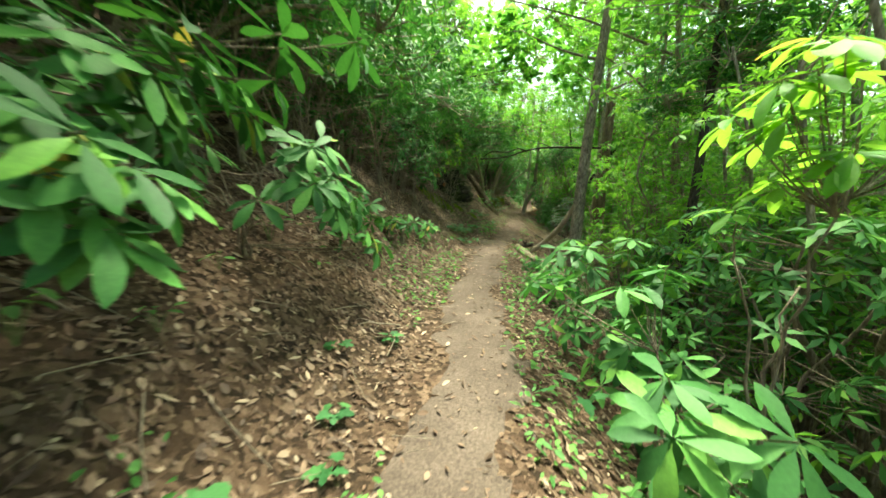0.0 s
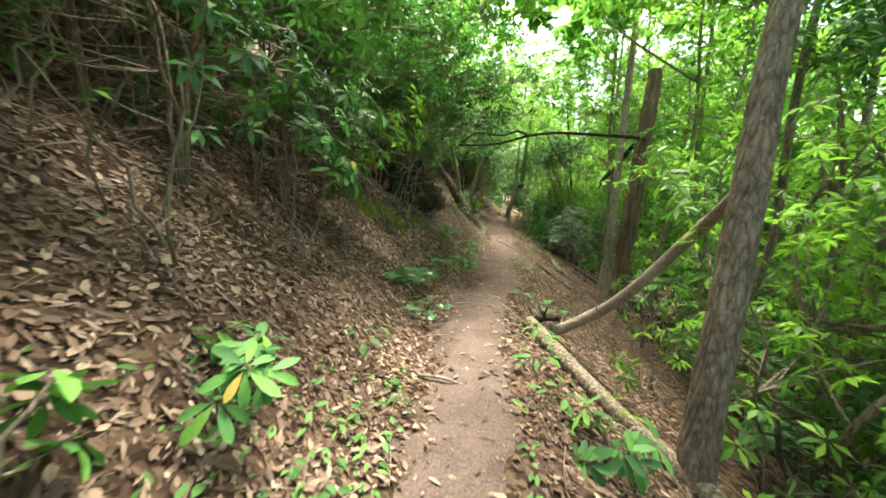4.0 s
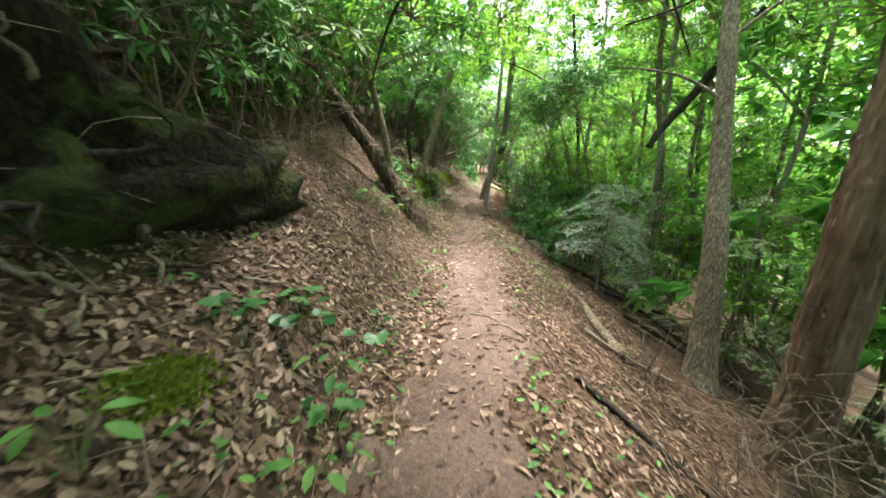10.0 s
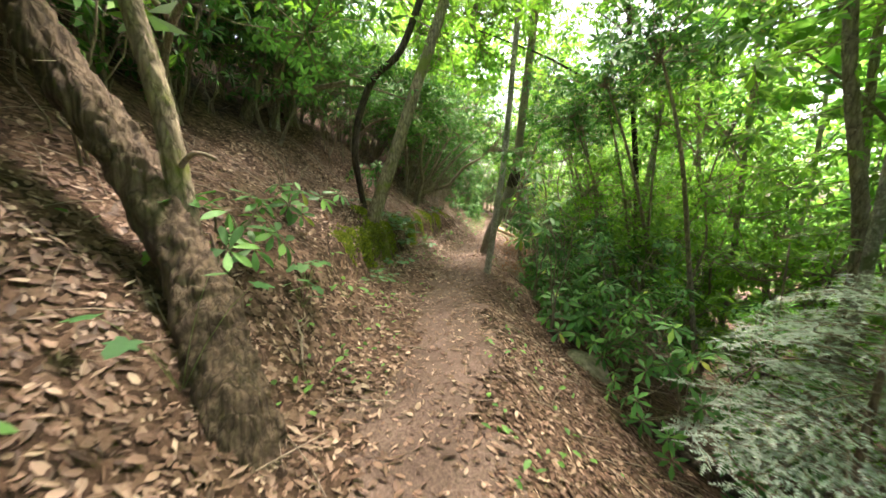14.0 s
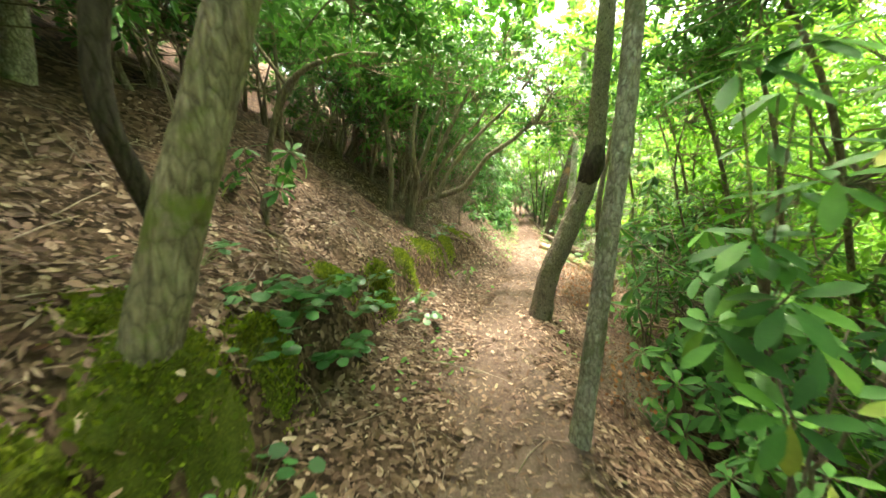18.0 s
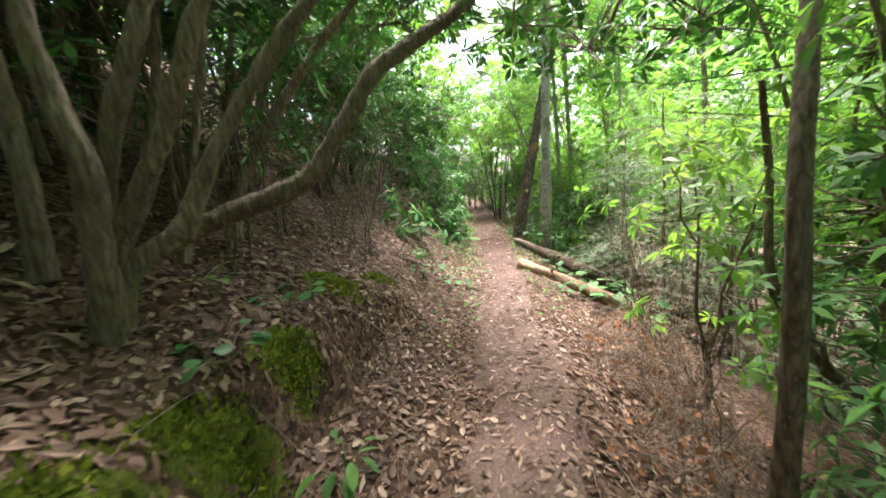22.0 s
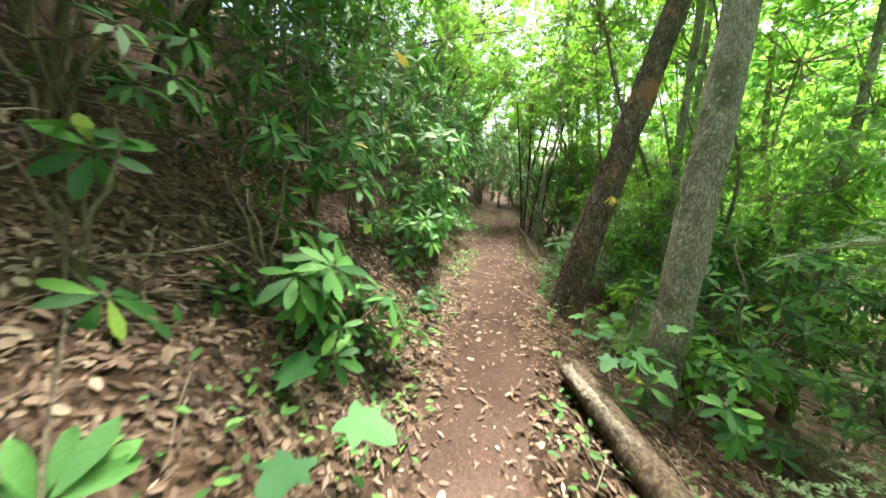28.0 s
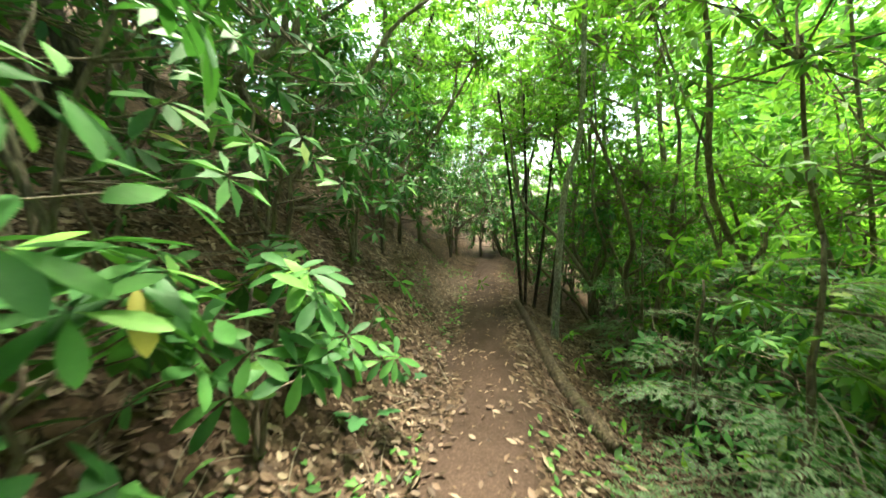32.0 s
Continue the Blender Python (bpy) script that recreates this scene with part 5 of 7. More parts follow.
# tall rhododendron trees whose leaf roofs shade the uphill side
for k in range(24):
    y = -1.5 + k * 1.9 + r.uniform(-0.5, 0.5)
    d = -r.uniform(2.4, 2.9) if y < 5.6 or 25.5 < y < 30.5 else -r.uniform(3.0, 5.8)
    if 16 < y < 26 and d > -3.4:
        d -= 1.2
    x = float(centre(y)) + d / 0.965
    b = ground_at(x, y)
    z = b.z + r.uniform(1.9, 2.8)
    cr = [(x + r.uniform(-0.4, 1.0), y + r.uniform(-0.8, 0.8), z + j * 0.55 + r.uniform(-0.2, 0.3), r.uniform(0.75, 1.1)) for j in range(3)]
    tree(b, (x + r.uniform(-0.2, 0.8), y + r.uniform(-0.4, 0.4), z + 1.4), 0.045, 0.02, "crooked rhododendron tree with a dark leafy roof", 800 + k, M_STEM, cr,
         [(x + r.uniform(-0.25, 0.25), y + r.uniform(-0.2, 0.2), b.z + 0.9), (x + r.uniform(-0.3, 0.5), y + r.uniform(-0.3, 0.3), z)],
         [([(x, y, b.z + 0.5), (x + r.uniform(0.2, 0.8), y + r.uniform(-0.6, 0.6), z - 0.3), (x + r.uniform(0.4, 1.2), y + r.uniform(-0.9, 0.9), z + 0.5)], 0.03, 0.012)],
         group="rhododendron trees", name="rhododendron_tree", leaf="shade", sides=8, flare=0.2)
for k, (y, d) in enumerate([(18.6, -3.6), (20.0, -3.9), (21.4, -3.5), (22.8, -3.7), (24.2, -3.4), (26.0, -3.2), (3.4, -3.0), (5.0, -3.1), (6.6, -3.0), (12.6, -4.2), (14.4, -4.0)]):
    x = float(centre(y)) + d / 0.965
    b = ground_at(x, y)
    z = b.z + r.uniform(1.5, 1.9)
    cr = [(x + r.uniform(-0.6, 0.9), y + r.uniform(-0.7, 0.7), z + j * 0.45 + r.uniform(-0.2, 0.2), r.uniform(0.7, 0.95)) for j in range(3)]
    tree(b, (x + r.uniform(-0.2, 0.6), y + r.uniform(-0.3, 0.3), z + 1.1), 0.045, 0.02, "crooked rhododendron tree with a dark leafy roof", 850 + k, M_STEM, cr,
         [(x + r.uniform(-0.2, 0.25), y + r.uniform(-0.2, 0.2), b.z + 0.7)],
         [([(x, y, b.z + 0.4), (x + r.uniform(0.1, 0.6), y + r.uniform(-0.6, 0.6), z - 0.3), (x + r.uniform(0.3, 0.9), y + r.uniform(-0.8, 0.8), z + 0.4)], 0.03, 0.012)],
         group="rhododendron trees", name="rhododendron_tree", leaf="shade", sides=8, flare=0.2)
b = ground_at(6.75, 24.25)
tree(b, (7.5, 24.9, 4.0), 0.05, 0.025, "slim crooked dark stem at the downhill edge", 18, M_BARK, top_crown(7.5, 24.9, 3.9, 3, 0.7, 63, 0.9), [(6.68, 24.2, 0.7), (6.66, 24.22, 1.5), (6.85, 24.35, 2.3), (7.05, 24.5, 3.1)], flare=0.9)
b = ground_at(3.8, 5.3)
tree(b, (4.1, 5.6, 5.5), 0.09, 0.05, "dark crooked tree on the lower slope", 19, M_BARK_DARK, top_crown(4.2, 5.8, 4.6, 4, 1.2, 61), [(3.75, 5.25, 0.6), (3.85, 5.3, 1.6)])

# ---------- rhododendron bushes ----------
def bush_at(y, d, tall, wide, seed, label="glossy green rhododendron bush on the leafy slope", sink=0.0, **kw):
    x = float(centre(y)) + d / 0.965
    return shrub(ground_at(x, y, -sink), tall, wide, seed, label, **kw)


NEAR = [
    # y, d, tall, wide, tips, leaf length
    (0.5, -2.0, 1.5, 0.5, 40, (0.17, 0.25)),
    (2.0, -2.0, 1.2, 0.5, 36, (0.17, 0.24)),
    (4.4, -1.6, 0.42, 0.42, 14, (0.13, 0.2)),
    (5.3, -1.2, 0.4, 0.35, 12, (0.12, 0.18)),
    (1.2, 1.3, 0.6, 0.5, 26, (0.15, 0.22)),
    (2.6, 1.6, 0.9, 0.6, 40, (0.14, 0.21)),
    (3.7, 1.25, 0.75, 0.55, 28, (0.14, 0.2)),
    (4.7, 1.2, 0.7, 0.5, 22, (0.13, 0.19)),
    (10.4, 2.9, 1.5, 0.6, 24, (0.13, 0.18)),
    (25.5, 1.75, 2.6, 0.6, 60, (0.12, 0.18)),
    (6.0, -1.1, 0.35, 0.3, 9, (0.12, 0.18)),
    (6.4, 0.95, 0.3, 0.28, 9, (0.12, 0.18)),
    (17.3, -1.55, 0.55, 0.4, 12, (0.13, 0.19)),
    (22.4, -2.3, 0.75, 0.4, 10, (0.13, 0.2)),
    (29.0, -1.55, 0.6, 0.4, 14, (0.15, 0.22)),
    (31.2, -0.95, 0.45, 0.36, 14, (0.14, 0.2)),
    (32.0, -1.5, 1.5, 0.5, 40, (0.14, 0.2)),
    (33.2, -1.1, 0.6, 0.45, 26, (0.14, 0.21)),
    (34.5, -1.25, 1.0, 0.5, 36, (0.16, 0.23)),
    (35.2, -1.05, 0.95, 0.45, 20, (0.15, 0.22)),
    (36.0, -0.95, 0.7, 0.4, 18, (0.14, 0.2)),
    (31.2, 1.45, 0.6, 0.45, 18, (0.13, 0.19)),
    (33.6, 1.0, 0.5, 0.3, 10, (0.13, 0.19)),
    (32.6, 1.75, 0.8, 0.55, 40, (0.13, 0.2)),
    (33.0, 2.3, 1.3, 0.6, 50, (0.13, 0.2)),
    (31.8, 2.2, 0.9, 0.5, 36, (0.13, 0.2)),
    (5.2, 1.1, 0.55, 0.4, 22, (0.14, 0.2)),
    (20.4, 1.8, 0.9, 0.5, 40, (0.13, 0.2)),
    (21.6, 1.6, 0.7, 0.5, 36, (0.13, 0.2)),
    (19.2, 1.6, 0.7, 0.5, 36, (0.13, 0.2)),
]
EACH_LEAF = (5.3, 6.0, 17.3, 22.4)
# three of these bushes get the leaf colour with sunlight painted in
for k, (y, d, tall, wide, tips, length) in enumerate(NEAR):
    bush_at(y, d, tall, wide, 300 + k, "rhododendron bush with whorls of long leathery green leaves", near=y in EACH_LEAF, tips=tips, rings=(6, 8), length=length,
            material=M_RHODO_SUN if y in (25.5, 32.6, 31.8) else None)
# bushes whose leaf rings hang close beside the walker: root (x, y), height, stems, rings, leaf length, leaf colour
# (plain or painted sunlit)
CLOSE = [
    (-1.75, 1.2, 1.2, 4, [(-1.1, 0.95, 1.45), (-1.08, 1.3, 1.85), (-1.19, 1.2, 1.88), (-1.07, 1.9, 1.81), (-1.12, 1.6, 2.09), (-1.24, 1.1, 1.74), (-1.07, 1.05, 1.34), (-0.8, 1.8, 2.13)], 3.6, (0.2, 0.27), M_RHODO),
    (-1.6, 2.7, 0.9, 4, [(-0.96, 2.2, 1.44), (-0.87, 2.2, 1.68), (-0.84, 2.6, 1.37), (-0.8, 2.4, 1.46), (-0.86, 2.2, 1.51), (-0.77, 3.0, 1.2), (-0.82, 2.7, 1.34), (-0.71, 3.2, 1.01), (-1.03, 2.5, 1.68)], 3.2, (0.17, 0.24), M_RHODO),
    (-1.15, 8.1, 1.1, 4, [(-0.29, 8.02, 1.81), (-0.33, 7.89, 1.68), (-0.41, 7.89, 1.95), (-0.28, 8.51, 1.74), (-0.01, 8.49, 2.32), (-0.29, 8.17, 2.16)], 2.6, (0.16, 0.23), M_RHODO),
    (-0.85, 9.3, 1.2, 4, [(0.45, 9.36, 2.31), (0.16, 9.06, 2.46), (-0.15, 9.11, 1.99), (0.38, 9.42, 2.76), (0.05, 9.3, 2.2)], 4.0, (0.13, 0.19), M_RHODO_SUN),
    (5.85, 30.75, 0.35, 3, [(6.19, 31.1, 0.84), (6.05, 31.0, 0.8), (6.3, 31.2, 0.74)], 2.0, (0.16, 0.22), M_RHODO),
    (6.2, 31.75, 0.2, 3, [(6.62, 31.93, 0.62), (6.5, 31.85, 0.66)], 2.0, (0.13, 0.18), M_RHODO),
    (6.6, 31.1, 0.25, 3, [(6.97, 31.14, 0.42), (6.85, 31.25, 0.44), (6.75, 31.05, 0.45), (7.05, 31.3, 0.36)], 2.0, (0.1, 0.15), M_RHODO),
    (6.8, 35.6, 0.7, 4, [(7.19, 35.41, 1.25), (7.41, 35.14, 1.98), (7.66, 36.06, 1.34), (7.78, 35.97, 0.71), (8.2, 36.6, 0.7), (7.93, 36.26, 2.09)], 2.4, (0.16, 0.22), M_RHODO),
    (-1.4, 3.8, 0.6, 3, [(-1.07, 3.62, 1.1), (-1.1, 3.85, 0.98), (-1.2, 3.5, 1.15), (-0.95, 3.95, 0.9)], 2.2, (0.15, 0.21), M_RHODO),
    (1.35, 1.75, 0.9, 4, [(0.88, 1.15, 0.6), (1.19, 1.0, 0.6), (1.42, 2.3, 0.67), (1.13, 2.1, 0.82), (1.55, 2.3, 0.9), (0.9, 2.6, 0.66), (1.6, 2.5, 0.83)], 2.3, (0.18, 0.25), M_RHODO),
    (1.7, 3.3, 1.1, 4, [(1.25, 2.9, 0.94), (1.3, 3.1, 0.9), (1.81, 3.2, 0.98), (1.62, 3.55, 0.6), (1.95, 3.65, 0.76)], 2.4, (0.17, 0.23), M_RHODO),
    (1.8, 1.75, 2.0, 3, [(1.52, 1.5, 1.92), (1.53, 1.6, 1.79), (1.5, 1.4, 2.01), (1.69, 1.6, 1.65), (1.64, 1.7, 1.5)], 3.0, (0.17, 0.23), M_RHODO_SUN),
    (5.65, 20.3, 1.6, 4, [(5.21, 20.19, 1.37), (5.21, 19.99, 1.63), (5.1, 20.19, 1.02), (5.37, 20.09, 1.05), (5.18, 19.99, 0.82), (5.2, 20.2, 1.95), (5.3, 20.59, 1.2), (4.95, 19.9, 2.0), (5.5, 20.79, 1.4)], 2.4, (0.15, 0.21), M_RHODO),
    (6.4, 22.5, 1.8, 4, [(6.02, 22.49, 1.22), (6.23, 22.29, 1.2), (6.24, 22.29, 2.03), (6.37, 22.59, 1.63), (5.98, 22.15, 0.67)], 3.0, (0.14, 0.2), M_RHODO),
    (2.0, 18.7, 0.8, 3, [(2.2, 18.5, 1.42), (1.95, 18.55, 1.48), (2.42, 18.5, 1.36), (2.1, 18.4, 1.28)], 2.0, (0.13, 0.19), M_RHODO),
    (5.35, 18.95, 1.7, 3, [(4.6, 18.95, 2.04), (4.75, 19.0, 1.97), (5.2, 19.05, 1.45), (5.15, 19.0, 1.1)], 2.4, (0.14, 0.2), M_RHODO),
    (4.8, 27.6, 1.0, 3, [(5.21, 27.42, 1.49), (5.16, 27.32, 1.62)], 3.0, (0.1, 0.15), M_RHODO),
    (5.2, 27.95, 0.4, 2, [(5.44, 27.92, 0.75)], 2.0, (0.13, 0.18), M_RHODO),
    (5.75, 30.6, 0.8, 4, [(5.92, 30.51, 0.98), (6.12, 31.11, 0.9), (6.28, 31.51, 1.11), (6.18, 29.91, 0.62), (5.74, 30.71, 1.64)], 2.0, (0.17, 0.24), M_RHODO),
    (6.5, 32.8, 1.3, 4, [(6.72, 32.54, 1.66), (6.86, 32.65, 1.9), (6.93, 33.24, 1.0), (6.63, 32.74, 1.03)], 2.6, (0.17, 0.25), M_RHODO),
    (7.2, 33.9, 0.7, 4, [(7.36, 33.83, 1.1), (7.55, 34.13, 1.0), (7.5, 33.53, 0.85), (7.41, 33.43, 0.8), (7.5, 33.83, 0.95)], 2.2, (0.17, 0.25), M_RHODO),
    (7.0, 34.2, 1.7, 4, [(7.72, 34.33, 1.76), (7.54, 33.63, 2.02), (7.67, 34.13, 2.07), (7.83, 34.43, 2.04), (7.56, 33.83, 2.0), (7.47, 33.53, 1.97)], 2.4, (0.15, 0.22), M_RHODO),
    (6.25, 31.2, 0.9, 3, [(6.72, 30.92, 1.0), (6.62, 31.1, 1.0), (6.55, 30.95, 0.85), (6.78, 31.55, 0.62)], 3.0, (0.18, 0.25), M_RHODO),
    (9.55, 34.2, 0.8, 2, [(9.4, 34.13, 0.55), (9.5, 34.2, 0.35)], 2.0, (0.16, 0.22), M_RHODO),
    (10.4, 34.4, 2.2, 2, [(10.28, 34.33, 1.74), (10.35, 34.4, 1.4)], 3.0, (0.16, 0.22), M_RHODO_SUN),
]
LEAF_BY_LEAF = [(-1.75, 1.2), (-1.6, 2.7), (1.35, 1.75), (1.8, 1.75), (-1.15, 8.1), (5.85, 30.75), (6.5, 32.8), (7.2, 33.9), (6.25, 31.2), (5.75, 30.6)]
for k, (x, y, tall, stems, rings, more, length, leafy) in enumerate(CLOSE):
    shrub(ground_at(x, y), tall, 0.35, 350 + k, "rhododendron bush with large glossy leaves hanging beside the path", tips=int(len(rings) * more), stems=stems, near=(x, y) in LEAF_BY_LEAF,
          material=leafy, length=length, rings=(6, 8), chosen=rings, stem_r=0.013)
# tall thickets: six built, the rest copied
THICKETS = []
for k, (tall, wide, tips) in enumerate([(2.2, 0.9, 90), (2.6, 1.0, 110), (1.7, 0.8, 70), (3.1, 1.1, 120), (2.0, 1.1, 90), (3.6, 1.2, 130)]):
    THICKETS.append(shrub(ground_at(float(centre(-3 - k)) - 4.5, -3 - k), tall, wide, 400 + k, "tall dense rhododendron thicket on the slope", tips=tips, stems=4,
                          stem_r=0.024, length=(0.13, 0.2), low=0.18, group="rhododendron thickets", name="rhododendron_thicket"))


def thicket(y, d, which, size=1.0, turn=None, sink=0.05):
    x = float(centre(y)) + d / 0.965
    p = ground_at(x, y, -sink)
    c = copy_thing(THICKETS[which % 6], pose(p.x, p.y, p.z, 0, 0, r.uniform(0, 360) if turn is None else turn))
    c.scale = (size, size, size)
    return c


for y, d, which, size in [
    (0.6, -2.6, 3, 0.9), (1.9, -2.9, 1, 1.0), (3.2, -3.2, 0, 1.0), (0.3, -1.9, 0, 0.85), (-0.6, -1.8, 1, 0.9),
    (2.7, 2.6, 1, 0.9), (4.3, 3.0, 0, 1.0), (3.6, 3.8, 3, 0.9), (1.4, 3.0, 1, 0.9),
    (7.4, -2.3, 1, 0.9), (8.4, -2.15, 0, 0.9), (9.4, -2.3, 2, 1.0), (6.4, -3.0, 3, 0.9), (8.9, -3.1, 3, 0.95), (10.6, -2.9, 2, 0.9),
    (32.8, -1.95, 1, 0.85), (33.9, -1.8, 0, 1.0), (35.2, -1.85, 1, 0.9), (36.4, -1.65, 0, 0.95), (37.6, -1.55, 1, 0.9), (38.9, -1.6, 3, 0.85), (40.3, -1.7, 1, 1.0),
    (31.2, -2.4, 4, 0.9), (30.0, -2.8, 1, 0.9), (34.4, -3.0, 5, 0.9), (36.8, -3.0, 5, 0.9), (39.2, -3.0, 5, 0.9), (41.8, -1.6, 3, 0.9), (43.0, -1.0, 3, 0.9), (43.5, 1.5, 1, 1.0), (45.2, -0.2, 1, 1.2), (45.6, 0.7, 4, 1.2), (46.4, -1.2, 5, 1.0), (46.8, 0.3, 5, 1.1), (47.4, 1.6, 3, 1.2), (48.4, -0.6, 5, 1.3), (35.4, 2.4, 0, 0.8), (36.6, 2.3, 2, 1.0), (34.4, 2.9, 0, 0.9), (41.5, -2.6, 5, 0.9), (44.5, -2.4, 5, 1.0),
    (6.6, 4.6, 4, 0.9), (8.2, 5.2, 3, 0.9), (10.0, 4.4, 3, 0.9), (17.4, 2.4, 4, 0.8), (18.6, 2.3, 2, 0.9), (19.6, 2.5, 0, 0.9), (21.4, 2.3, 0, 0.9), (22.4, 2.2, 2, 1.0), (23.6, 2.5, 0, 1.0), (24.6, 2.8, 3, 0.9),
    (31.8, 2.5, 0, 0.9), (33.0, 3.0, 1, 0.9), (35.4, 3.0, 3, 0.8), (37.0, 3.2, 3, 0.8), (39.0, 2.6, 1, 1.0), (40.8, 1.7, 1, 1.0), (42.3, 2.4, 3, 1.0),
    (26.2, -2.6, 3, 0.9), (27.4, -2.9, 1, 0.9), (28.6, -2.7, 0, 0.9),
]:
    thicket(y, d, which, size)
for y, d, which, size in [(13.4, -2.6, 4, 0.7), (14.4, -2.5, 2, 0.8), (12.6, -3.2, 0, 0.8), (17.6, -3.2, 2, 0.9), (18.8, -3.6, 4, 0.8), (20.4, -4.2, 2, 1.0), (21.8, -3.7, 4, 0.9), (26.0, -3.9, 2, 1.0), (23.6, -4.4, 4, 1.0), (4.6, -2.9, 3, 0.9), (5.5, -2.7, 1, 0.9), (4.0, -3.9, 5, 1.0), (5.6, -3.9, 3, 1.0), (7.0, -4.0, 5, 1.0), (8.4, -4.2, 5, 1.0), (10.0, -4.0, 5, 0.9), (2.4, -4.0, 5, 1.0), (1.0, -3.8, 5, 1.0),
                          (15.6, -2.9, 2, 1.0), (14.6, -3.0, 4, 0.9), (16.4, -3.3, 0, 1.0), (15.2, -3.7, 3, 0.9), (15.6, -4.2, 3, 1.0), (17.0, -4.3, 5, 0.9), (18.4, -4.2, 3, 1.0), (14.2, -4.4, 5, 0.9), (19.6, -4.6, 5, 0.9), (21.6, -4.4, 3, 1.0), (23.0, -4.2, 5, 0.9), (12.4, -4.6, 5, 1.0), (24.6, -3.9, 3, 0.9), (25.6, -3.4, 5, 0.8)]:
    thicket(y, d, which, size)
for k in range(46):
    thicket(r.uniform(-2, 46), -r.uniform(4.2, 8.5), r.randrange(6), r.uniform(0.9, 1.25))
for k in range(20):
    thicket(r.uniform(-2, 44), r.uniform(3.6, 7), r.randrange(6), r.uniform(0.9, 1.25))

# ---------- dead brush of thin grey stems ----------
BRUSH = []
for k in range(4):
    g = random.Random(880 + k)
    b = thing("dead_brush", ground_at(-6 - k, -6), "tangle of thin dead grey-brown stems on the bank", "bush", "dead brush")
    for s_ in range(4):
        w = g.uniform(0, 6.28)
        top = Vector((math.cos(w) * g.uniform(0.3, 0.9), math.sin(w) * g.uniform(0.3, 0.9), g.uniform(0.8, 2.2)))
        pts = bent((g.uniform(-0.25, 0.25), g.uniform(-0.25, 0.25), -0.1), top, (0, 0, 0.15), 8, 0.06, 900 + k * 10 + s_)
        v, f = tube(pts, taper(9, g.uniform(0.008, 0.018), 0.003), 5, 0.1, s_)
        part("stem", mesh_of("stem", v, f, M_TWIG if s_ % 2 else M_STEM), b)
    tw = []
    for s_ in range(46):
        w = g.uniform(0, 6.28)
        a = Vector((g.gauss(0, 0.35), g.gauss(0, 0.35), g.uniform(0.1, 1.7)))
        e = a + Vector((math.cos(w), math.sin(w), g.uniform(-0.5, 0.5))) * g.uniform(0.25, 0.7)
        tw.append(tube(bent(a, e, (0, 0, 0.04), 3, 0.03, s_), taper(4, 0.005, 0.0015), 3, 0, 0, False))
    v, f = merged(tw)
    part("twig", mesh_of("twig", v, f, M_TWIG), b)["kind"] = "stuff"
    BRUSH.append(b)
for k, (y, d) in enumerate([(2.2, -2.2), (4.6, -2.4), (5.6, -2.2), (6.6, -1.9), (7.8, -1.6), (9.0, -1.7), (10.2, -1.9), (11.4, -2.6), (13.6, -2.6), (14.6, -2.2), (15.4, -3.0),
                            (22.6, -3.0), (26.0, -2.2), (26.9, -2.5), (27.8, -2.1), (28.6, -2.2), (29.5, -2.2), (30.4, -2.2), (9.2, 1.9), (10.4, 1.9), (11.6, 2.5), (24.8, 1.3), (25.6, 1.5), (26.4, 1.7),
                            (27.2, 2.0), (5.6, 2.4), (6.9, 2.6), (28.2, 2.4), (18.0, -3.6), (20.4, -3.9), (24.6, -3.3), (31.5, -2.6), (12.0, -3.1), (12.8, -3.3), (13.6, -3.0), (14.3, -3.3), (13.2, -4.0), (11.4, -3.6), (15.0, -3.8), (3.2, -2.6), (3.8, -2.1), (4.9, -2.9), (5.8, -3.1), (6.8, -2.6), (7.6, -2.9), (8.6, -2.4), (9.6, -2.6), (13.4, -2.2), (15.2, -2.4), (15.9, -2.5), (16.4, -2.9), (17.4, -2.6), (27.2, -3.2), (28.4, -3.1), (23.2, -3.6), (27.0, 2.7), (28.0, 3.1), (29.0, 2.7), (30.0, 2.9), (26.3, 2.7), (28.6, 2.0), (11.0, -1.9), (12.0, -2.2), (8.2, 2.2), (7.4, 2.4), (9.8, 2.5), (12.4, 2.6), (10.2, 1.5), (11.3, 1.7), (12.1, 1.9), (8.6, 1.5), (13.4, 1.9), (25.0, 1.5), (26.0, 1.9), (25.4, 1.3), (26.5, 1.6), (24.5, 1.5), (24.1, 1.7)]):
    p = ground_at(float(centre(y)) + d / 0.965, y)
    c = copy_thing(BRUSH[k % 4], pose(p.x, p.y, p.z, 0, 0, k * 67))
    q = r.uniform(0.7, 1.1) if d < 0 or y > 26.2 else r.uniform(0.5, 0.8) if d > 1.95 else r.uniform(0.42, 0.58)
    c.scale = (q, q, q)

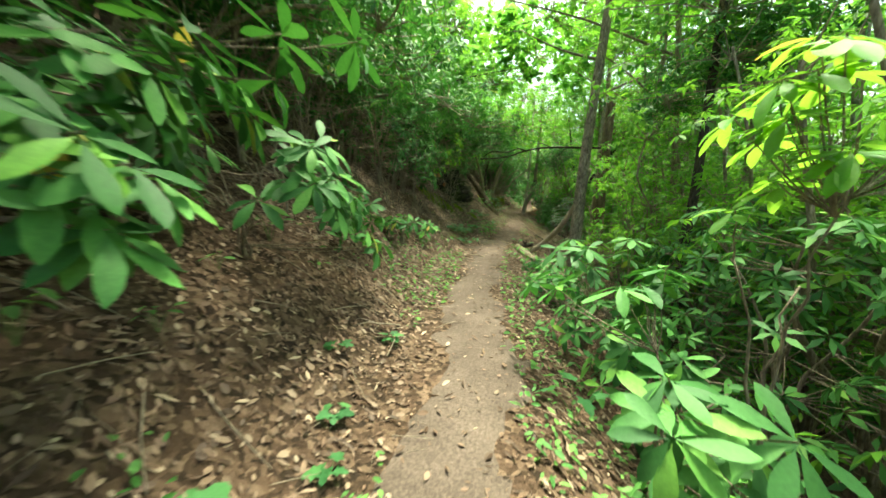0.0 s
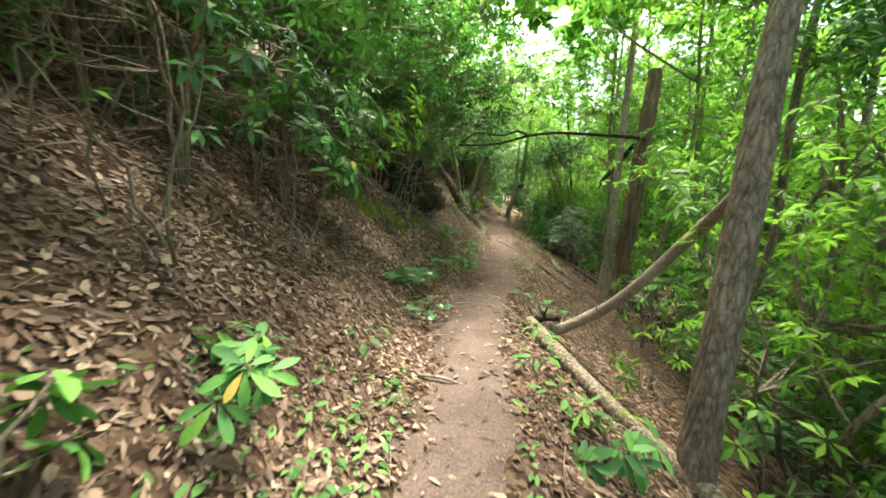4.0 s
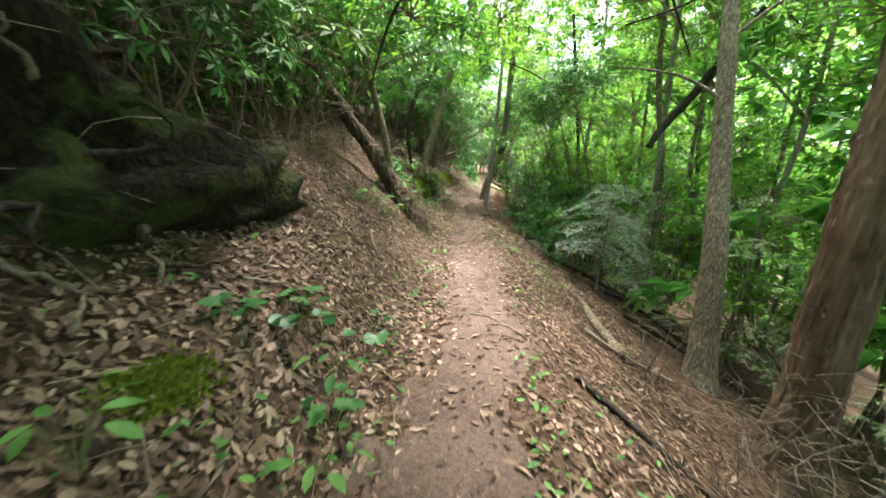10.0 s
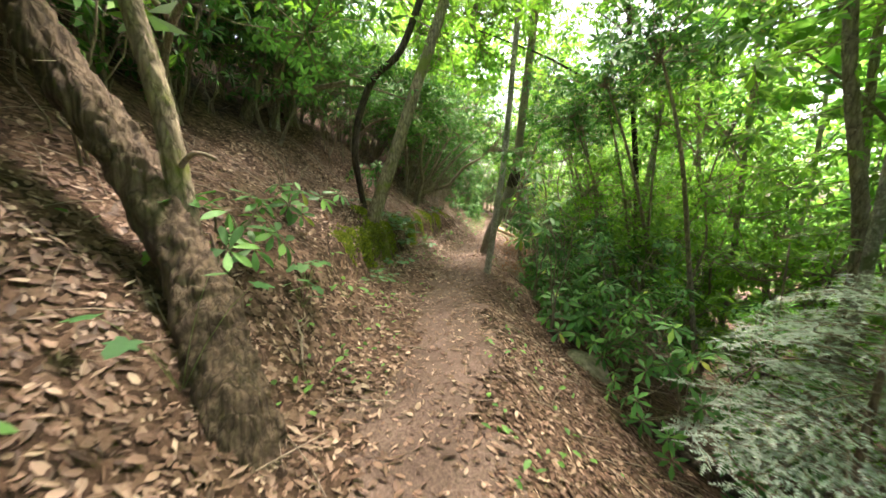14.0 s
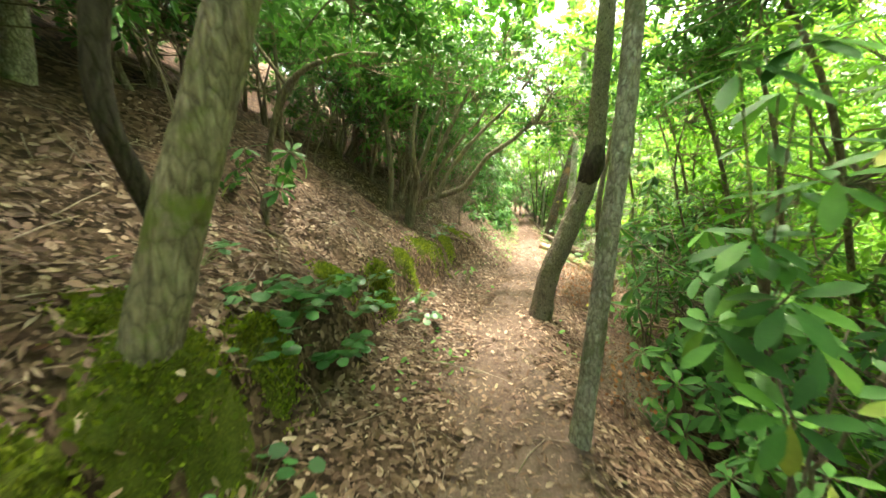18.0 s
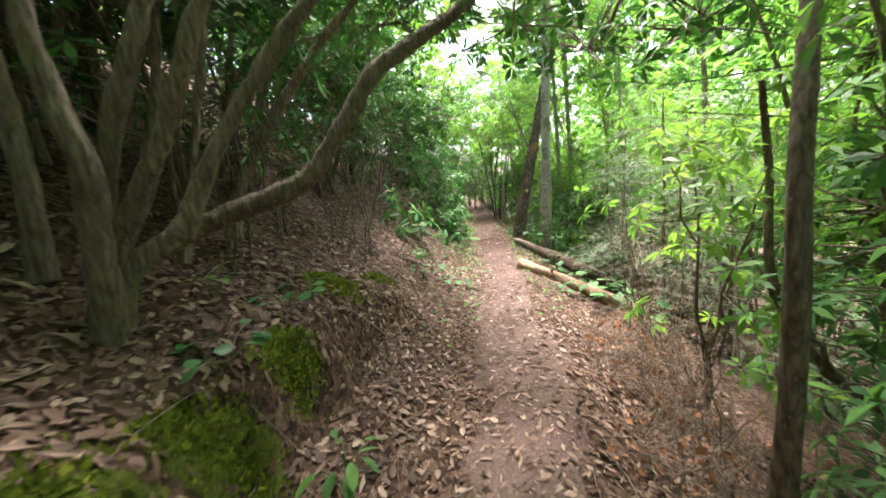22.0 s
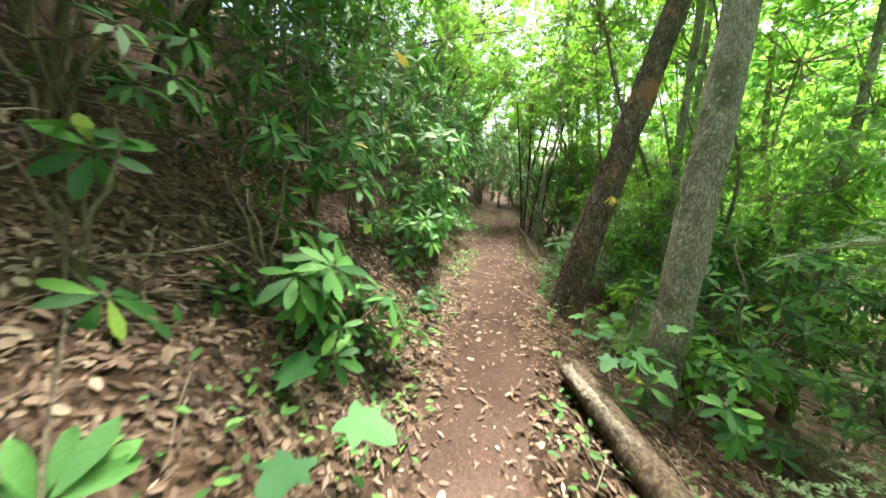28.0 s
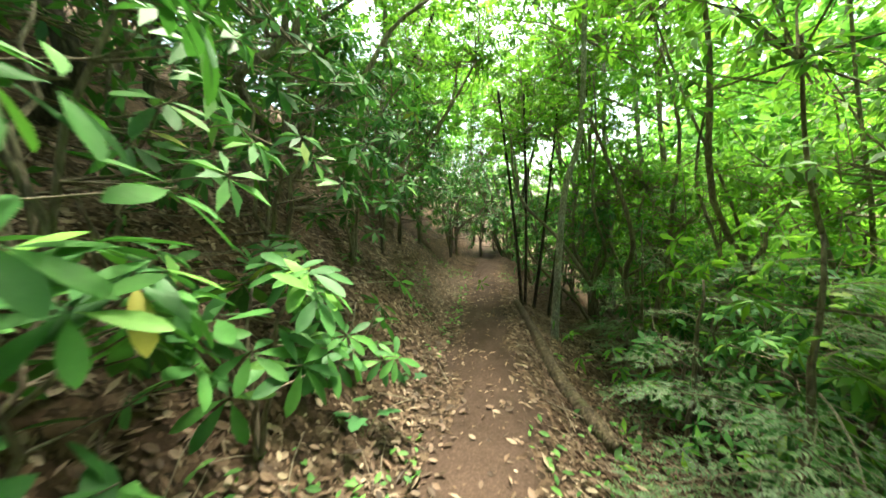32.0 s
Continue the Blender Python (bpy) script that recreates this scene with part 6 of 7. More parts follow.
# ---------- young hemlocks ----------
for k, (y, d, tall, reach, n, mat) in enumerate([
    (16.2, 2.4, 2.1, 0.9, 46, M_SILVER), (16.8, 3.9, 2.8, 1.3, 24, M_NEEDLE), (14.6, 4.0, 3.0, 1.4, 24, M_NEEDLE), (18.6, 4.4, 3.0, 1.2, 24, M_NEEDLE),
    (12.0, 4.8, 3.4, 1.5, 24, M_NEEDLE), (28.2, 2.9, 4.2, 1.7, 50, M_NEEDLE), (29.6, 2.7, 3.4, 1.4, 40, M_NEEDLE), (30.4, 3.9, 4.8, 1.8, 44, M_NEEDLE), (26.9, 3.2, 3.0, 1.3, 32, M_NEEDLE), (17.4, 4.8, 4.2, 1.6, 34, M_NEEDLE), (9.6, 5.4, 3.6, 1.6, 30, M_NEEDLE), (26.6, -3.4, 4.0, 1.7, 34, M_NEEDLE), (24.2, -4.6, 4.0, 1.7, 34, M_NEEDLE), (30.8, 3.0, 3.0, 1.3, 22, M_NEEDLE), (34.9, 1.7, 2.0, 0.95, 34, M_NEEDLE),
    (36.2, 1.9, 1.7, 0.9, 24, M_NEEDLE), (37.8, 2.2, 2.2, 1.0, 24, M_NEEDLE), (32.3, 1.45, 0.8, 0.6, 26, M_NEEDLE), (33.6, 2.4, 1.6, 0.9, 20, M_NEEDLE), (11.0, -3.4, 3.4, 1.4, 26, M_NEEDLE), (27.5, -3.6, 3.6, 1.6, 30, M_NEEDLE),
]):
    x = float(centre(y)) + d / 0.965
    hemlock(ground_at(x, y), tall, reach, n if mat is M_SILVER else int(n * 0.52), 600 + k, "silvery green young hemlock with drooping sprays" if mat is M_SILVER else "young hemlock with flat drooping green boughs", mat, None, 0.35 if mat is M_SILVER else 0.15)


def flakes(ob, base, route, r0, r1, n, seed, material, names="bark_flake", size=(0.04, 0.1)):
    """Loose curled plates of bark round a trunk."""
    g = random.Random(seed)
    pts = spline([Vector(p) - Vector(base) for p in route], 8)
    for k in range(n):
        i = g.randrange(1, len(pts) - 1)
        p, ahead = pts[i], (pts[i + 1] - pts[i - 1]).normalized()
        a = ahead.cross(Vector((0.3, 0.9, 0.1))).normalized()
        b = ahead.cross(a)
        rad = r0 + (r1 - r0) * i / len(pts)
        w0, span, ln = g.uniform(0, 6.28), g.uniform(0.12, 0.28), g.uniform(*size)
        verts, faces = [], []
        for u in range(4):
            for v in range(4):
                w = w0 + span * (u / 3 - 0.5) * (1 - 0.3 * abs(v / 3 - 0.4))
                q = rad + 0.004 + 0.014 * (v / 3) ** 2 + 0.006 * g.random()
                verts.append(p + ahead * (ln * (v / 3 - 0.5) * -1) + (a * math.cos(w) + b * math.sin(w)) * q)
        m = len(verts)
        verts += [x - (x - p).normalized() * 0.006 for x in verts]
        for u in range(3):
            for v in range(3):
                c = u * 4 + v
                faces += [(c, c + 1, c + 5, c + 4), (m + c, m + c + 4, m + c + 5, m + c + 1)]
        rim = [0, 1, 2, 3, 7, 11, 15, 14, 13, 12, 8, 4]
        for u in range(12):
            c, d = rim[u], rim[(u + 1) % 12]
            faces.append((c, m + c, m + d, d))
        part(names, mesh_of(names, verts, faces, material, False), ob)


for ob in [o for o in scene.objects if o.name.startswith("dead_tree") and o.parent is None]:
    if ob.location.y > 30:
        flakes(ob, ob.location, [ob.location, (9.32, 33.13, 0.7), (9.58, 33.22, 1.5), (9.99, 33.38, 2.8), (10.3, 33.5, 3.8)], 0.195, 0.16, 50, 3, M_BARK_RED)
    else:
        flakes(ob, ob.location, [ob.location, (5.72, 12.65, 0.9), (5.8, 12.75, 2.6), (5.9, 12.9, 3.9)], 0.225, 0.17, 26, 5, M_BARK_RED)

# ---------- dry leaves on the ground ----------


def litter(name, count, seed, y0, y1, d0, d1, keep, size=(0.05, 0.1), label="", shape=LEAF_DRY):
    g = np.random.default_rng(seed)
    y, d = g.uniform(y0, y1, count), g.uniform(d0, d1, count)
    ok = g.random(count) < keep(y, d)
    y, d = y[ok], d[ok]
    x = centre(y) + d / 0.965
    z = height(x, y)
    e = 0.05
    nx, ny = -(height(x + e, y) - z) / e, -(height(x, y + e) - z) / e
    n = len(x)
    normal = np.stack([nx, ny, np.ones(n)], -1) + g.normal(0, 0.27, (n, 3))
    w = g.uniform(0, 6.28, n)
    ahead = np.stack([np.cos(w), np.sin(w), -(nx * np.cos(w) + ny * np.sin(w)) + g.normal(0, 0.2, n)], -1)
    on_path = np.where(np.abs(d) < 0.7, np.maximum(0, tread(d, y)), 0)
    at = np.stack([x, y, z + on_path + np.where(on_path > 0, 0.002, 0.003) + g.uniform(0, 0.019, n) * np.where(on_path > 0.008, 0.35, 1)], -1)
    return tagged(new(name, scattered(name, shape, placed_on(at, ahead, normal, size[0] + (size[1] - size[0]) * g.random(n) ** 2.1), M_LITTER, False)), label, "leaves", "", "stuff")


def spread(y, d):
    a = np.abs(d + 0.06 * np.sin(y * 1.7))
    trail = np.interp(y, [0, 5, 8, 11, 14, 18, 22, 27, 30, 33, 45], [0.05, 0.06, 0.07, 0.12, 0.22, 0.34, 0.5, 0.4, 0.14, 0.1, 0.08])
    edge = np.interp(a, [0.15, 0.35, 0.6], [0, 0.2, 1])
    return np.clip(trail * (1 - edge) + edge * np.interp(wob(x=d * 1.5, y=y), [-0.6, 0.2], [0.45, 1.0]), 0, 1) * np.interp(a, [1, 1.8, 4], [1, 0.75, 0.4])


litter("leaf_litter", 190000, 1, -1, 42, -3.6, 2.2, spread, (0.03, 0.085), "dry brown fallen leaves thick on the ground")
litter("leaf_crumbs", 190000, 2, -1, 42, -3.6, 2.2, spread, (0.03, 0.12), "narrow dry leaves and leaf scraps among the litter", LEAF_STRIP)

# ---------- ground cover, seedlings, rosettes ----------


def cover_keep(y, d):
    a = np.interp(y, [-1, 0, 2, 5, 6, 7, 11, 12, 26, 28, 33, 36, 42], [0.6, 0.5, 0.42, 0.5, 0.35, 0.25, 0.25, 0.12, 0.08, 0.14, 0.4, 0.35, 0.3])
    return a * np.interp(d, [-2.2, -1.4, -0.9, -0.42, -0.3, 0.3, 0.42, 0.8, 1.6], [0.04, 0.22, 0.75, 1.0, 0.0, 0.0, 0.8, 0.5, 0.1]) * np.where(y < 5.5, wob(d * 2.2 + 3, y * 1.3) > -0.12, wob(d * 2.2 + 3, y * 1.3) > 0.02)


def ground_cover(count, seed):
    g = np.random.default_rng(seed)
    y, d = g.uniform(-1, 42, count), g.uniform(-2.2, 1.6, count)
    ok = g.random(count) < cover_keep(y, d)
    y, d = y[ok], d[ok]
    n = len(y)
    x = centre(y) + d / 0.965
    at = np.stack([x, y, height(x, y) + g.uniform(0.01, 0.09, n)], -1)
    w = g.uniform(0, 6.28, n)
    ahead = np.stack([np.cos(w), np.sin(w), g.normal(0.1, 0.3, n)], -1)
    normal = np.stack([g.normal(0, 0.35, n), g.normal(0, 0.35, n), np.ones(n)], -1)
    return tagged(new("ground_cover", scattered("ground_cover", LEAF_SMALL, placed_on(at, ahead, normal, g.uniform(0.03, 0.085, n)), M_SEEDLING)),
                  "small green leafy ground cover at the path edge", "ground cover", "", "stuff")


ground_cover(105000, 3)


def round_leaf(n=10, notch=0.25):
    pts = [(0, 0, 0)]
    for k in range(n + 1):
        w = math.pi * 0.5 - (k / n - 0.5) * 2 * math.pi * (1 - notch * 0.25)
        q = 0.5 * (1 + 0.06 * math.cos(k * 3.1))
        pts.append((math.cos(w) * q, 0.35 + math.sin(w) * q, 0.05 * math.cos(2 * w)))
    return np.array(pts), [(0, k + 1, k + 2) for k in range(n)]


def lobed_leaf():
    pts = [(0, 0, 0)]
    for w, q in [(-2.6, 0.42), (-2.15, 0.62), (-1.75, 0.4), (-1.2, 0.72), (-0.85, 0.5), (-0.35, 0.8), (0, 0.98), (0.35, 0.8), (0.85, 0.5), (1.2, 0.72), (1.75, 0.4), (2.15, 0.62), (2.6, 0.42)]:
        pts.append((math.sin(w) * q * 0.8, 0.2 + math.cos(w) * q * 0.8, -0.08 * q * q + 0.05 * abs(math.sin(w * 2))))
    return np.array(pts), [(0, k + 1, k) for k in range(1, 13)][::1]


SMALL = {"round": round_leaf(), "lobed": lobed_leaf(), "oval": blade([(0, 0.02), (0.2, 0.16), (0.5, 0.24), (0.8, 0.16), (1.0, 0.01)], 0.25, 0.2)}
SMALL_MESH = {k: mesh_of("leaf", v.tolist(), f, {"round": M_GALAX, "lobed": M_LOBED, "oval": M_SEEDLING}[k]) for k, (v, f) in SMALL.items()}


def herb(at, kind, leaves, size, tall, wide, seed, label, category="plant", group="", name="seedling"):
    """A small plant: thin stalks, each with one leaf."""
    g = random.Random(seed)
    ob = thing(name, at, label, category, group)
    stalks = []
    for k in range(leaves):
        w = 6.28 * k / leaves + g.uniform(-0.5, 0.5)
        q = wide * math.sqrt(g.uniform(0.08, 1))
        tip = Vector((math.cos(w) * q, math.sin(w) * q, tall * g.uniform(0.55, 1.0)))
        stalks.append(tube(bent((0, 0, -0.02), tip, (0, 0, tall * 0.12), 3), taper(4, 0.0025, 0.0015), 4, 0, 0, False))
        leaf = new("leaf", SMALL_MESH[kind])
        leaf.parent = ob
        s_ = g.uniform(*size)
        leaf.matrix_local = Matrix.Translation(tip) @ pose(0, 0, 0, g.uniform(-28, 12), g.uniform(-20, 20), math.degrees(w) - 90 + g.uniform(-30, 30)) @ Matrix.Diagonal((s_, s_, s_, 1))
    v, f = merged(stalks)
    part("stalk", mesh_of("stalk", v, f, M_GREEN_STEM), ob)["kind"] = "stuff"
    return ob


def spot(y, d):
    return ground_at(float(centre(y)) + d / 0.965, y)


for k, (y, d, n, wide) in enumerate([(8.3, -0.62, 24, 0.3), (8.89, -0.98, 44, 0.26), (8.67, -1.05, 34, 0.24), (9.24, -0.98, 40, 0.24), (9.54, -0.93, 22, 0.2), (10.39, -0.95, 12, 0.18), (22.4, -1.45, 34, 0.36), (22.1, -1.3, 26, 0.3), (21.1, -1.5, 30, 0.3), (20.7, -1.3, 20, 0.25), (21.35, -1.2, 60, 0.26), (21.55, -1.32, 60, 0.26), (21.85, -1.28, 44, 0.24), (21.2, -1.35, 40, 0.24), (22.6, -0.95, 18, 0.22), (21.2, -1.9, 20, 0.25), (20.3, -1.05, 22, 0.28),
                                     (19.2, -1.0, 24, 0.28), (23.0, -1.15, 16, 0.22), (12.6, -1.15, 16, 0.25), (12.9, -0.8, 10, 0.2), (32.1, -0.8, 14, 0.25), (32.5, -0.75, 16, 0.25), (32.7, -0.95, 12, 0.22), (24.9, -1.5, 12, 0.22), (25.6, -1.6, 14, 0.25)]):
    herb(spot(y, d), "round", n, (0.065, 0.105), 0.15, wide, 50 + k, "rosette of glossy round green leaves on the bank", "plant", "glossy ground plants", "rosette_plant")
for k, (y, d, n, s_, tall) in enumerate([(30.45, -0.75, 3, 0.22, 0.32), (35.6, -0.72, 4, 0.15, 0.2), (36.3, -0.62, 3, 0.09, 0.1), (3.0, 0.85, 4, 0.13, 0.3), (2.2, 0.75, 4, 0.14, 0.25), (31.3, 0.95, 9, 0.13, 0.7), (31.35, 1.25, 9, 0.13, 0.75), (28.9, 0.95, 6, 0.11, 0.25), (29.4, 1.1, 6, 0.12, 0.3),
                                         (28.0, 1.0, 5, 0.1, 0.15), (28.0, 1.4, 10, 0.18, 0.4), (28.3, 1.75, 10, 0.18, 0.42), (27.5, 1.6, 10, 0.19, 0.4), (28.8, 1.3, 8, 0.15, 0.3), (27.2, 1.9, 9, 0.18, 0.4), (11.0, -0.55, 8, 0.1, 0.22), (12.1, -0.75, 7, 0.1, 0.15), (1.8, -0.75, 6, 0.09, 0.08), (2.4, -0.95, 6, 0.09, 0.08), (1.4, -0.6, 5, 0.08, 0.07), (2.9, -0.7, 6, 0.09, 0.08), (28.5, -0.75, 4, 0.09, 0.15), (0.95, -0.85, 5, 0.14, 0.15), (32.1, 0.95, 4, 0.14, 0.4), (16.35, -1.15, 4, 0.14, 0.55), (15.9, 0.66, 3, 0.1, 0.1), (15.75, 1.01, 2, 0.09, 0.08), (17.76, -1.22, 7, 0.12, 0.25), (17.5, -1.14, 6, 0.12, 0.2), (27.89, -0.89, 5, 0.1, 0.14), (28.03, -0.64, 5, 0.1, 0.14), (27.65, -1.18, 5, 0.1, 0.16), (28.15, -1.04, 6, 0.1, 0.14), (10.0, -0.87, 9, 0.12, 0.26), (9.31, 0.57, 6, 0.1, 0.2), (8.95, 1.03, 9, 0.13, 0.3), (12.78, -1.21, 8, 0.09, 0.15), (12.41, -1.35, 8, 0.1, 0.16)]):
    herb(spot(y, d), "lobed", n, (s_ * 0.8, s_ * 1.15), tall, min(0.34, tall * 0.7), 80 + k, "young plant with broad lobed bright green leaves", "plant", "lobed plants", "lobed_seedling")
SEED = [herb(spot(-4 - k, 1.5), "oval", n, sz, tall, wide, 120 + k, "small seedling with a few fresh green leaves", "plant", "seedlings")
        for k, (n, sz, tall, wide) in enumerate([(5, (0.07, 0.11), 0.14, 0.08), (7, (0.06, 0.1), 0.2, 0.1), (4, (0.05, 0.08), 0.08, 0.06), (9, (0.07, 0.11), 0.26, 0.13)])]
g = random.Random(4)
for k in range(54):
    y = g.uniform(-0.5, 38)
    d = -g.uniform(0.5, 2.0) if g.random() < 0.7 else g.uniform(0.5, 1.5)
    if 12 < y < 27 and g.random() < 0.6:
        continue
    p = spot(y, d)
    q = g.uniform(0.7, 1.3)
    copy_thing(SEED[k % 4], pose(p.x, p.y, p.z, 0, 0, g.uniform(0, 360))).scale = (q, q, q)
for k, (y, d, n) in enumerate([(6.9, 0.75, 10), (7.4, 0.62, 12), (8.0, 0.7, 10), (10.6, -0.6, 9), (11.2, -0.75, 10), (11.8, -0.65, 8), (12.4, -0.85, 9), (15.5, -1.46, 18), (15.6, -1.25, 16), (15.35, -1.6, 14), (15.39, -0.48, 6), (18.1, -1.0, 8), (29.6, -0.7, 9), (31.6, -0.62, 9), (32.6, 0.62, 8)]):
    herb(spot(y, d), "oval", n, (0.08, 0.13), 0.2, 0.18, 160 + k, "leafy green seedling clump among the dry leaves", "plant", "seedling clumps", "seedling_clump")

# ---------- moss cushions ----------


def moss(y, d, ry, rd, thick, seed):
    n, m = 40, 14
    c = spot(y, d)
    verts, faces = [], []
    for j in range(m + 1):
        for k in range(n):
            w, q = 6.283 * k / n, j / m
            yy = y + math.cos(w) * ry * q * (1 + 0.2 * math.sin(3 * w + seed))
            dd = d + math.sin(w) * rd * q * (1 + 0.2 * math.cos(2 * w + seed))
            p = spot(yy, dd)
            p.z += thick * (1 - q * q) * (1 + 0.5 * noise.noise(p * 5)) + 0.035 * noise.noise(p * 9) + 0.018 * noise.noise(p * 24) - 0.03 * q ** 6
            verts.append(p - c)
    for j in range(m):
        for k in range(n):
            a, b = j * n + k, j * n + (k + 1) % n
            faces.append((a, a + n, b + n, b))
    ob = thing("moss_cushion", c, "bright green moss cushion on the bank edge", "moss", "moss cushions")
    part("cushion", mesh_of("cushion", verts, faces, M_MOSS), ob)
    g2 = np.random.default_rng(seed)
    k = 1500
    yy, dd = y + g2.normal(0, 0.42, k) * ry, d + g2.normal(0, 0.42, k) * rd
    xx = centre(yy) + dd / 0.965
    q2 = np.clip(((yy - y) / ry) ** 2 + ((dd - d) / rd) ** 2, 0, 1)
    at = np.stack([xx, yy, height(xx, yy) + thick * (1 - q2) - 0.004], -1) - np.array(c)
    ahead = g2.normal(0, 0.5, (k, 3)) + (0, 0, 1)
    tuft = part("tuft", scattered("tuft", LEAF_FLAT, placed_on(at, ahead, g2.normal(0, 1, (k, 3)), g2.uniform(0.018, 0.05, k)), M_MOSS_TUFT), ob)
    tuft["kind"] = "stuff"


M_MOSS_TUFT = leaf_material("moss_tuft", [(0.0, (0.05, 0.07, 0.012)), (0.5, (0.14, 0.17, 0.02)), (1.0, (0.27, 0.3, 0.035))], 0.8, (0.3, 0.45, 0.05), 0.3, 0.2)
for k, (y, d, ry, rd, th) in enumerate([(20.35, -1.34, 0.5, 0.34, 0.09), (19.9, -1.36, 0.36, 0.26, 0.07), (19.45, -1.38, 0.34, 0.24, 0.06), (19.05, -1.36, 0.24, 0.2, 0.05), (20.85, -1.3, 0.32, 0.24, 0.06), (20.5, -1.6, 0.3, 0.24, 0.05), (22.6, -1.34, 0.34, 0.22, 0.05),
                                        (23.3, -1.32, 0.42, 0.26, 0.06), (24.0, -1.36, 0.5, 0.3, 0.06), (24.6, -1.34, 0.4, 0.26, 0.06), (25.2, -1.4, 0.3, 0.22, 0.05), (22.0, -1.5, 0.3, 0.24, 0.05), (26.2, -1.6, 0.45, 0.34, 0.05), (26.9, -1.5, 0.3, 0.25, 0.04),
                                        (10.6, -1.9, 0.6, 0.5, 0.09), (11.4, -1.7, 0.3, 0.22, 0.04), (11.9, -1.3, 0.34, 0.2, 0.03), (10.1, -2.2, 0.5, 0.4, 0.1), (13.0, -2.3, 0.5, 0.4, 0.1)]):
    moss(y, d, ry * 0.62, rd * 0.66, th * 0.8, 10 + k)

# ---------- twigs and roots on the ground ----------
TWIGS = []
for k in range(5):
    g = random.Random(70 + k)
    ob = thing("fallen_twig", ground_at(-4, -5 - k, 0.01), "dry grey-brown twig lying on the leaves", "twig", "fallen twigs")
    ln = g.uniform(0.3, 0.8)
    v, f = tube(bent((0, 0, 0), (0, ln, 0.02), (g.uniform(-0.08, 0.08), 0, 0.03), 7, 0.012, k), taper(8, 0.008, 0.003), 5, 0.1, k)
    part("stem", mesh_of("stem", v, f, M_TWIG), ob)
    for j in range(2):
        y = ln * g.uniform(0.3, 0.7)
        v, f = tube(bent((0, y, 0.03), (g.choice([-1, 1]) * 0.12, y + 0.15, 0.03), (0, 0, 0.01), 3), taper(4, 0.004, 0.002), 4, 0, 0)
        part("side_twig", mesh_of("side_twig", v, f, M_TWIG), ob)
    TWIGS.append(ob)
g = random.Random(8)
for k in range(26):
    y, d = g.uniform(-0.5, 38), (-g.uniform(0.4, 3.0) if g.random() < 0.7 else g.uniform(0.45, 2.2))
    p = spot(y, d)
    e = spot(y + 0.3, d)
    q = g.uniform(0.7, 1.6)
    m = Matrix.Translation(p + Vector((0, 0, 0.025))) @ (spot(y, d + 0.2) - p).to_track_quat("X", "Z").to_matrix().to_4x4() @ pose(0, 0, 0, 0, 0, g.uniform(0, 360))
    copy_thing(TWIGS[k % 5], m).scale = (q, q, q)
for k, pts in enumerate([[(9.25, -0.42), (9.35, -0.1), (9.3, 0.2)], [(9.6, -0.45), (9.45, -0.15), (9.1, 0.02)], [(8.9, -0.4), (9.0, -0.1), (8.85, 0.15)], [(7.1, -0.4), (7.0, 0.0)], [(33.4, 0.3), (33.0, 0.6)]]):
    P = [spot(y, d) + Vector((0, 0, 0.018)) for y, d in pts]
    if len(P) == 2:
        P.insert(1, (P[0] + P[1]) / 2 + Vector((0, 0.02, 0.01)))
    log(P, 0.014, 0.008, "thin bare root crossing the path", M_TWIG, 40 + k, 0, "tree_root", 7, 0.15)

# ---------- dead brush on the downhill edge ----------


def brush(y, d, wide, tall, count, seed):
    """A low tangle of dead twigs with a few curled brown leaves."""
    g = random.Random(seed)
    c = spot(y, d)
    ob = thing("dead_brush", c, "tangle of dead brown twigs on the downhill edge", "brush", "dead brush")
    pieces, ends = [], []
    for k in range(count):
        w, q = g.uniform(0, 6.28), wide * math.sqrt(g.random())
        a = spot(y + math.cos(w) * q, d + math.sin(w) * q) - c
        w += g.uniform(-1, 1)
        e = a + Vector((math.cos(w) * g.uniform(0.1, 0.4), math.sin(w) * g.uniform(0.1, 0.4), tall * g.uniform(0.2, 1.0)))
        pieces.append(tube(bent(a - Vector((0, 0, 0.03)), e, (g.uniform(-0.06, 0.06), g.uniform(-0.06, 0.06), 0.06), 5, 0.015, k), taper(6, g.uniform(0.003, 0.008), 0.0015), 4, 0, 0, False))
        for j in range(2):
            m = a.lerp(e, g.uniform(0.3, 0.8)) + Vector((0, 0, 0.03))
            t = m + Vector((g.uniform(-0.16, 0.16), g.uniform(-0.16, 0.16), g.uniform(-0.03, 0.14)))
            pieces.append(tube(bent(m, t, (0, 0, 0.02), 3), taper(4, 0.0025, 0.001), 3, 0, 0, False))
            ends.append(t)
    v, f = merged(pieces)
    part("twig", mesh_of("twig", v, f, M_TWIG), ob)["kind"] = "stuff"
    g2 = np.random.default_rng(seed)
    at = np.array([tuple(p) for p in ends])
    n = len(at)
    part("dry_leaf", scattered("dry_leaf", LEAF_FLAT, placed_on(at, g2.normal(0, 1, (n, 3)), g2.normal(0, 1, (n, 3)), g2.uniform(0.03, 0.07, n)), M_DEADLEAF), ob, "curled brown leaves")["kind"] = "stuff"


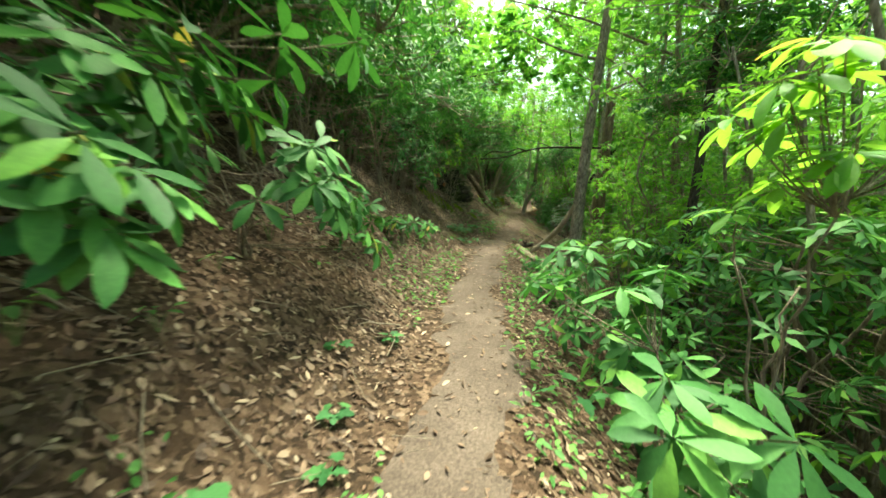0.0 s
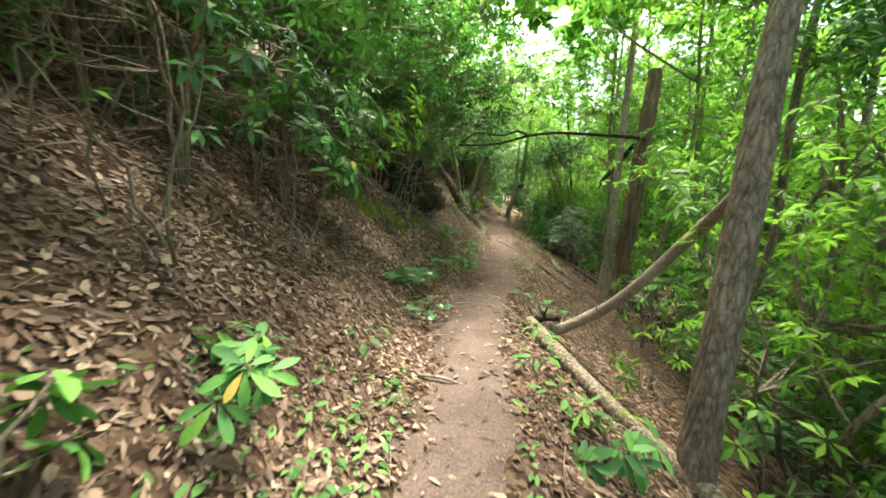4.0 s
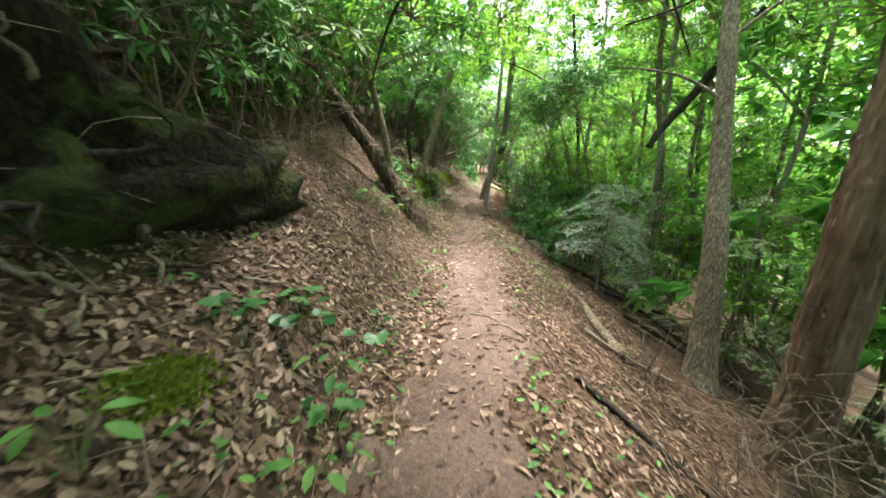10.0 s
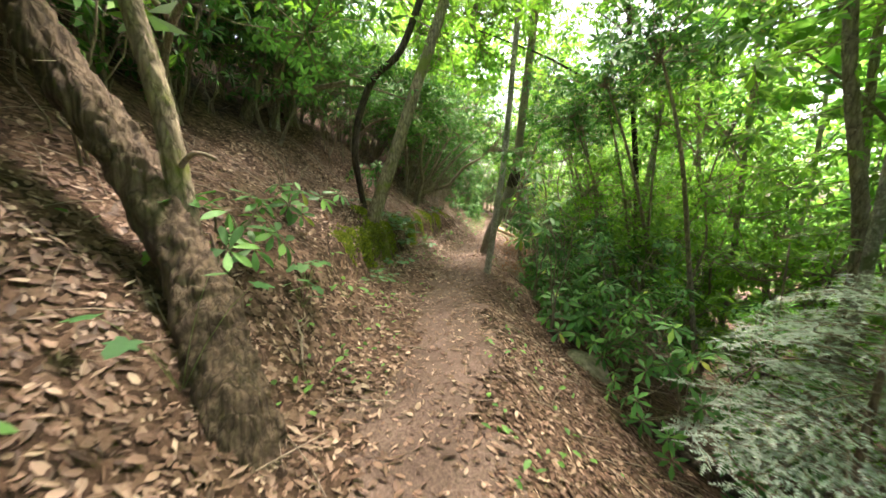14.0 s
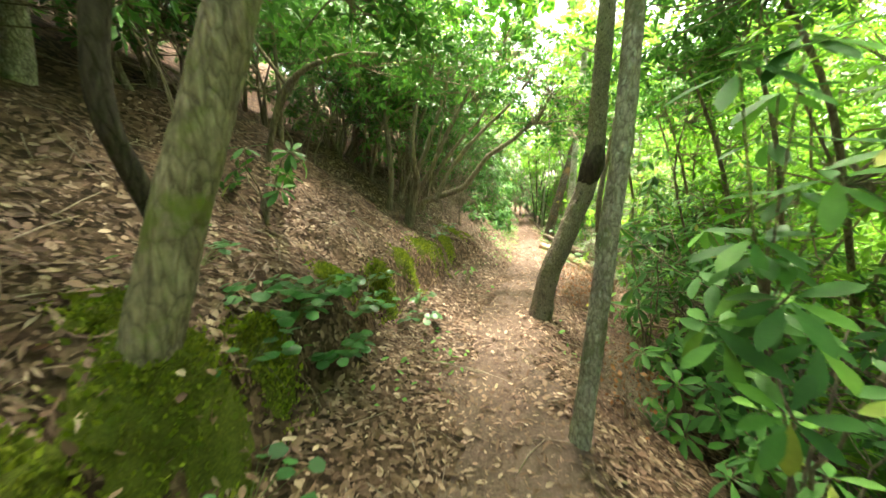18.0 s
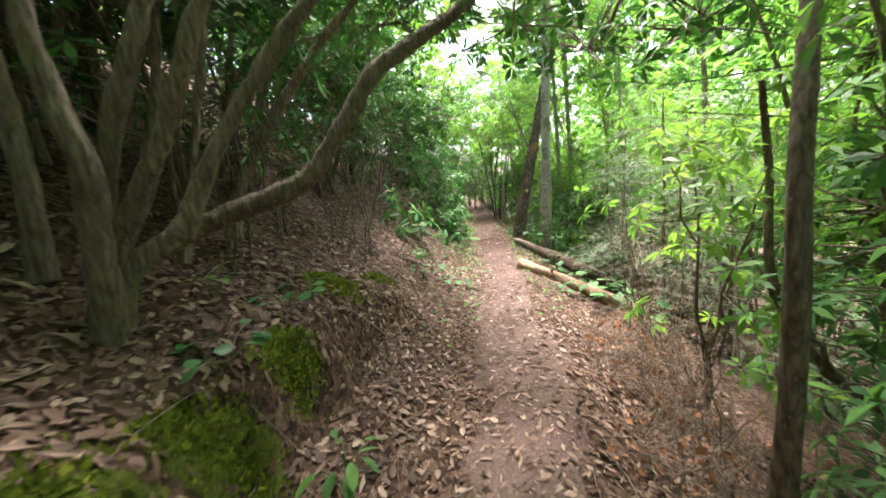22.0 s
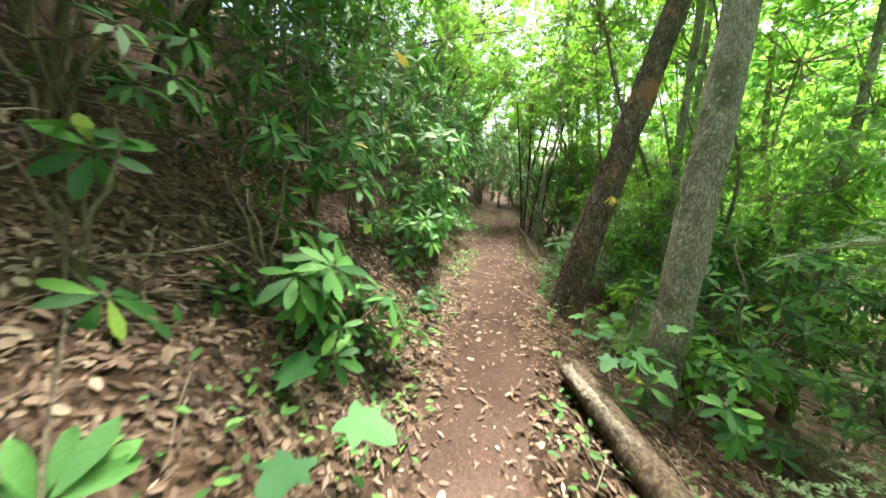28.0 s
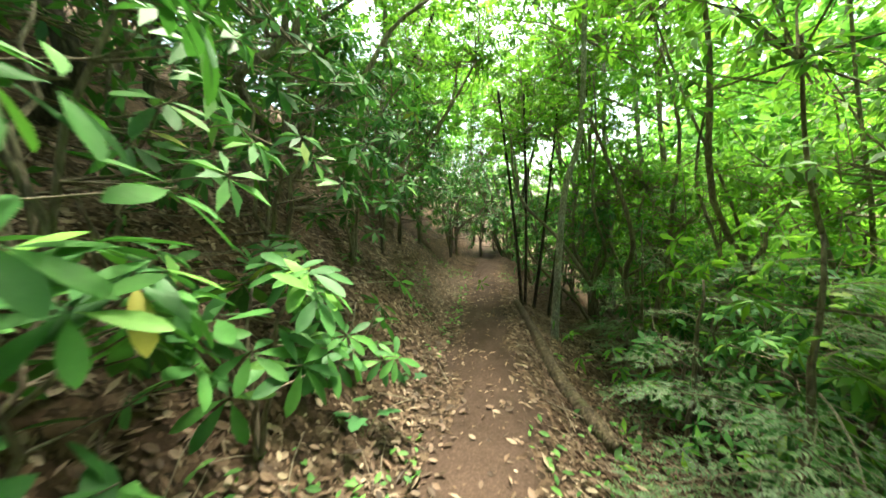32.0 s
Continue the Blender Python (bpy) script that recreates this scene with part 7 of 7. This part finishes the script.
for k, (y, d, wide, tall) in enumerate([(24.4, 1.15, 0.4, 0.4), (24.9, 1.0, 0.35, 0.32), (25.1, 1.5, 0.45, 0.5), (25.6, 1.1, 0.4, 0.38), (25.9, 1.7, 0.45, 0.5), (26.3, 1.2, 0.4, 0.36), (26.8, 1.75, 0.45, 0.45),
                                        (29.2, 1.9, 0.5, 0.5), (28.4, 2.4, 0.5, 0.6), (27.4, 2.5, 0.5, 0.6), (21.6, 1.1, 0.35, 0.35), (22.4, 1.3, 0.4, 0.4)]):
    brush(y, d, wide, tall, 46, 300 + k)

# ---------- dead and yellow leaves caught on twigs ----------
DEAD = mesh_of("leaf", LEAF_SHAPES[1][0].tolist(), LEAF_SHAPES[1][1], M_DEADLEAF)
YELLOW = mesh_of("leaf", LEAF_SHAPES[2][0].tolist(), LEAF_SHAPES[2][1], M_YELLOW)
for k, (x, y, z, n, me, label) in enumerate([
    (0.02, 9.25, 1.62, 8, DEAD, "bunch of hanging dead orange-brown leaves"), (-0.15, 9.05, 1.85, 8, DEAD, "bunch of hanging dead orange-brown leaves"),
    (6.67, 32.85, 2.12, 5, DEAD, "bunch of hanging dead orange-brown leaves"), (7.0, 31.3, 2.2, 1, YELLOW, "single yellowed leaf hanging from a twig"),
    (9.35, 32.75, 1.35, 9, YELLOW, "spray of yellowing leaves beside the dead trunk"),
]):
    g = random.Random(60 + k)
    ob = thing("hanging_leaves", (x, y, z), label, "leaves")
    v, f = tube(bent((0, 0, 0), (-0.25, 0.15, 0.5), (0.02, 0, 0.05), 5), taper(6, 0.004, 0.007), 5)
    part("twig", mesh_of("twig", v, f, M_STEM), ob)
    for j in range(n):
        leaf = new("leaf", me)
        leaf.parent = ob
        q = g.uniform(0.1, 0.15)
        spread_ = 26 if me is DEAD else 60
        leaf.matrix_local = pose(0, 0, 0, -90 + g.uniform(-spread_, spread_), g.uniform(-spread_, spread_), g.uniform(0, 360)) @ Matrix.Diagonal((q, q, q, 1))

g = np.random.default_rng(17)
n = 900
y, d = g.choice([20.4, 20.0, 22.9, 26.3, 10.8, 13.0, 19.0], n) + g.normal(0, 0.4, n), 0
d = g.uniform(-2.2, -0.9, n)
x = centre(y) + d / 0.965
w = g.uniform(0, 6.28, n)
strewn = scattered("strewn_leaves", LEAF_DRY, placed_on(np.stack([x, y, height(x, y) + g.uniform(0.05, 0.1, n)], -1), np.stack([np.cos(w), np.sin(w), g.normal(-0.2, 0.3, n)], -1),
                   np.stack([g.normal(0.3, 0.4, n), g.normal(0, 0.4, n), np.ones(n)], -1), g.uniform(0.04, 0.08, n)), M_LITTER, False)
tagged(new("strewn_leaves", strewn), "loose dry leaves lying over the mossy bank", "leaves", "", "stuff")

# small sticks lying among the leaves
g = np.random.default_rng(23)
n = 5200
y, d = g.uniform(-1, 42, n), g.uniform(-3.4, 2.4, n)
ok = np.abs(d) > g.uniform(0.2, 0.6, n)
y, d = y[ok], d[ok]
n = len(y)
x = centre(y) + d / 0.965
w = g.uniform(0, 6.28, n)
ln = 0.06 + 0.4 * g.random(n) ** 2.2
x2, y2 = x + np.cos(w) * ln, y + np.sin(w) * ln
at = np.stack([x, y, height(x, y) + g.uniform(0.015, 0.04, n)], -1)
to = np.stack([x2, y2, height(x2, y2) + g.uniform(0.015, 0.05, n)], -1)
STICK = (np.array([(-0.011, 0, 0), (0.011, 0, 0), (0, 0, 0.018), (0.02, 0.5, 0.03), (0.04, 0.5, 0.03), (0.03, 0.5, 0.045), (-0.005, 1, 0), (0.005, 1, 0), (0, 1, 0.01)]),
         [(0, 1, 4, 3), (1, 2, 5, 4), (2, 0, 3, 5), (3, 4, 7, 6), (4, 5, 8, 7), (5, 3, 6, 8)])
tagged(new("stick_litter", scattered("stick_litter", STICK, placed_on(at, to - at, np.tile((0.0, 0.0, 1.0), (n, 1)), ln), M_TWIG)), "small dry sticks strewn among the fallen leaves", "sticks", "", "stuff")
